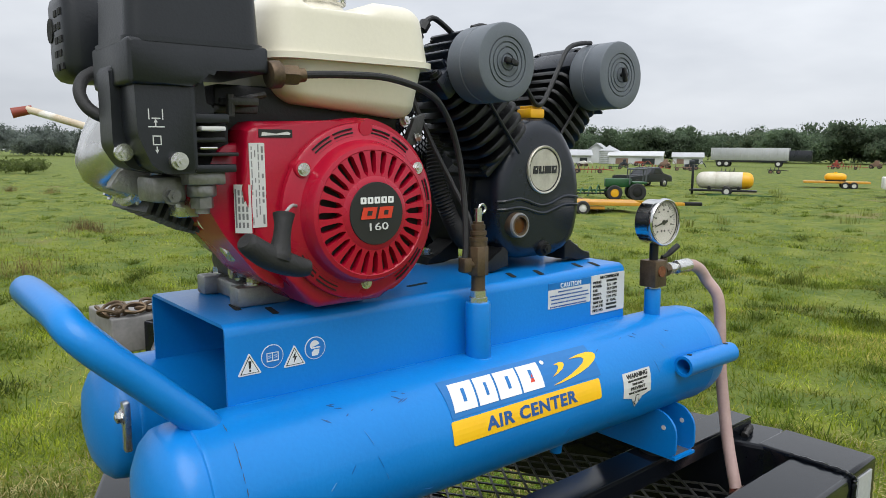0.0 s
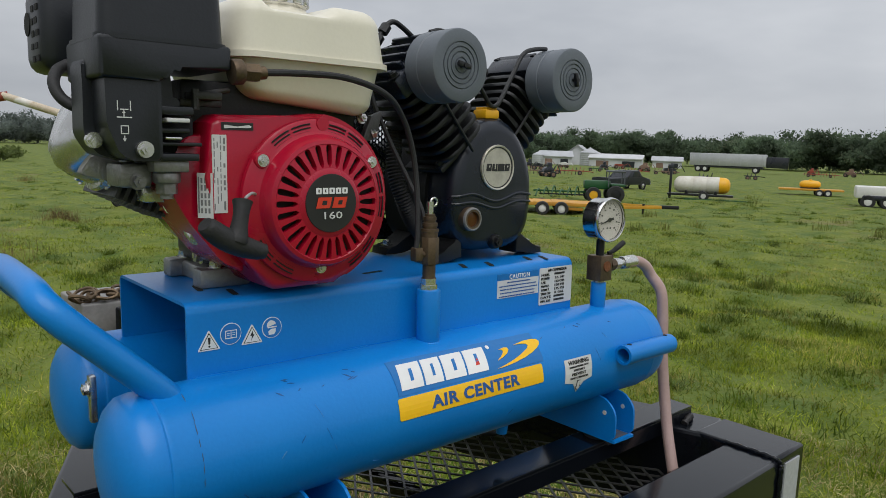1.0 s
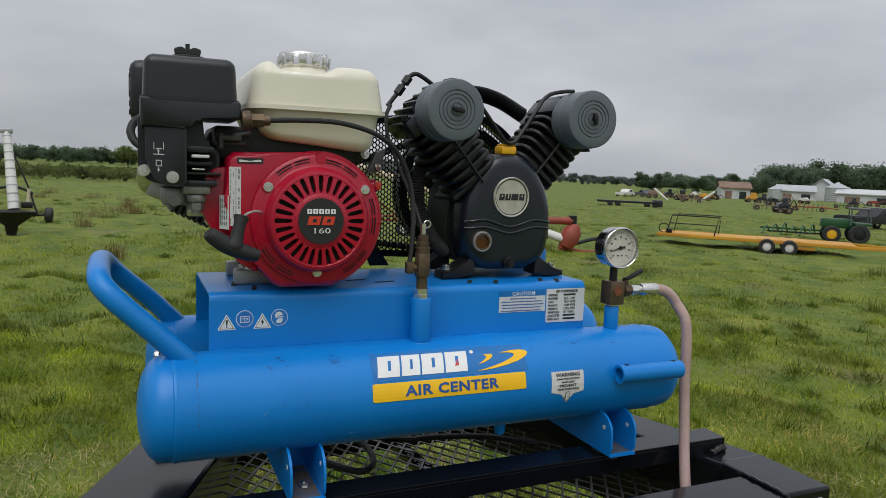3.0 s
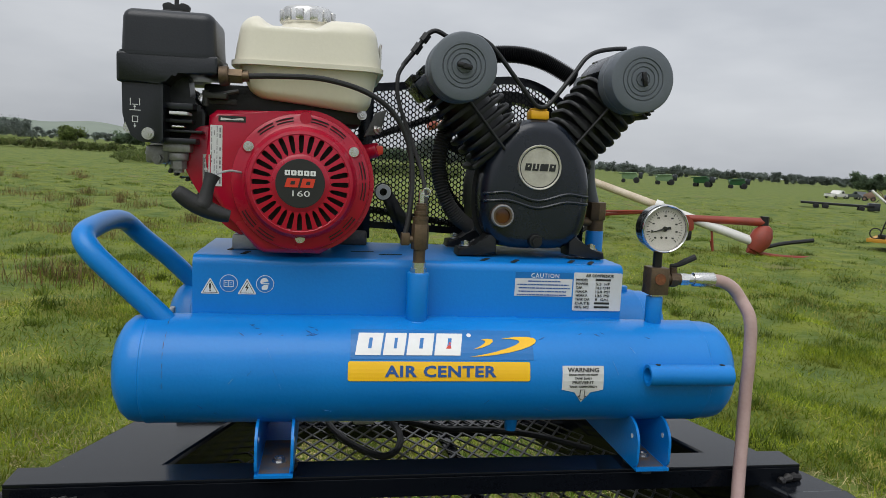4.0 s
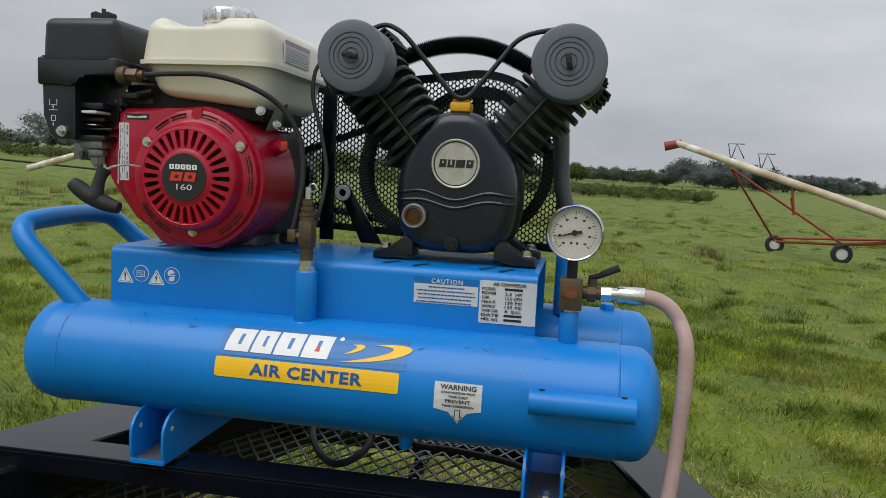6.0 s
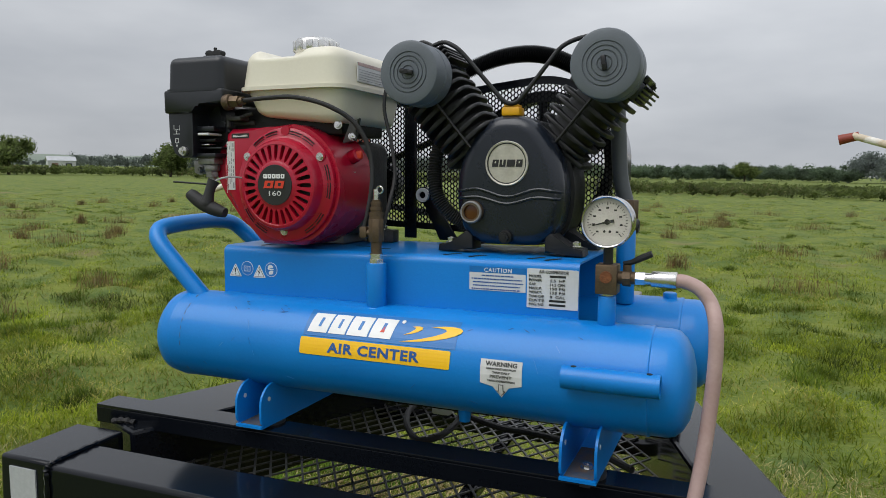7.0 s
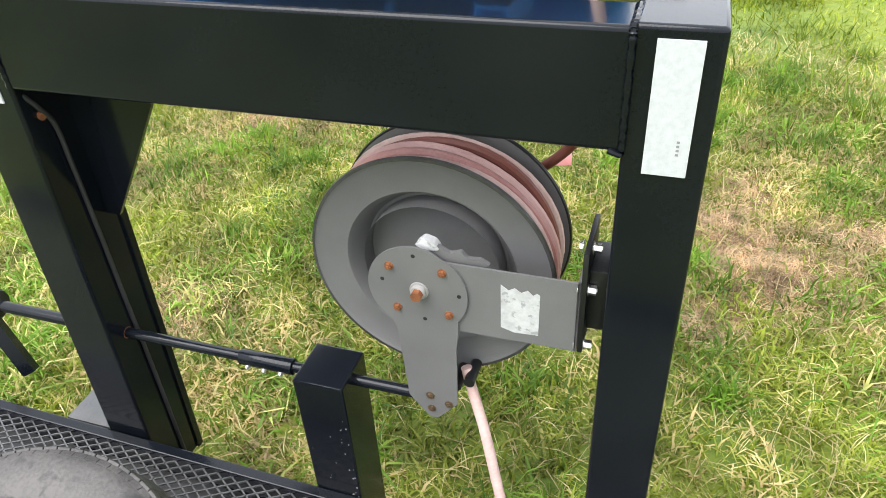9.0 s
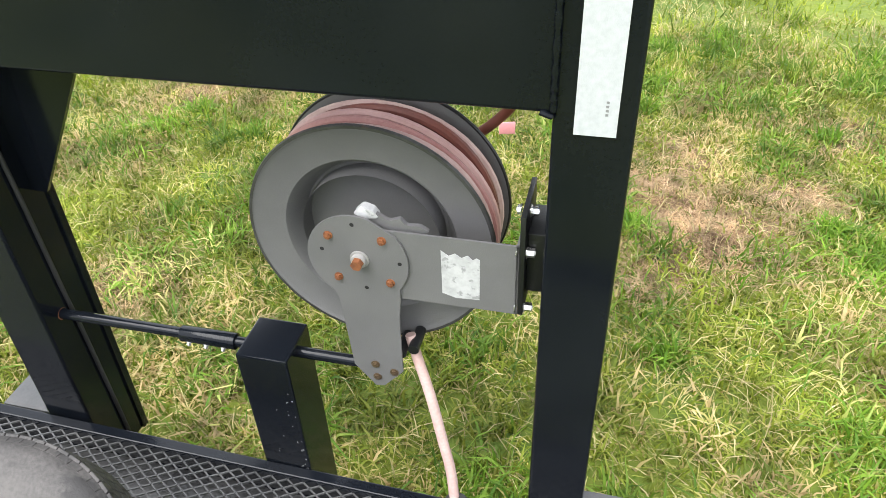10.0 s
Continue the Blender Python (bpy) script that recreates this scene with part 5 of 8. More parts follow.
def cylinder(side, y, fy, fcx, fcz, grow=1.0):
    """One finned cylinder with its head and round filter; side -1 or 1."""
    m = Matrix.Translation((CX, y, 1.665)) @ pose(0, 0, 0, 0, side * 40, 0)
    bm = cyl((0, 0, 0.05), (0, 0, 0.215), 0.036, seg=24)
    bmesh.ops.transform(bm, matrix=m, verts=bm.verts[:])
    barrel = part("cylinder", bm, M_IRON, pump, "black finned cast-iron cylinder")
    for k in range(7):
        d = 0.100 + 0.0162 * k
        w = 0.044 + 0.006 * min(1, k / 3)
        t = slab(rounded(rect(-w, w, -0.047, 0.047), 0.024, 5), -0.0034, 0.0034, 0.0024, 2)
        bmesh.ops.transform(t, matrix=m @ Matrix.Translation((0, 0, d)) @ pose(0, 0, 0, 90), verts=t.verts[:])
        part("fin", t, M_IRON, barrel)
    bm = box(-0.050, 0.050, -0.049, 0.049, 0.208, 0.240, 0.006)
    bmesh.ops.transform(bm, matrix=m, verts=bm.verts[:])
    hd = part("head", bm, M_PUMP, barrel, "black cylinder head")
    for k in range(5):
        t = box(-0.046 + 0.021 * k, -0.041 + 0.021 * k, -0.042, 0.042, 0.238, 0.250, 0.0015)
        bmesh.ops.transform(t, matrix=m, verts=t.verts[:])
        part("fin", t, M_PUMP, barrel)
    bm = cyl((0.0, -0.0495, 0.085), (0.0, -0.0495, 0.21), 0.0022, seg=8)
    bmesh.ops.transform(bm, matrix=m, verts=bm.verts[:])
    part("stud", bm, M_IRON, barrel)
    bm = box(-0.052, 0.052, -0.034, 0.050, 0.086, 0.095, 0.003)
    bmesh.ops.transform(bm, matrix=m, verts=bm.verts[:])
    base = part("base_flange", bm, M_IRON, barrel)
    for dx in (-0.043, 0.043):
        part("bolt", hexbolt(m @ Vector((dx, -0.026, 0.095)), m.to_3x3() @ Vector((0, 0, 1)), 0.006, 0.006), M_IRON, base)
    for k in range(4):
        bm = box(0.049, 0.060, -0.040, 0.040, 0.212 + 0.0075 * k, 0.2155 + 0.0075 * k, 0.001)
        bmesh.ops.transform(bm, matrix=m, verts=bm.verts[:])
        part("fin", bm, M_IRON, barrel)
    for dx in (-0.042, 0.042):
        for dy in (-0.041, 0.041):
            part("bolt", hexbolt(m @ Vector((dx, dy, 0.240)), m.to_3x3() @ Vector((0, 0, 1)), 0.006, 0.006), M_IRON, hd)
    fm = Matrix.Translation((fcx, fy, fcz)) @ pose(0, 0, 0, 90)
    prof = [(0, 0.0), (0.0040, 0.0)]
    for r in (0.0095, 0.0168, 0.0228, 0.0288):
        prof += [(r - 0.0010, 0.0), (r - 0.0006, -0.0016), (r + 0.0006, -0.0016), (r + 0.0010, 0.0)]
    prof += [(0.0425, 0.0), (0.0448, -0.0010), (0.0458, -0.0030), (0.0458, -0.030), (0.0450, -0.031), (0.0450, -0.033), (0.0460, -0.034), (0.0460, -0.056), (0.043, -0.060), (0, -0.060)]
    fl = part("intake_filter", lathe([(r * grow, h) for r, h in prof], fm, 56), M_FILTER, pump, "round grey plastic intake filter")
    bm = cyl((fcx, fy, fcz), (fcx, fy - 0.010, fcz), 0.0032, seg=10)
    t = box(-0.0105, 0.0105, -0.006, 0.0, -0.0035, 0.0035, 0.002)
    bmesh.ops.transform(t, matrix=Matrix.Translation((fcx, fy - 0.003, fcz)) @ pose(0, 0, 0, 0, 12 if side < 0 else 80, 0), verts=t.verts[:])
    join(bm, t)
    part("wing_nut", bm, M_IRON, fl, "black wing nut")
    bm = cyl((fcx, fy + 0.058, fcz), (fcx, y, fcz), 0.018, seg=16)
    part("intake_neck", bm, M_IRON, pump)


cylinder(-1, 0.078, -0.028, 0.0225, 1.8365)
cylinder(1, 0.125, 0.019, 0.2950, 1.8410, 1.05)
part("vent_pipe", tube([(0.030, 0.045, 1.885), (0.046, 0.044, 1.889), (0.060, 0.043, 1.885), (0.078, 0.042, 1.872), (0.108, 0.044, 1.838), (0.136, 0.046, 1.806), (0.148, 0.048, 1.796), (0.162, 0.050, 1.797), (0.176, 0.052, 1.812), (0.205, 0.058, 1.850), (0.222, 0.062, 1.872), (0.240, 0.066, 1.883), (0.266, 0.068, 1.889), (0.286, 0.070, 1.891)], 0.0034, 10, 6), M_IRON, pump, "black V-shaped vent pipe")
bm = tube([(0.028, 0.08, 1.882), (0.012, 0.08, 1.892), (-0.002, 0.08, 1.898), (-0.012, 0.08, 1.895), (-0.020, 0.08, 1.886), (-0.031, 0.08, 1.870), (-0.050, 0.079, 1.845)], 0.0036, 10, 6)
for p, q in (((-0.015, 0.08, 1.892), (-0.022, 0.08, 1.882)), ((-0.026, 0.08, 1.877), (-0.034, 0.08, 1.865))):
    cyl(p, q, 0.0072, seg=6, bm=bm)
part("outlet_elbow", bm, M_IRON, pump, "dark outlet pipe with compression nuts")


def ribbed(pts, r0, r1, n, bm=None):
    return tube(pts, r1, 16, n, bm, radii=lambda t, i: r1 if i % 2 else r0)


part("finned_tube", ribbed([(0.010, 0.150, 1.848), (0.045, 0.160, 1.864), (0.095, 0.165, 1.881), (0.145, 0.166, 1.885), (0.190, 0.166, 1.876), (0.240, 0.165, 1.852)], 0.0100, 0.0140, 34), M_IRON, pump, "finned black intercooler tube")
part("ribbed_hose", ribbed([(0.032, 0.110, 1.780), (0.018, 0.105, 1.745), (0.012, 0.095, 1.700), (0.020, 0.085, 1.660), (0.040, 0.090, 1.630), (0.066, 0.105, 1.610)], 0.0095, 0.0120, 20), M_RUBBER, pump, "black corrugated hose")
part("discharge_pipe", tube([(0.258, 0.190, 1.850), (0.270, 0.200, 1.842), (0.281, 0.206, 1.810), (0.285, 0.208, 1.760), (0.290, 0.208, 1.690), (0.301, 0.207, 1.645)], 0.0125, 14, 8), M_PATINA, pump, "grey discharge pipe")
bm = cyl((0.304, 0.207, 1.622), (0.304, 0.207, 1.652), 0.0178, seg=8, bevel=0.001)
cyl((0.304, 0.207, 1.600), (0.304, 0.207, 1.623), 0.0140, seg=18, bm=bm)
cyl((0.304, 0.207, 1.618), (0.276, 0.200, 1.618), 0.0075, seg=12, bm=bm)
part("check_valve", bm, M_BRASS, comp, "dull brass check valve")
part("rear_riser", cyl((0.304, 0.207, 1.486), (0.304, 0.207, 1.603), 0.0150, seg=24, bevel=0.001), M_BLUE, comp)
part("rear_bung", cyl((0.372, BY, 1.488), (0.372, BY, 1.503), 0.011, seg=14, bevel=0.002), M_BLUE, comp)

# ---- belt guard behind engine and pump ----
belt = thing("belt_guard", "black belt guard with expanded-metal mesh behind pump and engine", "guard", LEVEL)
FX, FZ, FR = 0.152, 1.714, 0.142
LX, LZ, LRR = -0.150, 1.700, 0.122


def stadium(grow=0.0, n=28):
    """The guard's outline: a large arc round the flywheel and a small one round the engine pulley, flat at the foot."""
    pts = [(FX + FR + grow, 1.578 - grow)]
    for i in range(n + 1):
        a = radians(-4 + (100 + 4) * i / n)
        pts.append((FX + (FR + grow) * math.cos(a), FZ + (FR + grow) * math.sin(a)))
    for i in range(n + 1):
        a = radians(98 + (236 - 98) * i / n)
        pts.append((LX + (LRR + grow) * math.cos(a), LZ + (LRR + grow) * math.sin(a)))
    return [(x, max(z, 1.578 - grow)) for x, z in pts]


def inside(poly, x, z):
    hit = False
    j = len(poly) - 1
    for i in range(len(poly)):
        (x0, z0), (x1, z1) = poly[i], poly[j]
        if (z0 > z) != (z1 > z) and x < (x1 - x0) * (z - z0) / (z1 - z0) + x0:
            hit = not hit
        j = i
    return hit


def diamonds(poly, px, pz, w, y0, y1, place=None, bond=0.0):
    """Expanded metal: strands of a diamond mesh kept within an outline, as one mesh."""
    xs, zs = [p[0] for p in poly], [p[1] for p in poly]
    verts, faces = [], []
    nx, nz = int((max(xs) - min(xs)) / px) + 2, int((max(zs) - min(zs)) / pz) + 2

    def strand(a, b):
        d = (Vector(b) - Vector(a)).normalized()
        s = Vector((-d.y, d.x)) * w / 2
        e = d * w * 0.3
        base = len(verts)
        q = [Vector(a) - e + s, Vector(a) - e - s, Vector(b) + e - s, Vector(b) + e + s]
        for p in q:
            verts.append((p.x, y0, p.y))
        for p in q:
            verts.append((p.x, y1, p.y))
        faces.extend([(base, base + 1, base + 2, base + 3), (base + 7, base + 6, base + 5, base + 4), (base, base + 4, base + 5, base + 1), (base + 2, base + 6, base + 7, base + 3), (base + 1, base + 5, base + 6, base + 2), (base + 3, base + 7, base + 4, base)])

    for i in range(nx):
        for j in range(2 * nz):
            x = min(xs) + px * (i + 0.5 * (j % 2))
            z = min(zs) + pz * j / 2
            if bond and inside(poly, x - bond, z) and inside(poly, x + bond, z):
                strand((x - bond, z), (x + bond, z))
            for sx in (-1, 1):
                a, b = (x + sx * bond, z), (x + sx * (px / 2 - bond), z + pz / 2)
                if inside(poly, *a) and inside(poly, *b):
                    strand(a, b)
    me = bpy.data.meshes.new("mesh")
    if place is not None:
        verts = [tuple(place @ Vector(v)) for v in verts]
    me.from_pydata(verts, [], faces)
    return me


ol = stadium()
me = diamonds(stadium(-0.004), 0.0118, 0.0088, 0.0019, 0.2465, 0.2485, bond=0.0017)
me.materials.append(M_BLACKP)
ob = new("mesh_face", me)
ob.parent = belt
bm = bmesh.new()
inn, out_ = stadium(-0.002), stadium(0.002)
N = len(inn)
for y0, y1, a, b in ((0.243, 0.292, inn, out_),):
    v = [[bm.verts.new((x, y, z)) for x, z in ring] for y, ring in ((y0, a), (y0, b), (y1, b), (y1, a))]
    for k in range(4):
        for i in range(N):
            bm.faces.new((v[k][i], v[k][(i + 1) % N], v[(k + 1) % 4][(i + 1) % N], v[(k + 1) % 4][i]))
part("rim", bm, M_BLACKP, belt, "black sheet rim")
bm = bmesh.new()
a, b = stadium(-0.011), stadium(0.0)
v = [[bm.verts.new((x, y, z)) for x, z in ring] for y, ring in ((0.2440, a), (0.2440, b), (0.2462, b), (0.2462, a))]
for k in range(4):
    for i in range(N):
        bm.faces.new((v[k][i], v[k][(i + 1) % N], v[(k + 1) % 4][(i + 1) % N], v[(k + 1) % 4][i]))
part("face_flange", bm, M_BLACKP, belt)
part("brace", box(-0.106, -0.082, 0.2380, 0.2425, 1.574, 1.838, 0.001), M_BLACKP, belt)
bm = slab([(-0.030, 1.5735), (0.006, 1.5735), (-0.050, 1.660), (-0.070, 1.656)], 0.226, 0.232, 0.001)
cyl((-0.062, 0.224, 1.654), (-0.062, 0.234, 1.654), 0.015, seg=20, bm=bm)
stay = part("stay", bm, M_BLACKP, belt)
part("stay_washer", lathe([(0.0062, 0.0), (0.0062, 0.004), (0.0125, 0.004), (0.0130, 0.0)], Matrix.Translation((-0.062, 0.224, 1.654)) @ pose(0, 0, 0, 90), 28), M_LABEL, stay, "pale ring washer")
# flywheel, engine pulley and belt inside the guard
fly = part("flywheel", lathe([(0.030, -0.020), (0.030, 0.020), (0.048, 0.020), (0.048, -0.02), (0.030, -0.02)], Matrix.Translation((FX, 0.269, 1.710)) @ pose(0, 0, 0, 90), 40), M_IRON, belt, "black spoked flywheel")
part("rim", lathe([(0.106, -0.017), (0.124, -0.017), (0.124, -0.006), (0.117, 0.0), (0.124, 0.006), (0.124, 0.017), (0.106, 0.017), (0.106, -0.017)], Matrix.Translation((FX, 0.269, 1.710)) @ pose(0, 0, 0, 90), 56), M_IRON, fly)
for i in range(5):
    a = radians(i * 72 + 20)
    p, q = Vector((FX + 0.04 * math.cos(a), 0.269, 1.710 + 0.04 * math.sin(a))), Vector((FX + 0.108 * math.cos(a), 0.269, 1.710 + 0.108 * math.sin(a)))
    part("spoke", cyl(p, q, 0.013, 0.010, 10), M_IRON, fly)
part("pulley", cyl((EX + 0.02, 0.256, EZ), (EX + 0.02, 0.284, EZ), 0.040, seg=30, bevel=0.002), M_IRON, belt)
part("shaft", cyl((EX + 0.02, 0.185, EZ), (EX + 0.02, 0.286, EZ), 0.011, seg=16), M_STEEL, belt)
for s in (1, -1):
    p, q = Vector((EX + 0.02, 0.269, EZ + s * 0.040)), Vector((FX, 0.269, 1.710 + s * 0.121))
    part("belt_run", cyl(p, q, 0.0065, seg=6), M_RUBBER, belt, "black drive belt")

# ---- trailer: portal, rack and lower deck (turned a little against the compressor) ----
TRL = nudge(0.45, -0.39, -0.13, (0.232, -0.20, 0.911), (0.0065, -0.0036, 0.0117)) @ pose(0, 0, 0, 0, 0, 2.5)
trailer = thing("gooseneck_trailer", "black-painted steel trailer portal with a mesh rack on top", "trailer", TRL)
PT, PB = 1.262, 1.105
right_post = part("post", box(0.493, 0.594, -0.247, -0.105, 0.100, PT, 0.006, 3), M_BLACKP, trailer, "black square-tube post")
bm = box(-0.540, -0.440, -0.247, -0.105, 0.100, PT, 0.006, 3)
for v in bm.verts:
    v.co.x -= (0.036 if v.co.x < -0.49 else 0.026) * (PT - v.co.z)
left_post = part("post", bm, M_BLACKP, trailer)
bm = box(-0.442, -0.434, -0.124, -0.105, 0.100, PB, 0.003, 2)
for v in bm.verts:
    v.co.x -= 0.026 * (PT - v.co.z)
part("lip", bm, M_BLACKP, left_post, "raised back edge of the post")
beam = part("cross_beam", box(-0.442, 0.495, -0.250, -0.158, PB, PT - 0.003, 0.007, 3), M_BLACKP, trailer, "black rectangular cross beam")
for wx in (-0.441, 0.494):
    pts = [(wx, -0.2495, PB + 0.004), (wx, -0.2515, PB + 0.05), (wx, -0.2515, PT - 0.02), (wx, -0.2495, PT - 0.006), (wx, -0.23, PT - 0.0015), (wx, -0.16, PT - 0.0015)]
    part("weld_bead", tube(pts, 0.0042, 8, 10, radii=lambda t, i: 0.0042 + 0.0010 * math.sin(i * 1.9)), M_BLACKP, beam)
part("weld_bead", tube([(0.493, -0.247, PB - 0.004), (0.486, -0.249, PB - 0.001), (0.478, -0.249, PB + 0.002)], 0.0045, 8, 4), M_BLACKP, beam)
gus = slab([(-0.445, PB + 0.002), (-0.236, PB + 0.002), (-0.420, 0.815), (-0.450, 0.815)], -0.150, -0.142)
part("gusset", gus, M_BLACKP, trailer, "black triangular gusset plate", smooth=False)
for tx, name in ((0.5200, 0), (-0.5190, 1)):
    tp = part("reflective_tape", box(tx, tx + 0.0515, -0.2492, -0.2470, 1.080, 1.247), M_TAPE, right_post if not name else left_post, "white reflective strip", smooth=False)
    bm = bmesh.new()
    for k in range(4):
        box(tx + 0.036, tx + 0.0395, -0.2496, -0.2490, 1.108 + k * 0.0055, 1.111 + k * 0.0055, bm=bm)
    part("print_bar", bm, M_GREYTAG, tp, smooth=False)
# side beams running back and in from the posts


def rail(p, q, w, z0, z1, bevel=0.006):
    """A tube of that width along the line p to q, on its left side."""
    p, q = Vector((*p, 0)), Vector((*q, 0))
    bm = box(0, (q - p).length, 0, w, z0, z1, bevel, 2)
    a = math.degrees(math.atan2(q.y - p.y, q.x - p.x))
    bmesh.ops.transform(bm, matrix=Matrix.Translation(p) @ pose(0, 0, 0, 0, 0, a), verts=bm.verts[:])
    return bm


part("side_beam", rail((0.594, -0.106), (0.110, 1.362), 0.100, 1.112, PT - 0.001), M_BLACKP, trailer, "black tapering side beam")
part("side_beam", rail((-0.425, -0.106), (0.120, 1.10), 0.145, 1.112, PT - 0.001), M_BLACKP, trailer)
# angle irons under the feet
bm = box(-0.533, 0.541, -0.0720, -0.0230, 1.2805, 1.2855, 0.001)
box(-0.533, 0.541, -0.0720, -0.0670, 1.2540, 1.2805, 0.001, bm=bm)
part("angle_iron", bm, M_BLACKP, trailer, "black angle iron under the feet")
bm = box(-0.385, 0.400, 0.235, 0.290, 1.2805, 1.2855, 0.001)
box(-0.385, 0.400, 0.235, 0.240, 1.2440, 1.2805, 0.001, bm=bm)
part("angle_iron", bm, M_BLACKP, trailer)
part("weld_bead", tube([(0.505, -0.080, PT + 0.001), (0.525, -0.076, PT + 0.006), (0.541, -0.070, PT + 0.003)], 0.006, 8, 5, radii=lambda t, i: 0.0055 + 0.0016 * math.sin(i * 2.1)), M_WELD, trailer)
part("weld_bead", tube([(-0.490, -0.080, PT + 0.001), (-0.470, -0.076, PT + 0.004), (-0.450, -0.072, PT + 0.001)], 0.005, 8, 5, radii=lambda t, i: 0.0045 + 0.0014 * math.sin(i * 2.1)), M_WELD, trailer)
# expanded-metal deck between the beams
deck = [(-0.440, -0.158), (0.490, -0.158), (0.478, -0.10), (0.130, 0.98), (-0.080, 0.98), (-0.435, -0.10), (-0.440, -0.13)]
me = diamonds([(x, y) for x, y in deck], 0.0310, 0.0470, 0.0036, -1.1870, -1.1845, Matrix(((1, 0, 0, 0), (0, 0, 1, 0), (0, -1, 0, 0), (0, 0, 0, 1))))
me.materials.append(M_MESH)
ob = new("mesh_deck", me)
ob.parent = trailer
ob["label"] = "black expanded-metal deck"
for y in (0.36,):
    part("cross_bar", box(-0.28, 0.34, y, y + 0.026, 1.158, 1.183, 0.002), M_BLACKP, trailer)
part("cross_bar", rail((0.115, -0.156), (0.085, 0.60), 0.026, 1.158, 1.183), M_BLACKP, trailer)
# lower deck: rail, mesh walk and plates under the posts
RZ = 0.266
TILT = Matrix.Translation((0.2, 0, RZ)) @ pose(0, 0, 0, 0, 1.6, 0) @ Matrix.Translation((-0.2, 0, -RZ))
bm = box(-1.60, 1.30, -0.2800, -0.2555, RZ - 0.075, RZ, 0.003)
box(-1.60, 1.30, -0.2800, -0.2550, RZ - 0.080, RZ - 0.070, 0.002, bm=bm)
part("lower_rail", bm, M_BLACKP, trailer, "black angle rail along the mesh walk").matrix_local = TILT
walkway = [(-1.60, -0.99), (1.10, -0.99), (1.10, -0.262), (-1.60, -0.262)]
me = diamonds(walkway, 0.0350, 0.0215, 0.0029, -(RZ - 0.012), -(RZ - 0.016), Matrix(((1, 0, 0, 0), (0, 0, 1, 0), (0, -1, 0, 0), (0, 0, 0, 1))))
me.materials.append(M_WALK)
ob = new("mesh_walk", me)
ob.parent = trailer
ob.matrix_local = TILT
ob["label"] = "black expanded-metal walkway"
# both plates use paler blacks in place of the sky's reflection
part("base_plate", slab([(0.50, 0.0), (0.675, 0.0), (0.675, 0.012), (0.50, 0.012)], -0.24, -0.17, 0.001), M_MESH, trailer).location = (0, 0, RZ - 0.030)
part("base_plate", slab([(-0.70, 0.0), (-0.52, 0.0), (-0.52, 0.012), (-0.70, 0.012)], -0.24, -0.15, 0.001), M_WALK, trailer).location = (0, 0, RZ - 0.010)
part("lower_rail", box(-1.60, 1.30, -1.050, -0.990, RZ - 0.055, RZ, 0.003), M_BLACKP, trailer).matrix_local = TILT
part("angle_leg", box(-1.60, 1.30, -0.365, -0.281, RZ - 0.066, RZ - 0.060, 0.001), M_MESH, trailer, "dusty grey angle leg under the mesh").matrix_local = TILT
# added black bar, position assumed, supplies the darkness beneath the mesh
part("dark_backing_bar", box(-1.60, 1.30, -0.490, -0.366, RZ - 0.240, RZ - 0.085, 0.005), M_BLACKP, trailer).matrix_local = TILT
# stub post with the rod through it
bm = box(-0.047, 0.053, -0.255, -0.152, 0.080, 0.580, 0.004)
stub = part("stub_post", bm, M_BLACKP, trailer, "black square stub post")
rnd = random.Random(21)
bm = bmesh.new()
for k in range(26):
    cx, cz = rnd.choice((rnd.uniform(0.030, 0.046), rnd.uniform(-0.040, 0.046), 0.0455)), 0.26 + 0.25 * rnd.random() ** 1.5
    box(cx, cx + rnd.uniform(0.001, 0.0028), -0.2553, -0.2549, cz, cz + rnd.uniform(0.001, 0.004), bm=bm)
part("paint_chips", bm, M_GREYTAG, stub, smooth=False)
rodz = 0.553
part("cross_rod", cyl((-0.470, -0.200, rodz), (0.250, -0.200, rodz), 0.011, seg=14), M_BLACKP, trailer, "black steel rod")
part("rod_sleeve", cyl((-0.190, -0.200, rodz), (-0.075, -0.200, rodz), 0.0165, seg=16, bevel=0.002), M_BLACKP, trailer)
for k in range(3):
    part("sleeve_bolt", hexbolt((-0.170 + k * 0.036, -0.214, rodz - 0.008), (0, -0.8, -0.6), 0.0044, 0.0060), M_CAST, trailer)
part("rod_flange", cyl((-0.468, -0.200, rodz), (-0.458, -0.200, rodz), 0.0145, seg=16, bevel=0.003), M_RUST, trailer)
part("cross_rod", cyl((-1.10, -0.200, rodz), (-0.565, -0.200, rodz), 0.013, seg=14), M_BLACKP, trailer)
bm = lathe([(0.010, -0.016), (0.033, -0.010), (0.037, 0.0), (0.033, 0.010), (0.010, 0.016)], Matrix.Translation((-0.812, -0.200, rodz)) @ pose(0, 0, 0, 0, 90, 0), 12)
part("rod_joint", bm, M_IRON, trailer)
part("rear_stay", cyl((-1.08, -0.10, 0.62), (-0.90, -0.14, RZ), 0.022, seg=4), M_BLACKP, trailer)
part("brake_line", tube([(-0.470, -0.240, 1.120), (-0.452, -0.232, 1.095), (-0.439, -0.215, 1.060), (-0.440, -0.196, 1.020), (-0.4435, -0.190, 0.94), (-0.4475, -0.185, 0.80), (-0.4530, -0.180, 0.60), (-0.4556, -0.176, 0.50), (-0.4624, -0.170, 0.24), (-0.4664, -0.168, 0.09)], 0.0044, 10, 8), M_RUBBER, trailer, "black line clipped to the post")
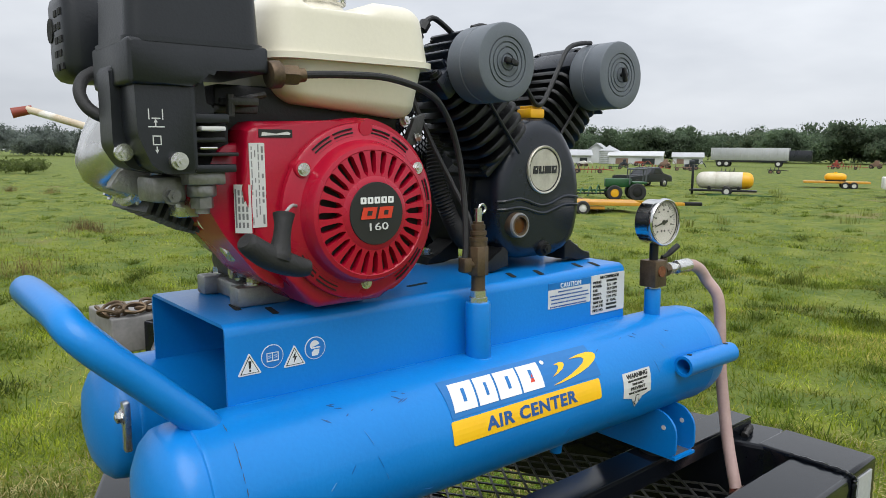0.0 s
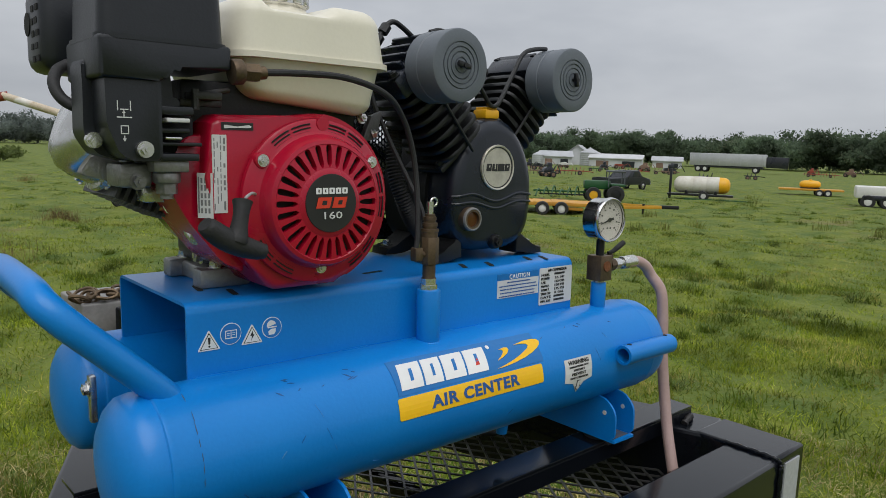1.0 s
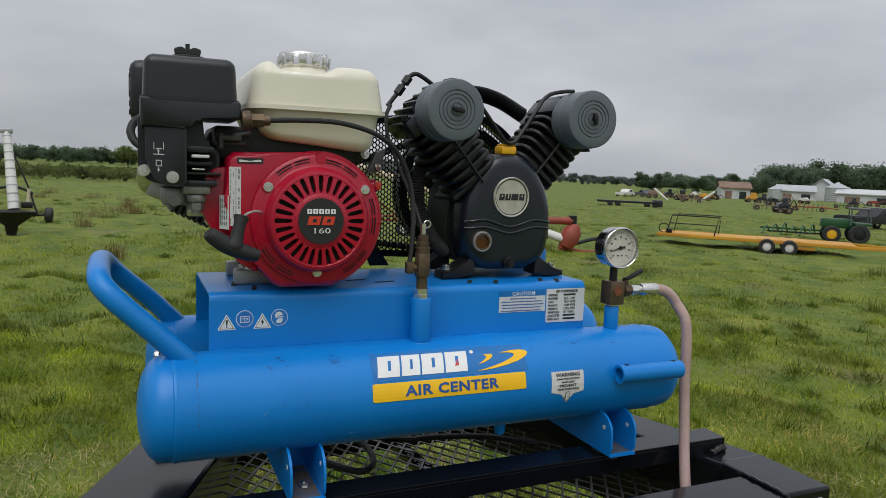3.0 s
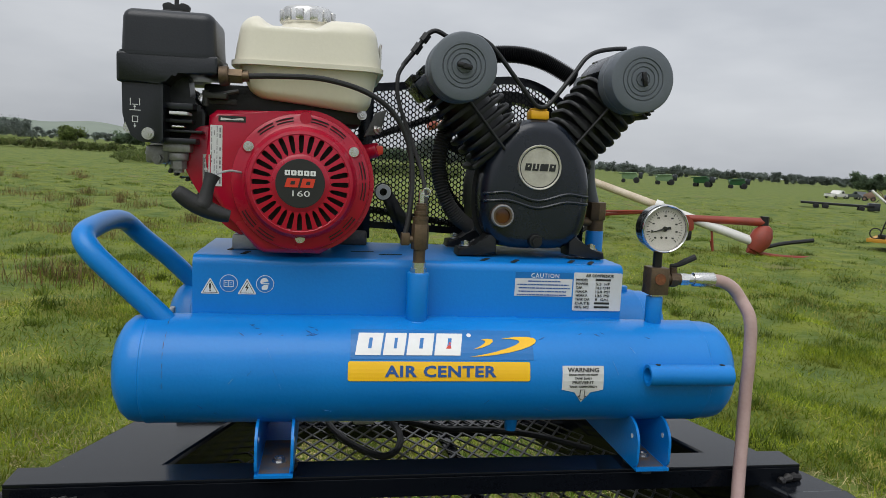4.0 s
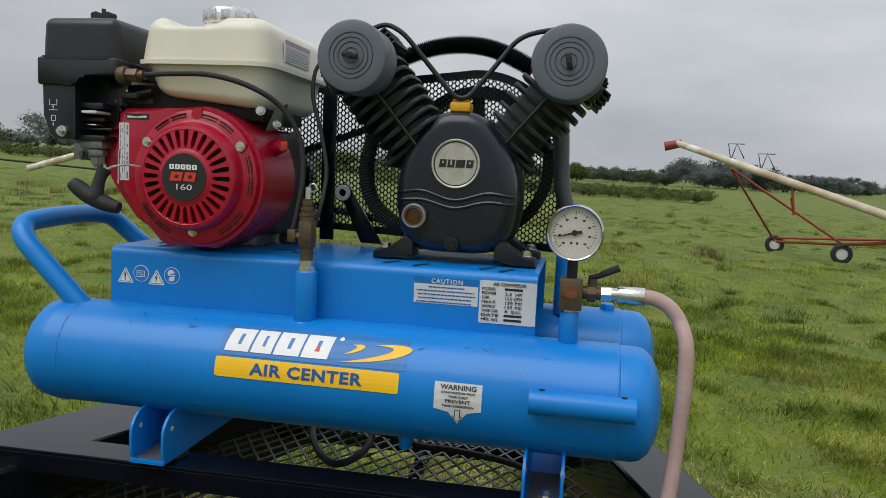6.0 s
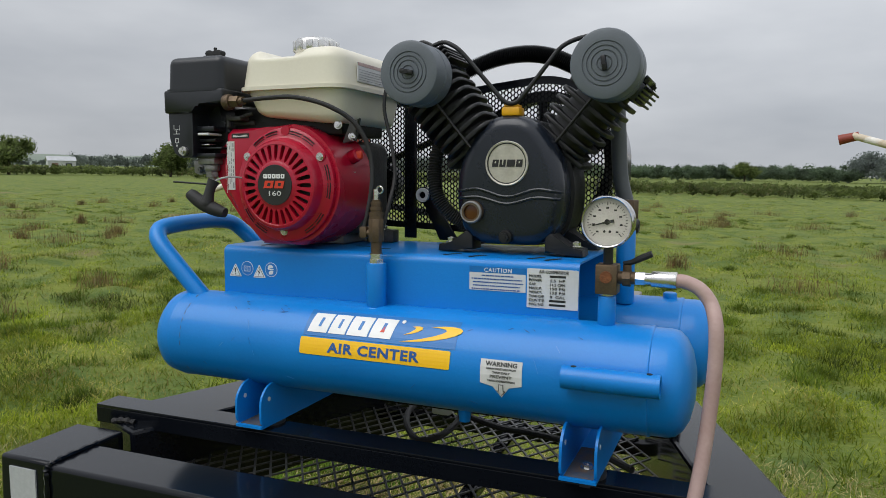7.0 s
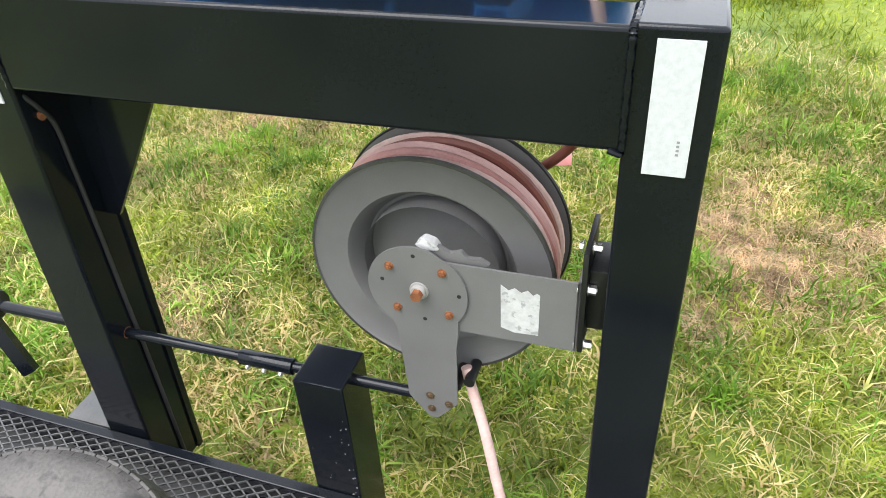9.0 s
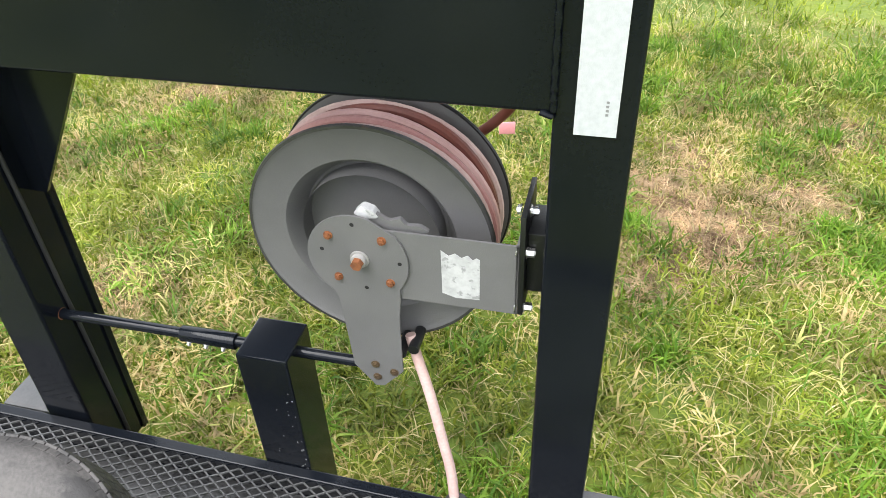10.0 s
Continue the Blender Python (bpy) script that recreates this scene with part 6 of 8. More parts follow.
part("line_clip", cyl((-0.446, -0.212, 1.046), (-0.438, -0.214, 1.044), 0.007, seg=8), M_RUST, trailer)

# ---- hose reel on the right post ----
reel = thing("hose_reel", "grey steel hose reel wound with faded pink hose on the post", "hose reel", TRL)
RX, RY, RC = 0.206, -0.135, 0.801
RM = Matrix.Translation((RX - 0.008, RY, RC - 0.002)) @ pose(0, 0, 0, 90)
fprof = [(0.0, -0.036), (0.0, -0.030), (0.112, -0.029), (0.126, -0.026), (0.136, -0.014), (0.143, 0.006), (0.150, 0.013), (0.200, 0.016), (0.207, 0.020), (0.211, 0.018), (0.211, 0.013), (0.200, 0.010), (0.148, 0.006), (0.130, -0.030), (0.0, -0.038)]
drum = part("front_flange", lathe(fprof, RM, 72), M_REEL, reel, "grey dished reel flange")
part("edge_bead", lathe([(0.207, 0.0125), (0.212, 0.0125), (0.2135, 0.016), (0.212, 0.0205), (0.207, 0.0205)], RM, 72), M_CASE, drum)
BM = RM @ Matrix.Translation((0, 0, -0.105)) @ pose(0, 0, 0, 180)
part("back_flange", lathe(fprof, BM, 72), M_REEL, reel)
part("edge_bead", lathe([(0.207, 0.0125), (0.212, 0.0125), (0.2135, 0.016), (0.212, 0.0205), (0.207, 0.0205)], BM, 72), M_IRON, drum)
part("drum", lathe([(0.120, -0.115), (0.120, 0.010)], RM, 48), M_REEL, reel)
rnd = random.Random(3)
turn_no = 0
lay = [(0.182, (-0.098, -0.078, -0.058, -0.038, -0.018, -0.002)), (0.196, (-0.088, -0.067, -0.047, -0.026, -0.007))]
for lr, hs in lay:
    for h in hs:
        ph = rnd.uniform(0, 6)
        ring = [RM @ Vector(((lr + 0.003 * math.sin(3 * a + ph)) * math.cos(a), (lr + 0.003 * math.sin(3 * a + ph)) * math.sin(a), h + 0.003 * math.sin(a + ph) + 0.002 * math.sin(2 * a - ph))) for a in [2 * math.pi * i / 48 for i in range(49)]]
        ob = part("hose_turn", tube(ring, 0.0098, 10, 1, curve=False), (M_HOSE_DARK, M_HOSE, M_HOSE_PALE, M_HOSE, M_HOSE_DARK, M_HOSE, M_HOSE_PALE, M_HOSE_DARK, M_HOSE, M_HOSE_STREAK, M_HOSE_PALE)[turn_no % 11], reel)
        turn_no += 1
# swing arm: round hub, tail and bracket to the post
ol = circle(RX - 0.008, RC + 0.004, 0.084, 75, 235, 18) + [(RX - 0.050, RC - 0.080), (RX - 0.048, RC - 0.100), (RX - 0.040, RC - 0.240), (RX - 0.004, RC - 0.288), (RX + 0.012, RC - 0.286), (RX + 0.050, RC - 0.242), (RX + 0.053, RC - 0.110), (RX + 0.058, RC - 0.072)] + circle(RX - 0.008, RC + 0.004, 0.084, -38, 38, 8)
arm = part("arm_plate", slab(ol, RY - 0.079, RY - 0.075), M_REEL, reel, "grey arm plate with a pointed tail", smooth=False)
part("bracket", box(RX - 0.020, 0.454, RY - 0.0740, RY - 0.0700, RC - 0.070, RC + 0.064), M_REEL, reel, "grey bracket plate with a torn label", smooth=False)
part("bracket_flange", box(0.450, 0.454, RY - 0.0740, RY + 0.02, RC - 0.070, RC + 0.064), M_REEL, reel, smooth=False)
for a, b in ((RX - 0.052, RC + 0.047), (RX + 0.036, RC + 0.048), (RX + 0.044, RC - 0.035), (RX - 0.044, RC - 0.035)):
    part("bolt", hexbolt((a, RY - 0.079, b), (0, -1, 0), 0.0056, 0.006), M_RUST, arm, "rusty bolt")
for a, b in ((RX - 0.066, RC + 0.018), (RX - 0.010, RC + 0.072), (RX + 0.062, RC + 0.006), (RX + 0.002, RC - 0.052)):
    part("hole", cyl((a, RY - 0.0788, b), (a, RY - 0.0795, b), 0.0035, seg=10), M_DARK, arm)
bm = cyl((RX - 0.004, RY - 0.079, RC + 0.006), (RX - 0.004, RY - 0.088, RC + 0.006), 0.0125, seg=24, bevel=0.001)
cyl((RX - 0.004, RY - 0.079, RC + 0.006), (RX - 0.004, RY - 0.081, RC + 0.006), 0.0160, seg=24, bm=bm)
part("hub_washer", bm, M_WORNGREY, arm)
bm = cyl((RX - 0.004, RY - 0.086, RC + 0.006), (RX - 0.004, RY - 0.098, RC + 0.006), 0.0098, seg=6)
part("hub_nut", bm, M_RUST, arm)
for a, b in ((RX + 0.000, RC - 0.232), (RX + 0.001, RC - 0.264), (RX + 0.034, RC - 0.246)):
    part("bolt", hexbolt((a, RY - 0.079, b), (0, -1, 0), 0.0060, 0.004), M_BRASS, arm)
bm = slab([(RX + 0.128, RC + 0.040), (RX + 0.128, RC - 0.045), (RX + 0.150, RC - 0.052), (RX + 0.188, RC - 0.050), (RX + 0.189, RC + 0.030), (RX + 0.184, RC + 0.033), (RX + 0.178, RC + 0.028), (RX + 0.170, RC + 0.036), (RX + 0.160, RC + 0.030), (RX + 0.150, RC + 0.037), (RX + 0.140, RC + 0.031)], RY - 0.0748, RY - 0.0739)
part("torn_label", bm, M_TORN, reel, "torn white label", smooth=False)
bm = slab(rounded([(-0.04, 0.0), (0.045, -0.012), (0.075, 0.004), (0.060, 0.014), (0.040, 0.012), (0.030, 0.026), (0.012, 0.018), (-0.010, 0.032), (-0.038, 0.020)], 0.003), 0, 0.02, 0.001)
bmesh.ops.transform(bm, matrix=Matrix.Translation((RX + 0.034, RY - 0.066, RC + 0.062)) @ Matrix.Diagonal((1.0, 0.4, 0.85, 1)), verts=bm.verts[:])
part("ratchet_pawl", bm, M_REEL, reel, "grey ratchet pawl")
part("pawl_tip", slab(rounded([(RX - 0.010, RC + 0.086), (RX + 0.004, RC + 0.100), (RX + 0.022, RC + 0.094), (RX + 0.030, RC + 0.082), (RX + 0.006, RC + 0.078)], 0.003), RY - 0.068, RY - 0.052, 0.002), M_TORN, reel)
mount = part("mount_plate", box(0.456, 0.464, RY - 0.085, RY + 0.025, RC - 0.060, RC + 0.125, 0.001), M_IRON, reel, "black mounting plate bolted to the post")
part("spacer", box(0.464, 0.494, RY - 0.060, RY + 0.020, RC - 0.030, RC + 0.080, 0.002), M_IRON, reel)
for b, o in ((RC + 0.050, 0.0), (RC - 0.058, 0.0), (RC + 0.105, 0.03)):
    bm = hexbolt((0.450, RY - 0.066 + o, b), (-1, 0, 0), 0.0075, 0.006)
    hexbolt((0.464, RY - 0.066 + o, b), (1, 0, 0), 0.0075, 0.012, bm)
    part("bolt", bm, M_STEEL, mount)
roller = cyl((RX + 0.046, RY - 0.072, RC - 0.205), (RX + 0.046, RY - 0.020, RC - 0.205), 0.010, seg=14)
cyl((RX + 0.070, RY - 0.072, RC - 0.190), (RX + 0.070, RY - 0.020, RC - 0.190), 0.010, seg=14, bm=roller)
part("roller_guide", roller, M_IRON, reel)
tail = thing("hose_tail", "faded pink hose end with a black stopper ball", "hose", TRL)
part("hose", tube([(RX + 0.058, RY - 0.045, RC - 0.180), (RX + 0.070, RY - 0.055, RC - 0.220), (RX + 0.098, RY - 0.080, RC - 0.290), (RX + 0.124, RY - 0.105, RC - 0.380), (RX + 0.142, RY - 0.124, RC - 0.440), (RX + 0.152, RY - 0.142, RC - 0.496)], 0.0098, 12, 8), M_HOSE_PALE, tail)
bm = lathe([(0.010, 0.0), (0.022, 0.004), (0.026, 0.012), (0.026, 0.022), (0.022, 0.030), (0.010, 0.034)], Matrix.Translation((RX + 0.155, RY - 0.150, RC - 0.526)) @ pose(0, 0, 0, 8, 10, 0), 20)
part("stopper", bm, M_RUBBER, tail, "black rubber hose stopper")
part("hose_end", tube([(RX + 0.155, RY - 0.150, RC - 0.524), (RX + 0.160, RY - 0.168, RC - 0.552), (RX + 0.163, RY - 0.173, RC - 0.572)], 0.0115, 12, 4), M_PATINA, tail)

# ---- spare wheel lying aslant on the mesh walk ----
part("spare_mount", box(-0.36, -0.28, -0.75, -0.67, RZ - 0.02, 0.376, 0.004), M_BLACKP, trailer)
spare = thing("spare_wheel", "weathered spare tyre on a white rim on the mesh walk", "wheel", Matrix.Translation((-0.248, -0.754, 0.436)) @ pose(0, 0, 0, 25.1, 0, 15.4) @ Matrix.Diagonal((0.896, 0.896, 0.79, 1)))
tp = [(0.175, 0.070), (0.186, 0.086), (0.200, 0.092), (0.208, 0.091), (0.240, 0.098), (0.262, 0.098), (0.268, 0.0955), (0.286, 0.092), (0.300, 0.083), (0.3045, 0.0765), (0.3035, 0.0745), (0.313, 0.066), (0.3175, 0.055), (0.318, 0.0), (0.3175, -0.055), (0.313, -0.066), (0.304, -0.076), (0.285, -0.092), (0.240, -0.098), (0.195, -0.088), (0.175, -0.070)]
tyre = part("tyre", lathe(tp, None, 96), M_TYRE, spare, "grey weathered tyre")
bm = bmesh.new()
for i in range(76):
    for h in (-0.051, -0.017, 0.017, 0.051):
        t = box(0.312, 0.3192, -0.0122, 0.0122, h - 0.0156, h + 0.0156, 0.0012, 1)
        bmesh.ops.transform(t, matrix=pose(0, 0, 0, 0, 0, i * 360 / 76 + (2.4 if abs(h) > 0.03 else 0)), verts=t.verts[:])
        join(bm, t)
    t = box(-0.003, 0.0022, -0.0123, 0.0123, -0.008, 0.008, 0.0010, 1)
    bmesh.ops.transform(t, matrix=pose(0, 0, 0, 0, 0, i * 360 / 76) @ Matrix.Translation((0.3075, 0, 0.0700)) @ pose(0, 0, 0, 0, -42, 0), verts=t.verts[:])
    join(bm, t)
part("tread", bm, M_TYRE, tyre)
part("rim_disc", lathe([(0.182, 0.090), (0.188, 0.084), (0.174, 0.066), (0.165, 0.020), (0.150, 0.0), (0.105, 0.012), (0.070, 0.022), (0.045, 0.018), (0.040, 0.0), (0.040, -0.05), (0.17, -0.06)], None, 64), M_RIM, spare, "white steel rim")

# ---- chain and hitch gear behind the tanks, and a coil of cord on the mesh ----
cord = thing("power_cord", "black cord coiled on the mesh deck under the tank", "cord", TRL)
part("cord", tube([(-0.060, 0.365, 1.204), (-0.024, 0.350, 1.202), (-0.007, 0.273, 1.204), (-0.018, 0.210, 1.200), (-0.050, 0.193, 1.196), (-0.100, 0.258, 1.196), (-0.130, 0.339, 1.196), (-0.120, 0.390, 1.200), (-0.089, 0.395, 1.212), (-0.040, 0.340, 1.216), (0.012, 0.295, 1.216), (0.080, 0.288, 1.204), (0.136, 0.294, 1.200), (0.24, 0.27, 1.198), (0.33, 0.20, 1.197)], 0.0062, 8, 8), M_RUBBER, cord)
part("plug", box(-0.086, -0.044, 0.346, 0.380, 1.190, 1.222, 0.006), M_WHITE, cord, "white plug")
chain = thing("safety_chain", "brassy safety chain heaped on the coupler head", "chain", TRL)
rnd = random.Random(9)
for i in range(16):
    t = tube([(0.027 * math.cos(radians(a)), 0.016 * math.sin(radians(a)), 0) for a in range(0, 361, 30)], 0.0048, 6, 1, curve=False)
    bmesh.ops.transform(t, matrix=Matrix.Translation((-0.056 + 0.024 * (i % 8) + rnd.uniform(-.006, .006), 1.385 + 0.030 * (i // 8) + rnd.uniform(-.01, .01), PT + 0.018 + 0.008 * (i % 2))) @ pose(0, 0, 0, rnd.uniform(-50, 50), rnd.uniform(-30, 30), rnd.uniform(0, 180)), verts=t.verts[:])
    part("link", t, M_BRASS, chain)
# grey colour holds the sky's reflection on worn black paint
part("coupler_plate", box(-0.055, 0.200, 1.365, 1.580, 1.170, PT + 0.006, 0.006, 3), M_WORNGREY, trailer, "worn black coupler head, greyed for the sky it mirrors")

# ---- ground ----
M_GROUND = mat("pasture_ground", (0.058, 0.102, 0.007), 0.95, 0.0, (0.155, 0.182, 0.018), 1.6, 0.0, 26.0, (0.150, 0.140, 0.040), 0.35, 0.63)
_gn, _gl = M_GROUND.node_tree.nodes, M_GROUND.node_tree.links
_lump = _gn.new("ShaderNodeTexNoise")
_lump.inputs["Scale"].default_value, _lump.inputs["Detail"].default_value = 5.0, 9.0
_bp = _gn.new("ShaderNodeBump")
_bp.inputs["Strength"].default_value, _bp.inputs["Distance"].default_value = 0.8, 0.10
_gl.new(_gn["Texture Coordinate"].outputs["Object"], _lump.inputs["Vector"])
_gl.new(_lump.outputs["Fac"], _bp.inputs["Height"])
_gl.new(_bp.outputs["Normal"], _gn["Principled BSDF"].inputs["Normal"])
_wg = np.random.default_rng(77)
WAVES = [(2 * np.pi / w * np.cos(a), 2 * np.pi / w * np.sin(a), p, q) for w, a, p, q in zip(_wg.uniform(0.55, 2.6, 16), _wg.uniform(0, np.pi, 16), _wg.uniform(0, 6.3, 16), _wg.uniform(0.4, 1.0, 16))]


def relief(x, y):
    """Height of the tussocky ground over its base level, 0 to about 8 cm, flat round the trailer."""
    r = np.hypot(x, y + 0.9)
    h = sum(q * np.sin(a * x + b * y + p) for a, b, p, q in WAVES) / 4.0
    return 0.120 * np.clip(0.35 + h * 0.55, 0, 1) ** 1.3 * np.clip((r - 3.2) / 5.0, 0, 1)


NA = 640
rings = np.concatenate([[0.5, 1.2, 2.0, 3.0], 3.0 * 1.0165 ** np.arange(1, 215), [130, 200, 320, 640, 1300, 2600]])
ang = np.arange(NA) * 2 * np.pi / NA
gx = (rings[:, None] * np.cos(ang)[None, :]).reshape(-1)
gy = (rings[:, None] * np.sin(ang)[None, :]).reshape(-1) - 0.9
gz = GZ + relief(gx, gy) * (np.hypot(gx, gy + 0.9) < 110)
co = np.concatenate([np.stack([gx, gy, gz], axis=1), [[0, -0.9, GZ]]])
i0 = (np.arange(len(rings) - 1)[:, None] * NA + np.arange(NA)[None, :]).reshape(-1)
i1 = (np.arange(len(rings) - 1)[:, None] * NA + (np.arange(NA) + 1)[None, :] % NA).reshape(-1)
quads = np.stack([i0, i0 + NA, i1 + NA, i1], axis=1)
me = bpy.data.meshes.new("ground")
me.from_pydata(co, [], quads.tolist() + [(len(co) - 1, i, (i + 1) % NA) for i in range(NA)])
me.materials.append(M_GROUND)
for f in me.polygons:
    f.use_smooth = True
ground = new("ground", me)
tagged(ground, "green pasture with worn dry patches", "ground", kind="structure")


def blade_mat(name, a, b, dry, patch_scale, dry_at, thin=0.38):
    """Grass: every blade its own tone, whole patches drier."""
    m = bpy.data.materials.new(name)
    m.use_nodes = True
    n, l = m.node_tree.nodes, m.node_tree.links
    p = n["Principled BSDF"]
    geo = n.new("ShaderNodeNewGeometry")
    tc = n.new("ShaderNodeTexCoord")
    mix = n.new("ShaderNodeMix")
    mix.data_type = "RGBA"
    mix.inputs["A"].default_value, mix.inputs["B"].default_value = (*a, 1), (*b, 1)
    l.new(geo.outputs["Random Per Island"], mix.inputs["Factor"])
    nz = n.new("ShaderNodeTexNoise")
    nz.inputs["Scale"].default_value, nz.inputs["Detail"].default_value = patch_scale, 5.0
    l.new(tc.outputs["Object"], nz.inputs["Vector"])
    spread = n.new("ShaderNodeMath")
    spread.operation = "MULTIPLY_ADD"
    spread.inputs[1].default_value = 0.34
    l.new(geo.outputs["Random Per Island"], spread.inputs[0])
    l.new(nz.outputs["Fac"], spread.inputs[2])
    rng = n.new("ShaderNodeMapRange")
    rng.inputs["From Min"].default_value, rng.inputs["From Max"].default_value = dry_at, dry_at + 0.12
    l.new(spread.outputs[0], rng.inputs["Value"])
    mix2 = n.new("ShaderNodeMix")
    mix2.data_type = "RGBA"
    mix2.inputs["B"].default_value = (*dry, 1)
    l.new(rng.outputs["Result"], mix2.inputs["Factor"])
    l.new(mix.outputs["Result"], mix2.inputs["A"])
    nv = n.new("ShaderNodeTexNoise")
    nv.inputs["Scale"].default_value, nv.inputs["Detail"].default_value = patch_scale * 3.1, 4.0
    l.new(tc.outputs["Object"], nv.inputs["Vector"])
    rv = n.new("ShaderNodeMapRange")
    rv.inputs["From Min"].default_value, rv.inputs["From Max"].default_value = 0.36, 0.64
    rv.inputs["To Min"].default_value, rv.inputs["To Max"].default_value = 0.52, 1.38
    l.new(nv.outputs["Fac"], rv.inputs["Value"])
    vigour = n.new("ShaderNodeHueSaturation")
    l.new(rv.outputs["Result"], vigour.inputs["Value"])
    l.new(mix2.outputs["Result"], vigour.inputs["Color"])
    l.new(vigour.outputs["Color"], p.inputs["Base Color"])
    through_leaf = n.new("ShaderNodeBsdfTranslucent")
    l.new(vigour.outputs["Color"], through_leaf.inputs["Color"])
    blend = n.new("ShaderNodeMixShader")
    blend.inputs["Fac"].default_value = thin
    l.new(p.outputs["BSDF"], blend.inputs[1])
    l.new(through_leaf.outputs["BSDF"], blend.inputs[2])
    l.new(blend.outputs["Shader"], n["Material Output"].inputs["Surface"])
    p.inputs["Roughness"].default_value = 0.55
    p.inputs["Specular IOR Level"].default_value = 0.3
    return m


M_GRASS = blade_mat("grass_blades", (0.106, 0.150, 0.010), (0.305, 0.345, 0.045), (0.53, 0.40, 0.20), 1.3, 0.70)
M_TUFT = blade_mat("fresh_grass", (0.065, 0.150, 0.010), (0.21, 0.33, 0.036), (0.55, 0.47, 0.20), 0.9, 0.80)
M_THATCH = blade_mat("dry_thatch", (0.30, 0.24, 0.11), (0.60, 0.52, 0.27), (0.22, 0.17, 0.07), 1.3, 0.85)
M_GRASS_FAR = blade_mat("field_grass", (0.104, 0.165, 0.007), (0.355, 0.405, 0.034), (0.42, 0.37, 0.11), 0.5, 0.76)
# green darkened so the tussocks carry the shading of their clumps
M_LOW = blade_mat("low_green_tuft", (0.060, 0.105, 0.008), (0.150, 0.205, 0.018), (0.17, 0.15, 0.05), 0.3, 0.85)
M_WEED = blade_mat("dry_weed", (0.13, 0.105, 0.034), (0.24, 0.175, 0.075), (0.17, 0.080, 0.040), 1.5, 0.75)
M_REED = blade_mat("tall_grass", (0.15, 0.19, 0.030), (0.25, 0.27, 0.060), (0.32, 0.27, 0.11), 0.06, 0.78)


def blades(name, xy, length, width, material, seed, base=GZ, bend=0.55, simple=False):
    """One mesh of tapered, bent blades at the places xy."""
    g = np.random.default_rng(seed)
    n = len(xy)
    ang = g.uniform(0, 2 * np.pi, n)
    face = g.uniform(0, 2 * np.pi, n)
    L = length * g.uniform(0.45, 1.25, n)
    W = width * g.uniform(0.6, 1.3, n)
    B = L * bend * g.uniform(0.1, 1.3, n)
    c, s = np.cos(ang), np.sin(ang)
    fx, fy = np.cos(face), np.sin(face)
    v = np.zeros((n, 5, 3))
    lift = relief(xy[:, 0], xy[:, 1])
    for k, (h, o, w) in enumerate(((0, 0, -1), (0, 0, 1), (0.55, 0.35, 0.75), (0.55, 0.35, -0.75), (0.95, 1.0, 0))):
        v[:, k, 0] = xy[:, 0] + c * B * o + fx * W * w * 0.5
        v[:, k, 1] = xy[:, 1] + s * B * o + fy * W * w * 0.5
        v[:, k, 2] = base + lift - 0.01 + np.maximum(L - B * 0.45 * o, 0.02) * h
    me = bpy.data.meshes.new(name)
    if simple:
        tri = v[:, [0, 1, 4]]
        me.vertices.add(n * 3)
        me.vertices.foreach_set("co", tri.reshape(-1))
        me.loops.add(n * 3)
        me.loops.foreach_set("vertex_index", np.arange(n * 3, dtype=np.int32))
        me.polygons.add(n)
        me.polygons.foreach_set("loop_start", np.arange(n, dtype=np.int32) * 3)
        me.update()
        me.materials.append(material)
        return new(name, me)
    me.vertices.add(n * 5)
    me.vertices.foreach_set("co", v.reshape(-1))
    idx = (np.arange(n) * 5)[:, None]
    quads = (idx + np.array([[0, 1, 2, 3]]))
    tris = (idx + np.array([[3, 2, 4]]))
    loops = np.concatenate([quads, tris], axis=1).reshape(-1)
    me.loops.add(len(loops))
    me.loops.foreach_set("vertex_index", loops.astype(np.int32))
    starts = np.stack([np.arange(n) * 7, np.arange(n) * 7 + 4], axis=1).reshape(-1)
    me.polygons.add(2 * n)
    me.polygons.foreach_set("loop_start", starts.astype(np.int32))
    me.update()
    me.validate()
    me.materials.append(material)
    ob = new(name, me)
    return ob


def clumped(g, n, sample, clump, spread):
    """Places in clumps round sampled centres."""
    c = sample(max(1, n // clump))
    k = np.repeat(np.arange(len(c)), clump)
    return c[k] + g.normal(0, spread, (len(k), 2)) * g.uniform(0.3, 1.5, len(c))[k][:, None]


def sector(g, r0, r1, a0, a1):
    def f(n):
        r = np.sqrt(g.uniform(r0 * r0, r1 * r1, n))
        a = np.radians(g.uniform(a0, a1, n))
        return np.stack([r * np.sin(a), r * np.cos(a) - 0.9], axis=1)
    return f


g = np.random.default_rng(11)
thatch = sector(g, 0.3, 5.0, -80, 84)(34000)
ob = blades("dry_thatch", thatch, 0.10, 0.0045, M_THATCH, 9, bend=2.2)
tagged(ob, "straw-coloured thatch lying under the grass", "dry grass", kind="stuff")
near = np.concatenate([np.stack([g.uniform(-2.6, 3.0, 60000), g.uniform(-0.9, 3.6, 60000)], axis=1), clumped(g, 110000, lambda n: np.stack([g.uniform(-2.6, 3.0, n), g.uniform(-0.9, 3.6, n)], axis=1), 50, 0.055)])
# worn patches where little grass is left
BARE = ((0.62, 1.66, 0.20), (0.86, 1.50, 0.22), (0.98, 1.30, 0.15), (0.74, 1.32, 0.12), (1.34, 1.72, 0.14), (0.80, 2.02, 0.12), (0.70, 1.02, 0.14), (-1.65, 2.05, 0.20), (0.35, 2.25, 0.15), (-0.75, 1.25, 0.12), (-0.15, 0.75, 0.10), (1.55, 2.30, 0.16), (-1.1, 0.55, 0.13))
worn = np.zeros(len(near))
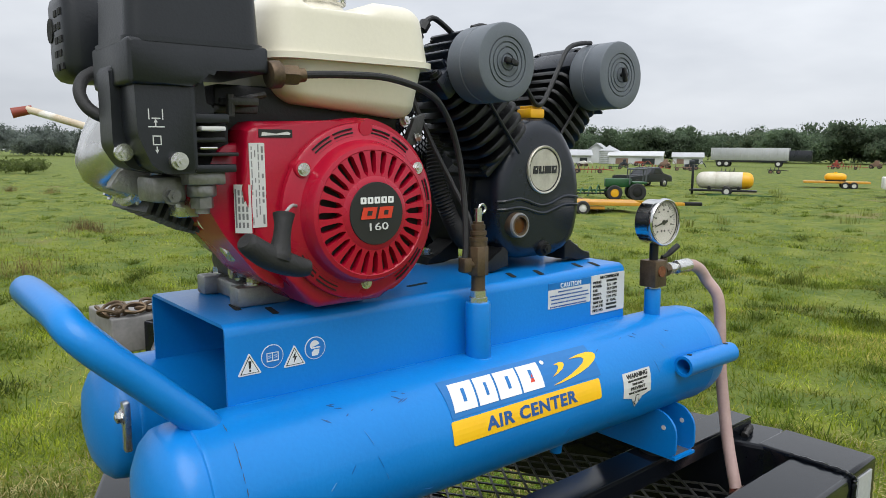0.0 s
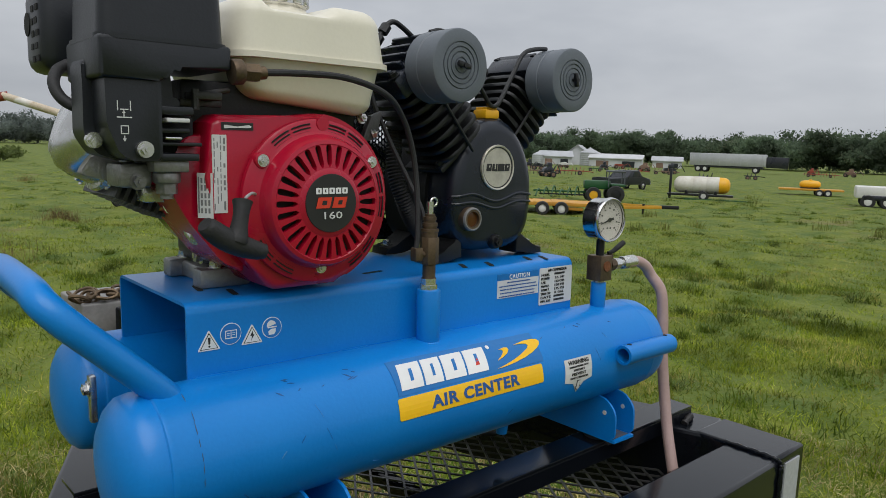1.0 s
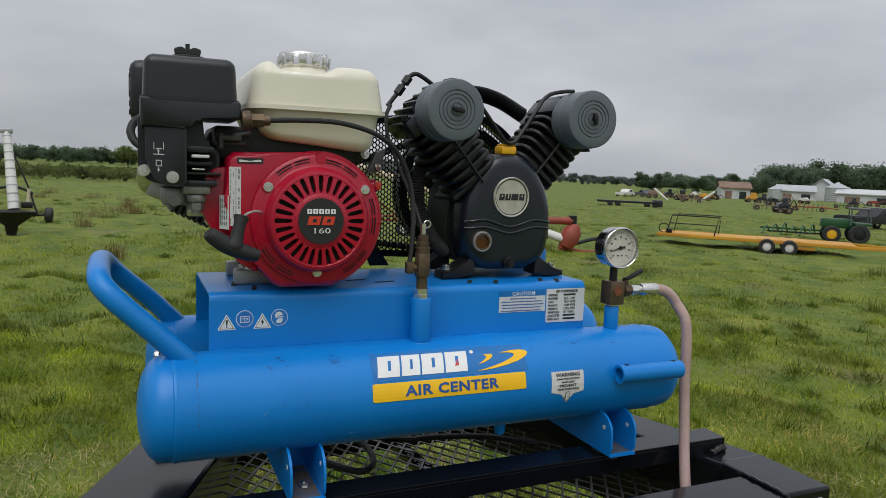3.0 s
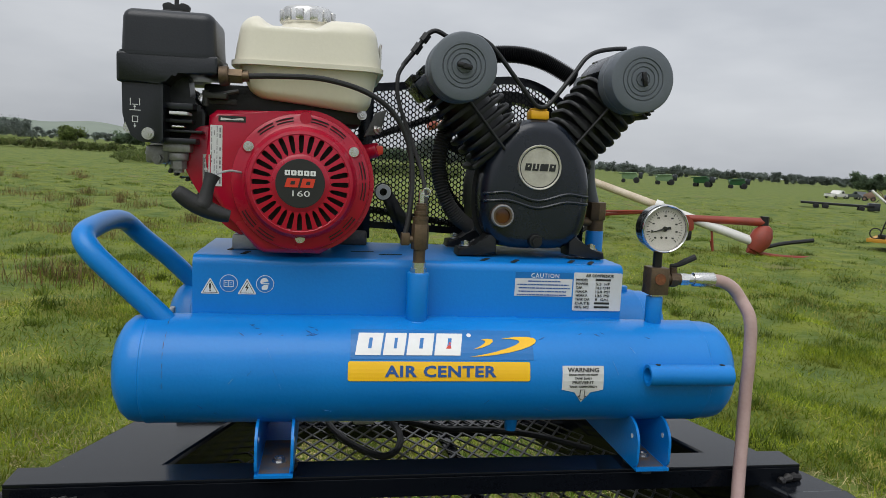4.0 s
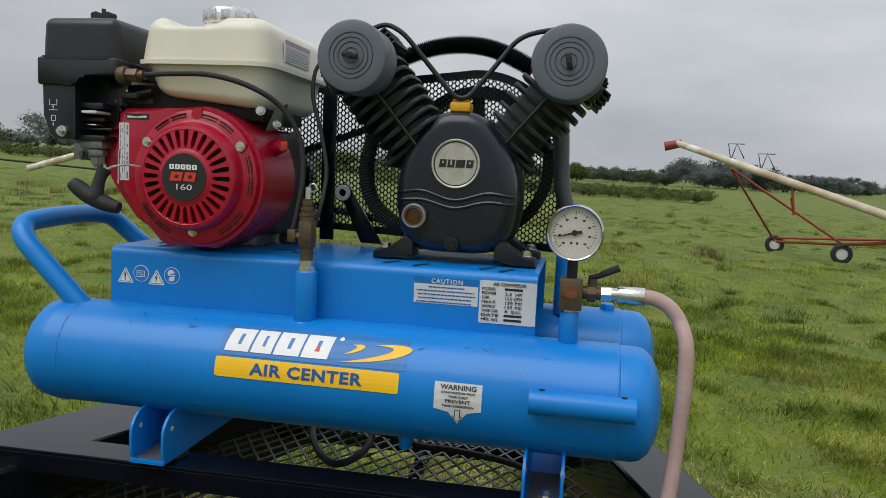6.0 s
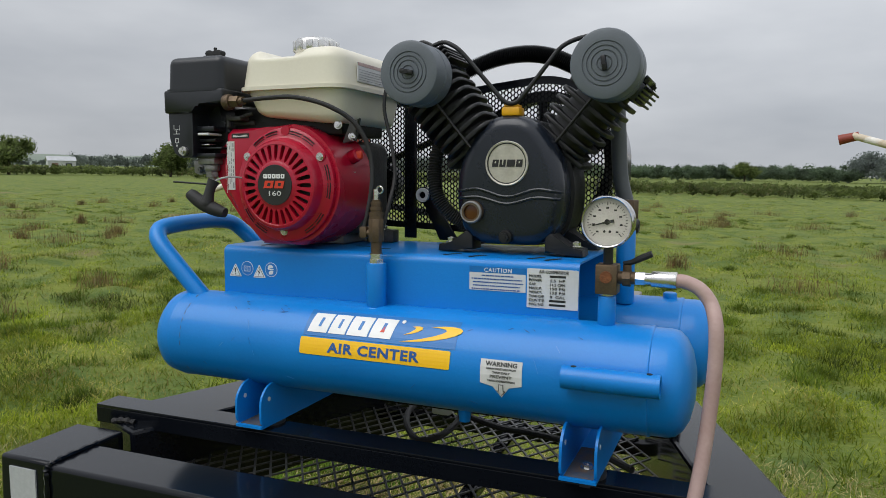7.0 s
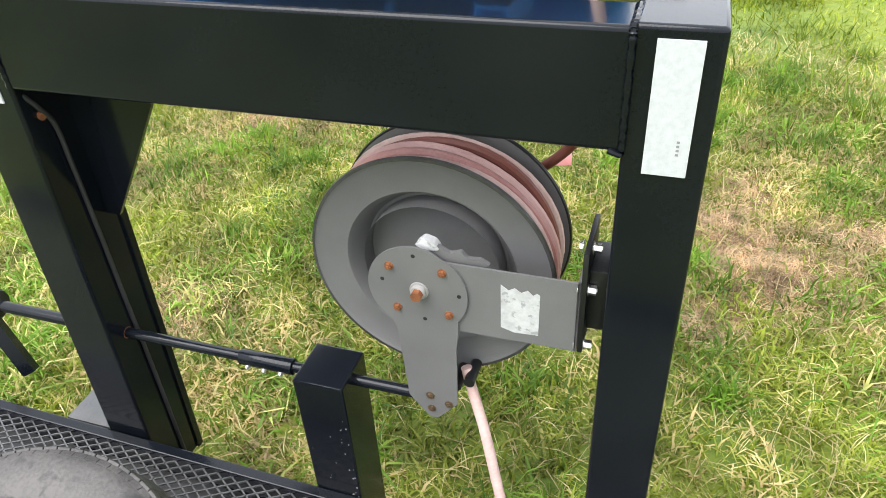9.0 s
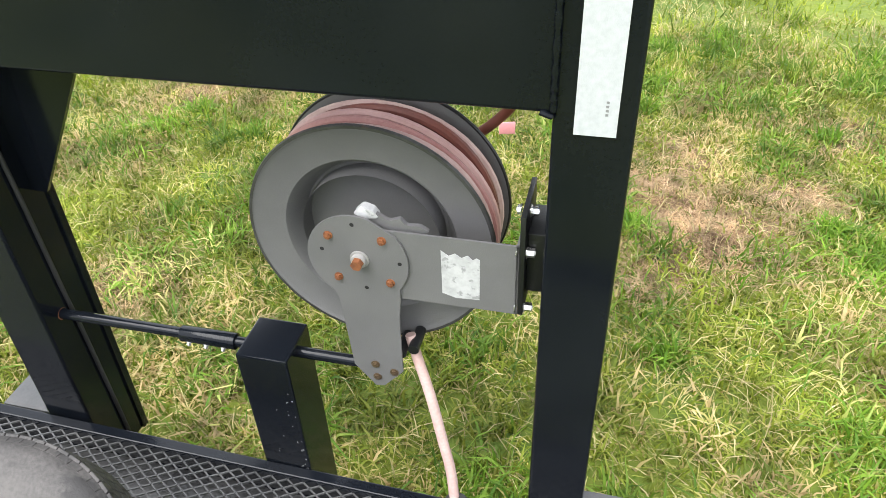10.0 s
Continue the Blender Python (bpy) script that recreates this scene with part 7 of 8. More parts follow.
for wx, wy, wr in BARE:
    worn = np.maximum(worn, 0.93 * np.exp(-(((near[:, 0] - wx) ** 2 + (near[:, 1] - wy) ** 2) / wr ** 2) ** 1.5))
worn = np.maximum(worn, np.clip((((near[:, 0] - 0.2) / 2.8) ** 2 + ((near[:, 1] - 1.35) / 2.25) ** 2 - 0.62) * 2.4, 0, 1))
near = near[g.uniform(0, 1, len(near)) > worn]
straw = np.concatenate([np.stack([g.normal(wx, wr * 0.75, int(45000 * wr * wr)), g.normal(wy, wr * 0.75, int(45000 * wr * wr))], axis=1) for wx, wy, wr in BARE])
M_STRAW = blade_mat("trampled_straw", (0.46, 0.31, 0.175), (0.70, 0.52, 0.33), (0.24, 0.145, 0.08), 4.0, 0.66)
M_SOIL = mat("bare_soil", (0.13, 0.085, 0.045), 0.95, 0.0, (0.24, 0.165, 0.09), 9, 0.8, 60, (0.33, 0.25, 0.14), 22, 0.62)
bm = bmesh.new()
rim = [(r, 0.40 + 0.07 * math.sin(2 * r + 1) + 0.05 * math.sin(5 * r) + 0.03 * math.sin(9 * r + 2)) for r in [k * math.pi / 24 for k in range(48)]]
bm.faces.new([bm.verts.new((0.90 + q * math.cos(r), 1.58 + q * math.sin(r), GZ + 0.006)) for r, q in rim])
tagged(part("bare_soil", bm, M_SOIL), "bare brown soil on a worn patch of pasture", "soil", kind="stuff")
ob = blades("straw", straw, 0.07, 0.005, M_STRAW, 19, bend=2.4)
tagged(ob, "trampled straw on a worn bare patch", "dry grass", kind="stuff")
ob = blades("grass_near", near, 0.070, 0.0092, M_GRASS, 1, bend=1.25)
tagged(ob, "short mown pasture grass with straw-coloured blades", "grass", kind="stuff")
tufts = clumped(g, 30000, lambda n: np.stack([g.uniform(-2.4, 2.6, n), g.uniform(-0.4, 3.4, n)], axis=1), 150, 0.075)
tufts = tufts[np.hypot(tufts[:, 0] - 0.90, tufts[:, 1] - 1.58) > 0.30]
ob = blades("grass_tufts", tufts, 0.112, 0.0095, M_TUFT, 8, bend=1.2)
tagged(ob, "fresh green longer tufts in the mown grass", "grass", kind="stuff")
mid = np.concatenate([sector(g, 3.2, 9, -80, 84)(260000), sector(g, 8, 19, -80, 84)(230000), clumped(g, 150000, sector(g, 3.4, 13, -80, 84), 70, 0.10)])
thin = relief(mid[:, 0] * 0.55 + 40, mid[:, 1] * 0.55 + 40)
mid = mid[(thin > 0.030) | (g.uniform(0, 1, len(mid)) < 0.30)]
mid = np.concatenate([mid, sector(g, 0.6, 7, 84, 280)(45000), sector(g, 0.8, 3.4, -80, 84)(40000)])
mid = mid[((mid[:, 0] - 0.2) / 2.8) ** 2 + ((mid[:, 1] - 1.35) / 2.25) ** 2 > g.uniform(0.60, 1.05, len(mid))]
ob = blades("grass_field", mid, 0.085, 0.012, M_GRASS_FAR, 2, bend=1.1, simple=True)
tagged(ob, "green pasture grass across the open field", "grass", kind="stuff")
far = clumped(g, 190000, sector(g, 13, 50, -80, 84), 50, 0.34)
ob = blades("grass_far", far, 0.075, 0.020, M_GRASS_FAR, 3, bend=1.6, simple=True)
tagged(ob, "tufted pasture grass farther out", "grass", kind="stuff")
low = np.concatenate([clumped(g, 70000, sector(g, 3.4, 13, -80, 84), 140, 0.12), clumped(g, 90000, sector(g, 5, 34, -80, 84), 110, 0.16), clumped(g, 36000, sector(g, 22, 62, -80, 84), 90, 0.30)])
ob = blades("low_tufts", low, 0.135, 0.014, M_LOW, 12, bend=1.2, simple=True)
tagged(ob, "low tussocks over the pasture, green darkened for clump shading", "grass", kind="stuff")
weeds = clumped(g, 15000, sector(g, 9, 40, -66, 12), 150, 0.24)
ob = blades("dry_weeds", weeds, 0.36, 0.008, M_WEED, 4, bend=0.6)
tagged(ob, "brown dry weed clumps standing in the pasture", "weeds", kind="stuff")
weeds = clumped(g, 1800, sector(g, 8, 40, 12, 70), 60, 0.16)
ob = blades("tall_tufts", weeds, 0.30, 0.012, M_REED, 5, bend=0.4)
tagged(ob, "taller pale grass tufts", "weeds", kind="stuff")

# ---- woods and trees ----
M_CROWN = blade_mat("tree_leaves", (0.085, 0.125, 0.034), (0.190, 0.235, 0.075), (0.19, 0.21, 0.08), 0.3, 0.90, 0.62)
# distance haze is mixed into the next two leaf colours, paler and bluer
M_LEAF_MID = blade_mat("hazy_olive_leaf_clumps", (0.098, 0.142, 0.088), (0.142, 0.192, 0.112), (0.16, 0.18, 0.11), 0.05, 0.88, 0.62)
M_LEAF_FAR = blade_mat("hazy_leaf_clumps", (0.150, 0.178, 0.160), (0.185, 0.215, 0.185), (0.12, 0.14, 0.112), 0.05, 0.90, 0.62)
M_STRIP = blade_mat("rough_scrub", (0.092, 0.125, 0.036), (0.158, 0.192, 0.060), (0.20, 0.18, 0.085), 0.06, 0.80, 0.62)
M_BARK = mat("bark", (0.07, 0.055, 0.04), 0.9, 0.0, (0.04, 0.032, 0.025), 3, 0.6, 30)


def leaf_cloud(g, centre, rad, n, size):
    """Corner points of n small leaf cards spread over several lobes of a crown."""
    lobes = []
    for _ in range(9):
        d = g.normal(0, 1, 3)
        d /= np.linalg.norm(d)
        lobes.append((np.array(centre) + d * np.array(rad) * g.uniform(0.25, 0.75), np.array(rad) * g.uniform(0.30, 0.52)))
    k = g.integers(0, len(lobes), n)
    c = np.array([lobes[i][0] for i in k])
    r = np.array([lobes[i][1] for i in k])
    d = g.normal(0, 1, (n, 3))
    d /= np.linalg.norm(d, axis=1)[:, None]
    core = g.uniform(0, 1, n) < 0.35
    p = c + d * r * np.where(core, g.uniform(0.25, 0.75, n), g.uniform(0.82, 1.06, n))[:, None]
    u = g.normal(0, 1, (n, 3))
    u /= np.linalg.norm(u, axis=1)[:, None]
    w = np.cross(u, g.normal(0, 1, (n, 3)))
    w /= np.linalg.norm(w, axis=1)[:, None]
    s = size * (g.uniform(0.5, 1.2, n) * np.where(core, 2.2, 0.85))[:, None]
    return np.stack([p - u * s, p + w * s * 0.7, p + u * s, p - w * s * 0.7], axis=1)


def cards(name, q, material):
    q = np.concatenate(q)
    n = len(q)
    me = bpy.data.meshes.new(name)
    me.vertices.add(n * 4)
    me.vertices.foreach_set("co", q.reshape(-1))
    me.loops.add(n * 4)
    me.loops.foreach_set("vertex_index", np.arange(n * 4, dtype=np.int32))
    me.polygons.add(n)
    me.polygons.foreach_set("loop_start", np.arange(n, dtype=np.int32) * 4)
    me.update()
    me.materials.append(material)
    return new(name, me)


def at(az, d, z=0.0):
    return (d * math.sin(radians(az)), d * math.cos(radians(az)) - 0.9, GZ + z)


def woods(name, a0, a1, d0, d1, h0, h1, count, seed, material, n=170, size=0.75, label="distant dark green line of deciduous trees", category="trees"):
    g = np.random.default_rng(seed)
    q = []
    for i in range(count):
        t = (i + g.uniform(0, 1)) / count
        d = g.uniform(d0, d1)
        h = (h0 + (h1 - h0) * t) * g.uniform(0.78, 1.10)
        x, y, z = at(a0 + (a1 - a0) * t, d)
        w = h * g.uniform(0.60, 0.95)
        q.append(leaf_cloud(g, (x, y, z + h * 0.52), (w, w, h * 0.52), int(n * 1.5), 0.74 * size * (0.7 + h / 20)))
    ob = cards(name, q, material)
    return tagged(ob, label, category, kind="stuff")


woods("woods_east", 37.2, 47.5, 205, 235, 5.0, 5.2, 26, 21, M_LEAF_MID, 1200, 0.30)
woods("woods_tall", 46.6, 62, 215, 250, 10.0, 9.4, 40, 36, M_LEAF_MID, 1500, 0.32)
woods("woods_rise", 61, 86, 190, 240, 8.6, 14.5, 70, 37, M_LEAF_MID, 1500, 0.34)
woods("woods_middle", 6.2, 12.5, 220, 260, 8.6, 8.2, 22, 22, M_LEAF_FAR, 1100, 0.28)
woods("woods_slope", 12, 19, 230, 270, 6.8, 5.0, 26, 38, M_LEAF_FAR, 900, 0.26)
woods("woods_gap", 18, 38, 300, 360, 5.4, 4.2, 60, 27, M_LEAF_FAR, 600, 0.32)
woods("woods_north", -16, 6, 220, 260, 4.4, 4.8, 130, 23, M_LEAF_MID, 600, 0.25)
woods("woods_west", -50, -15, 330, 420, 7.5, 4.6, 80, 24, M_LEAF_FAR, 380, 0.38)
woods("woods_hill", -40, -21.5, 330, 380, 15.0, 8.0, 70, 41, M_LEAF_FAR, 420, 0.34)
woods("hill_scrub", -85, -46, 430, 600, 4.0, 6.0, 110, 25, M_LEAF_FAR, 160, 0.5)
STRIP = ("strip of tall rough grass and scrub at the field edge", "scrub")
woods("rough_strip", -16, 9.0, 62, 80, 1.25, 1.15, 340, 26, M_STRIP, 90, 0.12, *STRIP)
woods("rough_strip", -42, -15, 105, 120, 1.6, 1.2, 320, 28, M_STRIP, 80, 0.17, *STRIP)
woods("rough_strip", -82, -41, 132, 150, 2.2, 1.7, 420, 29, M_STRIP, 80, 0.20, *STRIP)


def tree(az, d, h, w, seed, label):
    g = np.random.default_rng(seed)
    x, y, z = at(az, d)
    t = thing("tree", label, "tree", Matrix.Translation((x, y, z)))
    bm = tube([(0, 0, -0.1), (0.1, 0.0, h * 0.25), (0.0, 0.1, h * 0.55)], 0.2, 8, 4, radii=lambda k, i: h * 0.035 * (1.2 - 0.7 * k))
    for i in range(5):
        a = i * 1.3 + seed
        tube([(0.05, 0.03, h * 0.22 + i * h * 0.05), (w * 0.3 * math.cos(a), w * 0.3 * math.sin(a), h * 0.5), (w * 0.6 * math.cos(a), w * 0.6 * math.sin(a), h * 0.7)], 0.08, 6, 3, bm, radii=lambda k, i: h * 0.014 * (1.2 - k))
    part("trunk", bm, M_BARK, t)
    q = [leaf_cloud(g, (0, 0, h * 0.52), (w, w, h * 0.48), 2600, 0.020 * h + 0.05) for _ in range(2)]
    ob = cards("crown", q, M_CROWN)
    ob.parent = t


tree(-54.0, 140, 7.0, 4.2, 31, "round green field tree standing in rough grass")
tree(-43.7, 128, 5.6, 3.6, 32, "low bushy green tree at the field edge")
tree(-1.0, 215, 5.6, 4.4, 34, "low rounded tree above the hedge line")
tree(-19.0, 190, 4.6, 4.0, 35, "low rounded tree above the rough grass")

# low hills behind the woods, distance haze put into their pale colour
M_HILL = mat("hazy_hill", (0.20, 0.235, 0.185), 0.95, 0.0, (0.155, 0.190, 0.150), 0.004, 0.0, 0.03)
for a0, a1, d, h, seed in ((-95, -28, 1500, 30, 3), (-46, -4, 1300, 30, 5)):
    bm = bmesh.new()
    rows = [[], [], []]
    for i in range(61):
        a = a0 + (a1 - a0) * i / 60
        up = h * math.sin(math.pi * i / 60) ** 0.6 * (0.72 + 0.18 * math.sin(i * 0.23 + seed) + 0.10 * math.sin(i * 0.71 + 2 * seed))
        for row, dd, z in zip(rows, (d - 250, d, d + 300), (-1.0, up, -1.0)):
            row.append(bm.verts.new(at(a, dd, z)))
    for ra, rb in zip(rows, rows[1:]):
        for i in range(60):
            bm.faces.new((ra[i], ra[i + 1], rb[i + 1], rb[i]))
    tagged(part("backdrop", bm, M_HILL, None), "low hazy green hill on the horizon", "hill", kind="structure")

# ---- machinery and sheds across the field ----
M_ORANGE = mat("orange_yellow_paint", (0.60, 0.31, 0.022), 0.5, 0.0, (0.48, 0.22, 0.020), 1.5, 0, 20)
M_REDP = mat("faded_red_paint", (0.30, 0.042, 0.020), 0.55, 0.0, (0.21, 0.040, 0.024), 2.0, 0, 20)
M_GREENP = mat("green_machine_paint", (0.010, 0.085, 0.022), 0.45, 0.0, (0.014, 0.070, 0.020), 2.0, 0, 20)
M_WPAINT = mat("white_machine_paint", (0.72, 0.71, 0.68), 0.5, 0.0, (0.60, 0.59, 0.56), 1.0, 0, 20)
M_TUBE = mat("chalky_tube", (0.40, 0.30, 0.18), 0.6, 0.0, (0.66, 0.58, 0.46), 1.6, 0, 30, (0.72, 0.69, 0.62), 1.1, 0.56)
M_DARKP = mat("dark_vehicle_paint", (0.015, 0.018, 0.024), 0.3, 0.0, (0.02, 0.022, 0.028), 1.0, 0, 20)
M_SHEET = mat("corrugated_sheet", (0.50, 0.51, 0.52), 0.45, 0.5, (0.42, 0.43, 0.44), 0.6, 0, 12)
M_WINDOW = mat("vehicle_glass", (0.02, 0.025, 0.03), 0.08, 0.0, (0.025, 0.03, 0.035), 2)
M_SHED = mat("white_shed_sheet", (0.56, 0.57, 0.58), 0.6, 0.0, (0.45, 0.46, 0.47), 0.4, 0, 12)
M_POLY = mat("stained_poly_tank", (0.66, 0.64, 0.58), 0.5, 0.0, (0.52, 0.48, 0.40), 1.4, 0, 9, (0.33, 0.22, 0.12), 1.6, 0.64)
M_BROWN = mat("rust_brown_roof", (0.22, 0.14, 0.10), 0.7, 0.0, (0.17, 0.10, 0.07), 0.5, 0, 12)


def wheel_at(parent, x, y, r, w=0.2, rim=None, y_axis=True):
    bm = lathe([(r * 0.55, -w / 2), (r * 0.9, -w / 2), (r, -w * 0.32), (r, w * 0.32), (r * 0.9, w / 2), (r * 0.55, w / 2)], Matrix.Translation((x, y, r)) @ pose(0, 0, 0, 90), 24)
    ob = part("wheel", bm, M_RUBBER, parent)
    part("rim", lathe([(0, -w * 0.42), (r * 0.3, -w * 0.45), (r * 0.56, -w * 0.36), (r * 0.56, w * 0.36), (r * 0.3, w * 0.45), (0, w * 0.42)], Matrix.Translation((x, y, r)) @ pose(0, 0, 0, 90), 20), rim or M_WPAINT, ob)
    return ob


def facing(az, d, turn=0.0, size=1.0):
    """A place on the ground with its x axis across the line of sight."""
    x, y, z = at(az, d)
    return Matrix.Translation((x, y, z)) @ pose(0, 0, 0, 0, 0, -az + turn) @ Matrix.Scale(size, 4)


# yellow tandem-axle flatbed
FA, FB = Vector((14.94, 17.81, GZ)), Vector((20.11, 12.46, GZ))
fb = thing("flatbed_trailer", "orange-yellow tandem-axle flatbed trailer with a black end rack", "trailer", Matrix.Translation(FA.lerp(FB, 0.434)) @ pose(0, 0, 0, 0, 0, math.degrees(math.atan2(FB.y - FA.y, FB.x - FA.x))) @ Matrix.Scale(0.96, 4))
part("deck", box(-3.4, 2.3, -0.80, 0.80, 0.375, 0.41, 0.01), M_ORANGE, fb)
for wy in (-0.84, 0.80):
    part("side_rail", box(-3.4, 2.3, wy, wy + 0.04, 0.31, 0.42, 0.01), M_ORANGE, fb)
    part("tongue", rail((2.3, wy), (3.9, -0.02), 0.05, 0.30, 0.40), M_ORANGE, fb)
part("under_beam", box(0.5, 1.2, -0.80, -0.74, 0.18, 0.28, 0.01), M_ORANGE, fb)
part("hitch", box(3.8, 4.4, -0.05, 0.05, 0.30, 0.42, 0.02), M_IRON, fb)
part("jack", cyl((3.2, -0.3, 0.12), (3.2, -0.3, 0.46), 0.04, seg=8), M_IRON, fb)
bm = tube([(-3.10, -0.80, 0.41), (-2.96, -0.80, 1.00), (-1.55, -0.80, 1.00), (-1.66, -0.80, 0.41)], 0.024, 8, 1, curve=False)
tube([(-3.0, 0.4, 0.41), (-2.9, 0.4, 1.0), (-1.55, 0.4, 1.0), (-1.6, 0.4, 0.41)], 0.018, 8, 1, bm, curve=False)
tube([(-3.02, -0.80, 0.74), (-1.60, -0.80, 0.74)], 0.016, 6, 1, bm, curve=False)
part("end_rack", bm, M_IRON, fb, "black tube end rack")
part("winch_ring", tube([(-3.22 + 0.15 * math.cos(radians(a)), -0.6, 0.56 + 0.15 * math.sin(radians(a))) for a in range(0, 361, 30)], 0.018, 6, 1, curve=False), M_IRON, fb)
part("winch", box(-3.15, -2.95, -0.7, -0.5, 0.41, 0.55, 0.03), M_IRON, fb)
for wx in (-0.13, 0.49):
    for wy in (-0.95, 0.95):
        wheel_at(fb, wx, wy, 0.23, 0.26)
    part("fender", box(wx - 0.30, wx + 0.30, -0.84, 0.84, 0.40, 0.43, 0.01), M_ORANGE, fb)
# green tractor with a folded implement
tr = thing("green_tractor", "green tractor with yellow wheels and a folded implement", "tractor", facing(50.3, 31, 6, 0.72))
part("hood", box(-0.6, 0.9, -0.35, 0.35, 0.75, 1.25, 0.08), M_GREENP, tr)
bm = box(0.7, 1.7, -0.55, 0.55, 1.75, 1.85, 0.03)
for px_, py_ in ((0.75, -0.5), (0.75, 0.5), (1.65, -0.5), (1.65, 0.5)):
    box(px_ - 0.03, px_ + 0.03, py_ - 0.03, py_ + 0.03, 0.9, 1.76, bm=bm)
part("canopy", bm, M_PATINA, tr, "grey roll cage")
part("fender", box(0.9, 1.7, -0.75, 0.75, 0.95, 1.08, 0.05), M_GREENP, tr)
for wy in (-0.7, 0.7):
    wheel_at(tr, 1.15, wy, 0.50, 0.35, M_IRON)
    wheel_at(tr, -0.10, wy, 0.44, 0.28, M_YCAP)
for k in range(6):
    bm = tube([(-3.4 + k * 0.45, -0.6, 0.25 + 0.12 * (k % 2)), (-3.2 + k * 0.45, 0, 0.65 + 0.1 * (k % 3)), (-3.0 + k * 0.45, 0.6, 0.30)], 0.045, 6, 3)
    part("tine_arm", bm, M_GREENP, tr)
part("implement_bar", box(-3.5, -0.4, -0.05, 0.05, 0.50, 0.60, 0.01), M_GREENP, tr)
part("implement_bar", box(-3.2, -0.6, -0.55, -0.47, 0.36, 0.44, 0.01), M_IRON, tr)


def pickup(az, d, turn, paint, label, size=0.72):
    t = thing("pickup_truck", label, "truck", facing(az, d, turn, size))
    ol = [(-2.6, 0.45), (-2.6, 0.95), (-0.6, 1.0), (-0.35, 1.02), (0.15, 1.60), (1.05, 1.62), (1.45, 1.08), (2.5, 0.95), (2.65, 0.75), (2.65, 0.45)]
    part("body", slab(ol, -0.9, 0.9, 0.06), paint, t)
    part("window", slab([(0.22, 1.08), (0.42, 1.50), (1.0, 1.52), (1.25, 1.10)], -0.92, 0.92), M_WINDOW, t)
    part("bed", box(-2.5, -0.75, -0.78, 0.78, 0.90, 1.005, 0.01), M_IRON, t, "dark truck bed")
    part("bumper", box(2.60, 2.74, -0.85, 0.85, 0.42, 0.60, 0.03), M_STEEL, t)
    for wy in (-0.68, 0.68):
        part("headlight", box(2.56, 2.67, wy - 0.15, wy + 0.15, 0.70, 0.84, 0.02), M_GALV, t)
    for wx in (-1.65, 1.65):
        for wy in (-0.82, 0.82):
            wheel_at(t, wx, wy, 0.36, 0.24, M_STEEL)


pickup(52.6, 44, 50, M_DARKP, "dark pickup truck parked in the field")
pickup(36.2, 96, 62, M_WPAINT, "white pickup truck parked at the yard edge", 0.62)
pickup(37.5, 100, -55, M_PATINA, "silver-grey pickup truck parked at the yard edge", 0.62)
# poly tank on a dark trailer
pt = thing("tank_trailer", "stained white poly tank with a yellow end on a black trailer", "trailer", facing(58.3, 36.5, -4, 0.72))
AXIS = Matrix.Translation((0, 0, 1.0)) @ pose(0, 0, 0, 0, 90, 0)
part("tank", lathe([(0, -1.75), (0.22, -1.72), (0.40, -1.62), (0.51, -1.46), (0.54, -1.28), (0.555, -0.60), (0.535, -0.56), (0.535, -0.50), (0.555, -0.46), (0.555, 0.25), (0.535, 0.29), (0.535, 0.35), (0.555, 0.39), (0.55, 1.10), (0, 1.10)], AXIS, 28), M_POLY, pt)
part("tank_end", lathe([(0, 1.08), (0.53, 1.08), (0.53, 1.36), (0.49, 1.54), (0.38, 1.68), (0.20, 1.76), (0, 1.78)], AXIS, 28), M_YCAP, pt)
for k in (-0.9, 0.1, 0.9):
    part("cradle", slab(rounded([(k - 0.1, 0.40), (k + 0.1, 0.40), (k + 0.06, 0.62), (k - 0.06, 0.62)], 0.02), -0.5, 0.5, 0.01), M_IRON, pt)
part("bed", box(-2.1, 2.0, -0.6, 0.6, 0.28, 0.40, 0.02), M_IRON, pt)
part("post", box(-2.05, -1.90, -0.1, 0.1, 0.0, 2.0, 0.01), M_IRON, pt)
part("drawbar", box(-1.0, 3.2, -0.9, -0.8, -0.0, 0.12, 0.01), M_GREENP, pt)
for wy in (-0.65, 0.65):
    wheel_at(pt, 0.2, wy, 0.3)
# long silver grain trailer
st = thing("semi_trailer", "long silver box semi-trailer parked before the trees", "trailer", facing(60.9, 132, -6, 1.1))
part("box", box(-6.3, 4.6, -1.2, 1.2, 1.0, 2.85, 0.05), M_SHEET, st)
for k in range(11):
    part("rib", box(-6.0 + k, -5.9 + k, -1.24, -1.2, 1.02, 2.82, 0.01), M_SHEET, st)
part("rear_box", box(4.65, 7.6, -1.2, 1.2, 0.9, 2.5, 0.05), M_DARKP, st)
part("skirt", box(-5.6, 4.2, -1.1, 1.1, 0.75, 1.0), M_DARKP, st)
for wx in (-5.0, -4.0, 3.2):
    for wy in (-1.0, 1.0):
        wheel_at(st, wx, wy, 0.5, 0.3)
# orange lowboy with a yellow tank
lb = thing("low_trailer", "orange low trailer carrying a small yellow tank", "trailer", facing(65.7, 48, 3, 0.88))
part("deck", box(-1.9, 2.0, -0.8, 0.8, 0.38, 0.50, 0.02), M_ORANGE, lb)
part("tank", lathe([(0, -0.66), (0.12, -0.63), (0.22, -0.52), (0.27, -0.34), (0.28, 0.0), (0.27, 0.34), (0.22, 0.52), (0.12, 0.63), (0, 0.66)], Matrix.Translation((0, 0, 0.78)) @ pose(0, 0, 0, 0, 90, 0), 24), M_YCAP, lb)
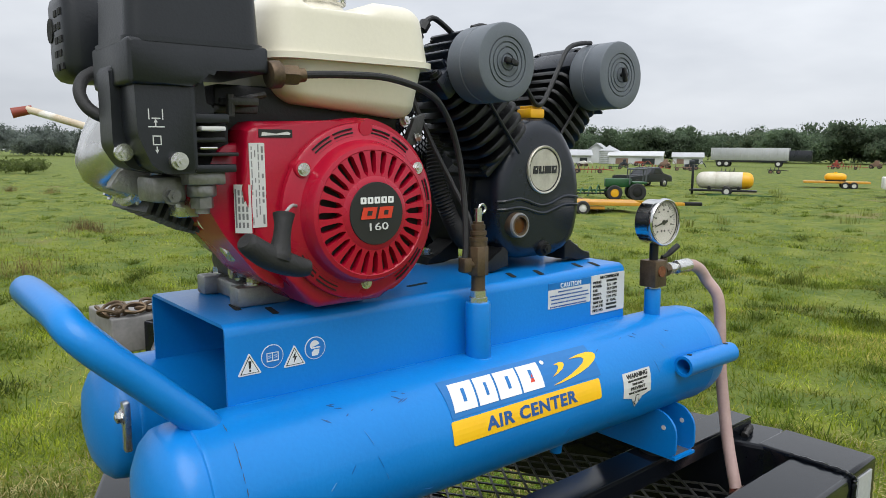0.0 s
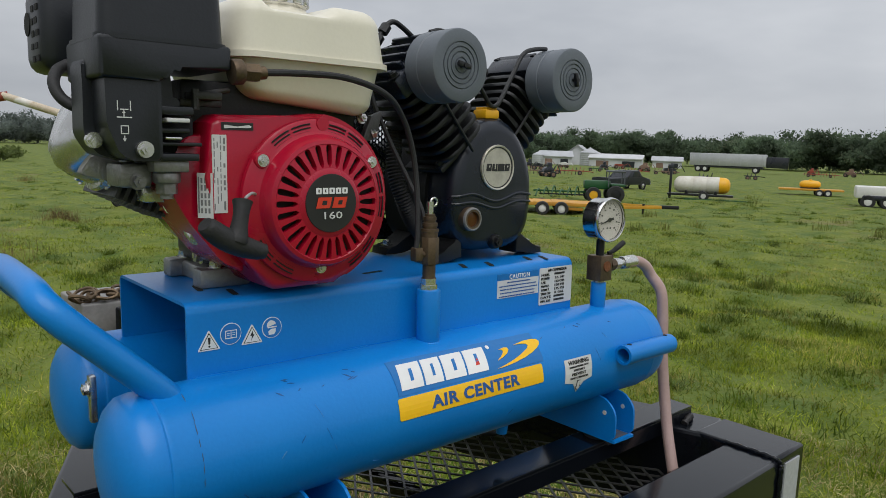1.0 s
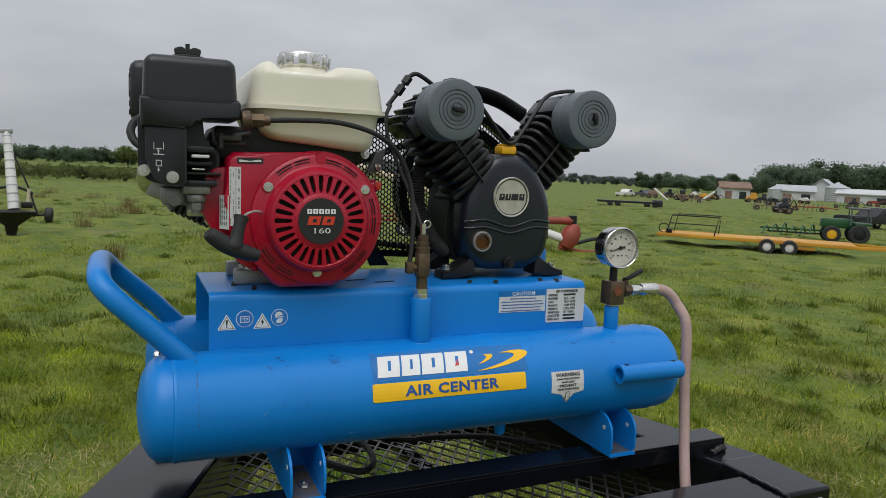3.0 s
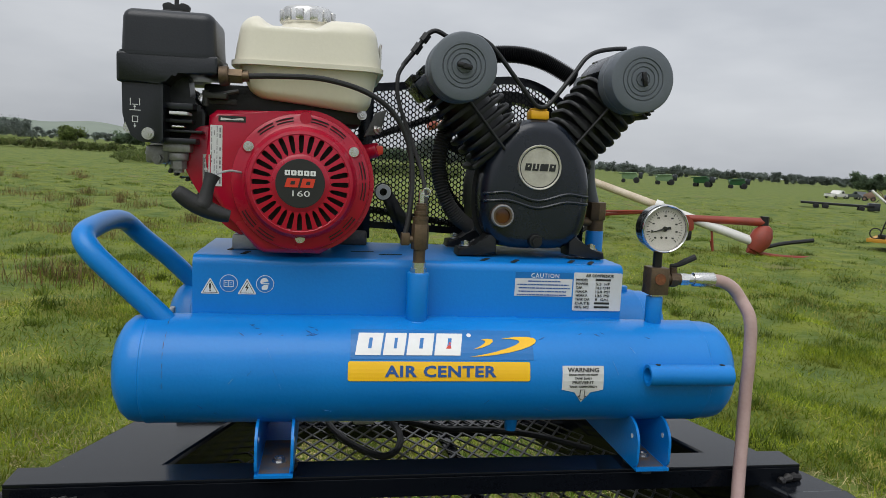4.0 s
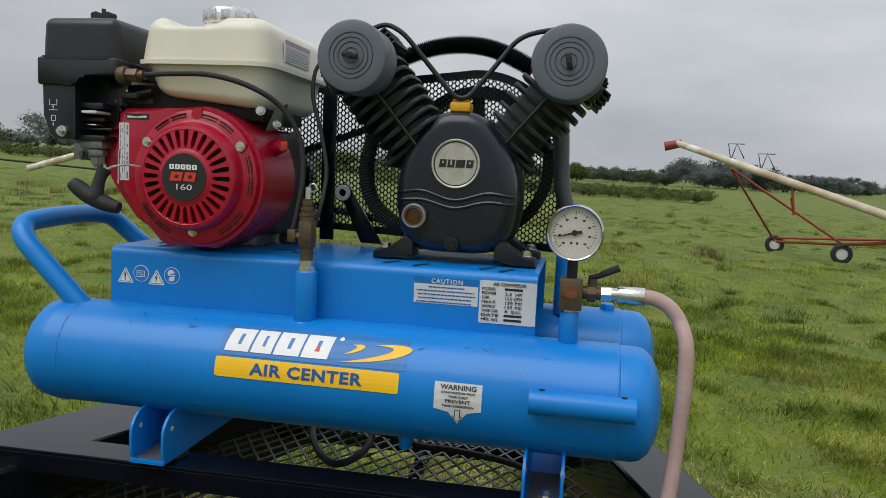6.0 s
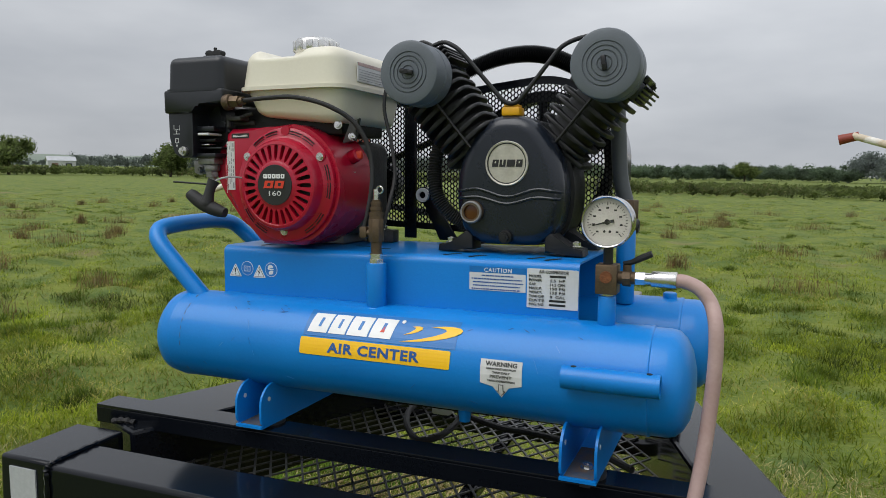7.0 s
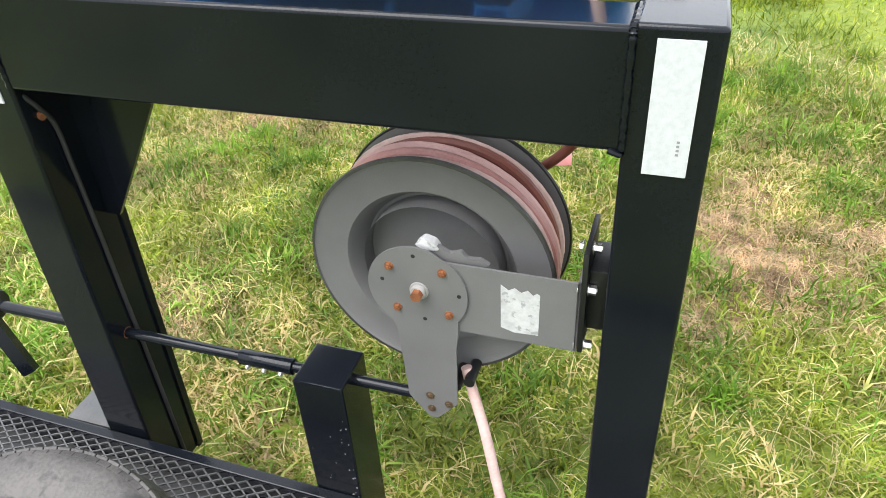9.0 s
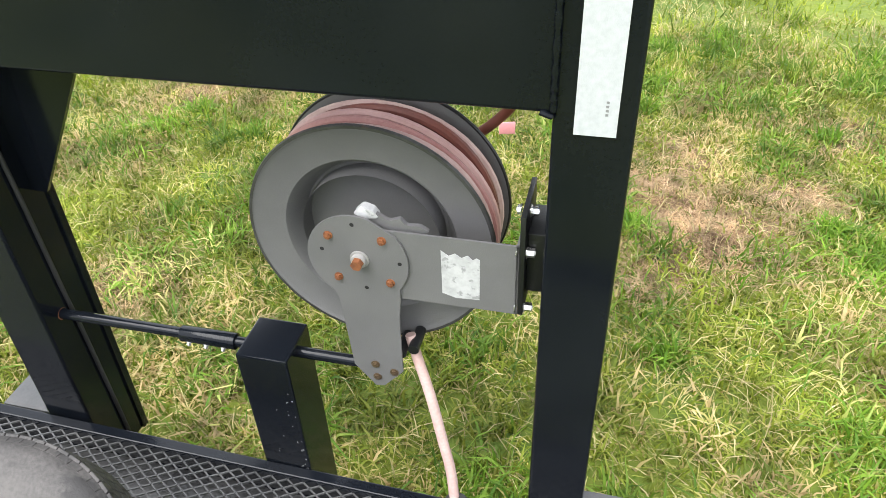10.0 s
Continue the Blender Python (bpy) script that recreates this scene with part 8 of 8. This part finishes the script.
part("neck", cyl((0, 0, 1.03), (0, 0, 1.12), 0.09, seg=14, bevel=0.01), M_YCAP, lb)
part("saddle", box(-0.6, 0.6, -0.25, 0.25, 0.50, 0.58), M_IRON, lb)
for wx in (0.55, 1.05):
    for wy in (-0.85, 0.85):
        wheel_at(lb, wx, wy, 0.24, 0.18)
# white service truck with a boom
sv = thing("service_truck", "white service truck with a short boom", "truck", facing(70.2, 38, 4))
part("body", box(-1.2, 2.2, -0.9, 0.9, 0.45, 0.98, 0.06), M_WPAINT, sv)
part("cab", slab([(1.0, 0.95), (1.2, 1.55), (2.1, 1.55), (2.3, 0.95)], -0.85, 0.85, 0.05), M_WPAINT, sv)
part("fender", box(-0.95, 0.35, -0.95, 0.95, 0.35, 0.60, 0.08), M_DARKP, sv)
part("boom", tube([(0.4, 0, 0.95), (0.1, 0, 1.6), (0.9, 0, 1.15)], 0.08, 8, 1, curve=False), M_WPAINT, sv)
for wx in (-0.7, 0.05, 1.7):
    for wy in (-0.85, 0.85):
        wheel_at(sv, wx, wy, 0.30)


def shed(az, d, turn, L, W, h, roof_h, wall, roof, label, doors=2):
    t = thing("farm_shed", label, "shed", facing(az, d, turn))
    part("wall", box(-L / 2, L / 2, -W / 2, W / 2, 0, h), wall, t, smooth=False)
    bm = bmesh.new()
    ol = [(-W / 2 - 0.3, h - 0.05), (0, h + roof_h), (W / 2 + 0.3, h - 0.05), (W / 2 + 0.3, h + 0.10), (0, h + roof_h + 0.15), (-W / 2 - 0.3, h + 0.10)]
    s = slab(ol, -L / 2 - 0.3, L / 2 + 0.3)
    bmesh.ops.transform(s, matrix=pose(0, 0, 0, 0, 0, 90), verts=s.verts[:])
    part("roof", s, roof, t, smooth=False)
    for e in (-1, 1):
        s = slab([(-W / 2, h), (0, h + roof_h), (W / 2, h)], -0.05, 0.05)
        bmesh.ops.transform(s, matrix=Matrix.Translation((e * (L / 2 - 0.06), 0, 0)) @ pose(0, 0, 0, 0, 0, 90), verts=s.verts[:])
        part("gable", s, wall, t, smooth=False)
    for k in range(doors):
        x = -L / 2 + L * (k + 0.5) / doors
        part("door", box(x - L * 0.12, x + L * 0.12, -W / 2 - 0.06, -W / 2, 0, h * 0.72), M_WINDOW if k % 2 else M_BROWN, t, smooth=False)
    return t


shed(48.0, 158, 5, 6.5, 5, 1.6, 1.1, M_SHED, M_SHEET, "white farm shed with a pale roof")
shed(52.6, 150, -6, 10, 5, 1.6, 0.8, M_SHED, M_SHED, "long white farm shed")
shed(43.9, 128, 12, 4.4, 3.5, 1.7, 0.9, M_SHED, M_BROWN, "white shed with a brown roof")
shed(-50.9, 300, 8, 9, 5, 3.0, 1.5, M_SHED, M_SHEET, "distant white farm shed beyond the field")
shed(49.8, 165, 80, 5, 3.8, 2.6, 1.6, M_SHED, M_SHEET, "tall white gabled shed beside the grain bin", 1)
shed(56.3, 165, 0, 6, 4, 1.4, 0.9, M_SHED, M_SHEET, "small white shed before the woods")
silo = thing("grain_bin", "corrugated silver grain bin with a conical roof", "silo", facing(50.6, 152))
for k in range(7):
    part("ring", lathe([(2.0, k * 0.38), (2.06, k * 0.38 + 0.19), (2.0, k * 0.38 + 0.38)], None, 28), M_SHEET, silo)
part("roof", lathe([(2.15, 2.62), (0.3, 3.5), (0.25, 3.65), (0, 3.7)], None, 28), M_SHEET, silo)
silo = thing("grain_bin", "smaller grey grain bin beside the sheds", "silo", facing(46.7, 156))
for k in range(5):
    part("ring", lathe([(1.3, k * 0.38), (1.35, k * 0.38 + 0.19), (1.3, k * 0.38 + 0.38)], None, 24), M_SHEET, silo)
part("roof", lathe([(1.4, 1.87), (0.2, 2.5), (0, 2.6)], None, 24), M_SHEET, silo)


def implement(az, d, turn, paint, L, seed, label):
    """A low field implement: frame bars, shanks, two wheels and a drawbar."""
    g = random.Random(seed)
    t = thing("field_implement", label, "implement", facing(az, d, turn, 0.72))
    for k in range(3):
        part("toolbar", box(-L / 2, L / 2, -0.8 + k * 0.7, -0.7 + k * 0.7, 0.50, 0.62, 0.01), paint, t)
    n = int(L / 0.5)
    for k in range(n):
        x = -L / 2 + L * (k + 0.5) / n
        part("shank", tube([(x, -0.7, 0.55), (x + 0.1, -0.4, 0.9 + 0.2 * g.random()), (x + 0.05, 0.1, 0.5), (x, 0.0, 0.05)], 0.04, 6, 2), paint if k % 3 else M_IRON, t)
    part("drawbar", tube([(L / 2, 0, 0.55), (L / 2 + 1.2, 0, 0.45)], 0.06, 6, 1, curve=False), paint, t)
    for x in (-L / 3, L / 3):
        wheel_at(t, x, -0.9, 0.30, 0.2, M_BROWN)


implement(48.8, 74, 5, M_REDP, 4.6, 1, "faded red field cultivator")
implement(53.5, 88, -8, M_REDP, 4.0, 2, "red implement parked in the grass")
implement(55.9, 92, 0, M_BROWN, 3.2, 3, "brown implement parked in the grass")
implement(46.0, 70, 10, M_BROWN, 3.0, 4, "dark low implement in a row of machines")
implement(41.0, 84, -5, M_BROWN, 3.5, 5, "dark flat implement in the grass")
implement(50.9, 95, 4, M_GREENP, 2.4, 6, "dark green machine before the sheds")
ll = thing("flat_trailer", "long low dark flat trailer in the pasture", "trailer", facing(36.6, 58, 4))
part("deck", box(-2.6, 2.0, -0.5, 0.5, 0.30, 0.46, 0.02), M_IRON, ll)
part("box", box(1.6, 2.3, -0.5, 0.5, 0.10, 0.62, 0.03), M_DARKP, ll)
for wx in (-1.6, -1.0, 1.2):
    for wy in (-0.5, 0.5):
        wheel_at(ll, wx, wy, 0.19, 0.16, M_IRON)
for az_, lean_, words in ((38.9, -50, "white auger tube leaning on its frame"), (42.0, 52, "pale auger tube propped among scrap")):
    yt = thing("auger_tube", words, "auger", facing(az_, 88, 0, 0.6))
    up_ = pose(0, 0, 0.9, 0, lean_, 0)
    part("tube", join(bmesh.new(), cyl((0, 0, -1.4), (0, 0, 2.0), 0.20, seg=14), up_), M_WPAINT, yt)
    part("stand", tube([(-0.8, 0.3, 0.0), (0.1, 0.0, 1.0), (0.8, -0.3, 0.0)], 0.06, 6, 1, curve=False), M_IRON, yt)
implement(66.5, 120, 0, M_REDP, 6.0, 8, "red machines by the woods")
implement(58.8, 70, 8, M_IRON, 2.0, 9, "dark small implement in rough grass")
implement(62.0, 84, 8, M_IRON, 1.6, 10, "dark small implement in the grass")


def parked(az, d, turn, paint, size, seed, label):
    """A small old farm machine: hull on a frame, hopper or cab, bent arm and wheels."""
    g = random.Random(seed)
    t = thing("farm_machine", label, "machine", facing(az, d, turn, size))
    L = g.uniform(1.4, 2.6)
    part("frame", box(-L / 2, L / 2, -0.5, 0.5, 0.45, 0.60, 0.03), M_BROWN, t)
    part("hull", slab(rounded([(-L * 0.45, 0.60), (L * 0.30, 0.60), (L * 0.42, 0.95), (L * 0.10, 1.10 + g.random() * 0.5), (-L * 0.40, 1.05)], 0.08), -0.45, 0.45, 0.04), paint, t)
    if g.random() < 0.6:
        part("cab", box(-L * 0.1, L * 0.25, -0.35, 0.35, 1.0, 1.75, 0.08), M_WINDOW if g.random() < 0.5 else paint, t)
    part("arm", tube([(L * 0.4, 0, 0.6), (L * 0.75, 0, 0.9 + g.random() * 0.7), (L * 1.05, 0, 0.5)], 0.07, 6, 2), paint, t)
    for wx in (-L * 0.32, L * 0.30):
        for wy in (-0.58, 0.58):
            wheel_at(t, wx, wy, g.uniform(0.30, 0.42), 0.2, M_BROWN)


for i, (az_, d_, paint, words) in enumerate((
        (38.2, 96, M_BROWN, "rust-brown machine among scrap"), (39.4, 104, M_DARKP, "dark machine among scrap"), (40.3, 92, M_BROWN, "brown baler among scrap"),
        (41.2, 112, M_WPAINT, "old white machine among scrap"), (41.9, 98, M_ORANGE, "small orange loader in the machine yard"), (42.6, 108, M_DARKP, "dark old tractor in the machine yard"),
        (45.2, 104, M_ORANGE, "faded orange hopper in the machine yard"), (45.9, 100, M_DARKP, "dark baler in rough grass"), (46.6, 92, M_DARKP, "dark machine before the sheds"),
        (47.4, 118, M_BROWN, "brown mower before the sheds"), (48.6, 116, M_WPAINT, "pale machine before the sheds"), (51.6, 104, M_DARKP, "dark small tractor by the sheds"),
        (52.8, 126, M_REDP, "red wagon by the sheds"), (54.6, 108, M_BROWN, "brown machine before the woods"), (56.4, 96, M_DARKP, "dark drum roller in the grass"),
        (66.0, 128, M_REDP, "red wagon by the woods"), (68.4, 134, M_BROWN, "brown wagon by the woods"), (47.2, 62, M_DARKP, "low dark machine in the pasture"))):
    parked(az_, d_, 20 * math.sin(i * 2.3), paint, 0.72, 40 + i, words)


M_PALEGREEN = mat("faded_green_paint", (0.17, 0.27, 0.135), 0.5, 0.0, (0.13, 0.215, 0.11), 1.0, 0, 12)


def combine(az, d, turn, label, paint=M_GREENP):
    t = thing("combine_harvester", label, "harvester", facing(az, d, turn, 0.60))
    part("body", slab(rounded([(-1.9, 1.0), (1.4, 0.9), (1.9, 1.5), (1.6, 2.4), (-1.4, 2.5), (-2.1, 1.8)], 0.15), -1.1, 1.1, 0.1), paint, t)
    part("cab", box(2.0, 3.0, -0.9, 0.9, 1.2, 2.7, 0.1), M_WINDOW, t)
    part("auger_tube", cyl((-2.6, -1.3, 2.2), (1.5, -1.3, 2.6), 0.14, seg=10), paint, t)
    for wy in (-1.1, 1.1):
        wheel_at(t, 1.6, wy, 0.75, 0.5, M_IRON)
        wheel_at(t, -1.5, wy, 0.5, 0.35, M_IRON)


combine(22.2, 112, 0, "pale green harvester far out in the pasture", M_PALEGREEN)
combine(24.7, 114, 8, "pale green harvester beside its twin", M_PALEGREEN)
combine(27.4, 118, -15, "dark green harvester in a row")
combine(29.8, 122, 10, "small dark green harvester at the row's end")

# ---- grain augers ----
ag = thing("grain_auger", "long chalky grain auger on a red wheeled undercarriage", "auger")


def pt_at(az, el, d):
    x, y, _ = at(az, d)
    return Vector((x, y, 1.715 + d * math.tan(radians(el))))


TIP, LOW = pt_at(7.0, 2.70, 20.0), pt_at(31.2, -4.65, 18.6)
part("tube", cyl(TIP, TIP.lerp(LOW, 0.73), 0.085, 0.100, seg=16), M_TUBE, ag, "stained chalky auger tube")
part("lower_tube", cyl(TIP.lerp(LOW, 0.72), LOW, 0.112, seg=16), M_WPAINT, ag, "white lower auger tube")
part("spout", cyl(TIP + Vector((-0.30, 0.05, -0.10)), TIP + Vector((0.12, 0, 0.0)), 0.12, 0.10, 12), M_REDP, ag)
part("joint", cyl(TIP.lerp(LOW, 0.715), TIP.lerp(LOW, 0.735), 0.150, seg=14), M_WPAINT, ag)
part("hopper", lathe([(0.0, -0.36), (0.16, -0.34), (0.26, -0.10), (0.24, 0.12), (0.14, 0.30), (0.0, 0.36)], pose(0, 0, 0, 0, 25, 0), 10), M_REDP, ag, "red gearbox hopper").location = LOW + Vector((0.15, 0, 0.1))
part("engine_mount", slab(rounded([(-0.30, 0.14), (0.10, 0.10), (0.26, -0.02), (0.30, -0.26), (-0.10, -0.30), (-0.26, -0.16)], 0.06), -0.2, 0.2, 0.03), M_REDP, ag, "red drive housing").location = TIP.lerp(LOW, 0.80) + Vector((-0.20, -0.2, -0.06))
part("engine", box(-0.30, 0.28, -0.20, 0.20, -0.52, -0.22, 0.08), M_IRON, ag, "black engine under the tube").location = TIP.lerp(LOW, 0.80) + Vector((-0.20, -0.2, -0.06))
HEAD = LOW + Vector((0.15, 0, 0.1))
part("swing_arm", cyl(TIP.lerp(LOW, 0.80) + Vector((0, -0.1, -0.05)), HEAD + Vector((0.05, 0, 0.38)), 0.085, 0.10, 12), M_REDP, ag, "faded red swing arm")
part("head_gear", cyl(HEAD + Vector((0.05, 0, 0.20)), HEAD + Vector((0.05, 0, 0.52)), 0.10, seg=10), M_IRON, ag)
part("feed_tube", tube([HEAD + Vector((-0.3, 0, -0.30)), HEAD + Vector((0.4, 0, -0.42)), HEAD + Vector((1.3, 0, -0.44))], 0.06, 8, 4), M_REDP, ag)
part("side_boom", tube([HEAD + Vector((0.2, 0, -0.20)), HEAD + Vector((0.6, 0, -0.10)), HEAD + Vector((1.3, -0.1, 0.02))], 0.05, 8, 3), M_IRON, ag)
AP = pt_at(10.9, 1.05, 20.0)
WA, WB = pt_at(14.2, -3.95, 22.3), pt_at(18.5, -3.75, 21.0)
WC = pt_at(24.2, -2.95, 19.4)
for p, q, r in ((AP, WA, 0.030), (AP, WB, 0.030), (WA, WB, 0.035), (WB, WC, 0.045), (WA + Vector((0, 0, 0.1)), WC, 0.030)):
    part("strut", cyl(p, q, r, seg=8), M_REDP, ag, "faded red strut")
for p in (WA, WB):
    bm = lathe([(0.14, -0.08), (0.22, -0.08), (0.25, -0.05), (0.25, 0.05), (0.22, 0.08), (0.14, 0.08)], Matrix.Translation((p.x, p.y, GZ + 0.25)) @ pose(0, 0, 0, 90, 0, -10), 24)
    w = part("wheel", bm, M_RUBBER, ag)
    part("rim", lathe([(0, -0.06), (0.145, -0.05), (0.145, 0.05), (0, 0.06)], Matrix.Translation((p.x, p.y, GZ + 0.25)) @ pose(0, 0, 0, 90, 0, -10), 18), M_WPAINT, w)
for t in (0.17, 0.26):
    b0 = TIP.lerp(LOW, t)
    bm = tube([b0, b0 + Vector((0.12, 0, 0.44)), b0 + Vector((0.32, 0, 0.08))], 0.014, 6, 1, curve=False)
    tube([b0 + Vector((0.02, 0, 0.0)), b0 + Vector((-0.08, 0, 0.43)), b0 + Vector((0.30, 0, 0.44))], 0.012, 6, 1, bm, curve=False)
    part("cable_stand", bm, M_IRON, ag)
for t in (0.35, 0.88):
    b0 = TIP.lerp(LOW, t)
    part("leg", tube([b0, b0 + Vector((0.12, 0, -0.75)), b0 + Vector((0.02, 0, -0.35))], 0.03, 6, 1, curve=False), M_REDP, ag)
a2 = thing("grain_auger", "weathered orange and white auger on wheels in the pasture", "auger")
P0, P1 = pt_at(-40.5, -1.8, 40), pt_at(-28.9, 2.35, 38)
part("tube", cyl(P0, P1, 0.16, seg=14), M_TUBE, a2)
part("lower_sleeve", cyl(P0.lerp(P1, 0.55), P0.lerp(P1, 0.97), 0.19, seg=14), M_REDP, a2, "faded orange sleeve")
part("spout", box(-0.2, 0.2, -0.2, 0.2, -0.45, 0.15, 0.04), M_REDP, a2).location = P1
Q = pt_at(-31.4, -1.95, 40)
for p, q in ((P0.lerp(P1, 0.72), Q), (P0.lerp(P1, 0.25), Q), (Q, Q + Vector((-7.5, -4, 0.5)))):
    part("strut", cyl(p, q, 0.05, seg=8), M_IRON, a2)
wheel = lathe([(0.16, -0.09), (0.30, -0.09), (0.34, -0.05), (0.34, 0.05), (0.30, 0.09), (0.16, 0.09)], Matrix.Translation((Q.x, Q.y, GZ + 0.34)) @ pose(0, 0, 0, 90), 24)
part("wheel", wheel, M_RUBBER, a2)
# upright white tube of a parked machine
up = thing("upright_auger", "white banded auger tube tilted up on a dark wheeled frame", "auger", Matrix.Translation((-3.15, 18.1, GZ)))
FOOT, TOP = Vector((0.06, 0, 0.62)), Vector((-0.14, 0.5, 2.40))
part("tube", cyl(FOOT, TOP, 0.125, 0.085, 18), M_WPAINT, up)
for k in range(9):
    q = FOOT.lerp(TOP, 0.08 + 0.105 * k)
    r = 0.125 - 0.040 * (0.08 + 0.105 * k) + 0.007
    part("band", cyl(q, q + (TOP - FOOT).normalized() * 0.025, r, seg=18), M_GALV, up, "dull metal band")
part("head", join(bmesh.new(), box(-0.12, 0.12, -0.09, 0.09, -0.06, 0.05, 0.02), Matrix.Translation(TOP)), M_GALV, up)
part("axle", tube([(-0.80, 0.05, 0.50), (-0.30, 0.0, 0.48), (0.30, 0.0, 0.48), (0.72, 0.0, 0.52)], 0.032, 8, 3), M_IRON, up)
for wx in (-0.84, 0.76):
    w = part("wheel", lathe([(0.05, -0.07), (0.15, -0.08), (0.18, -0.05), (0.18, 0.05), (0.15, 0.08), (0.05, 0.07)], Matrix.Translation((wx, 0.03, 0.50)) @ pose(0, 0, 0, 0, 90, 0), 20), M_RUBBER, up)
    part("rim", cyl((wx - 0.05, 0.03, 0.50), (wx + 0.05, 0.03, 0.50), 0.06, seg=12), M_BROWN, w)
part("hopper", lathe([(0.10, 0.02), (0.14, 0.24), (0.52, 0.53), (0.56, 0.57), (0.48, 0.58), (0.1, 0.40)], Matrix.Diagonal((1.0, 0.6, 1.0, 1.0)), 14), M_IRON, up, "black feed hopper")
for sx in (-1, 1):
    part("leg", tube([(0.52 * sx - 0.02, 0.1, 0.56), (0.36 * sx - 0.05, 0.25, 1.15), (0.12 * sx - 0.10, 0.36, 1.85)], 0.022, 6, 3), M_IRON, up)
    part("bracket", tube([(0.44 * sx - 0.02, 0.2, 0.98), (0.20 * sx - 0.03, 0.2, 1.10), (0.0, 0.2, 1.12)], 0.035, 6, 3), M_IRON, up)
part("drive_box", box(0.20, 0.44, -0.12, 0.10, 0.66, 0.80, 0.03), M_IRON, up)
part("pipe", cyl((0.34, 0.0, 0.78), (0.36, 0.0, 1.10), 0.035, seg=10), M_TUBE, up)

# small marker on the ground
fl = thing("marker_flag", "small pink plastic marker lying in the grass", "marker", pose(0.04, 1.83, GZ + 0.12, 0, 0, 20))
part("flag", box(-0.036, 0.036, -0.003, 0.003, -0.028, 0.030, 0.002), mat("pink_plastic", (0.75, 0.30, 0.32), 0.6), fl)
part("wire", cyl((0, 0, -0.13), (0, 0, 0.0), 0.0015, seg=6), M_STEEL, fl)
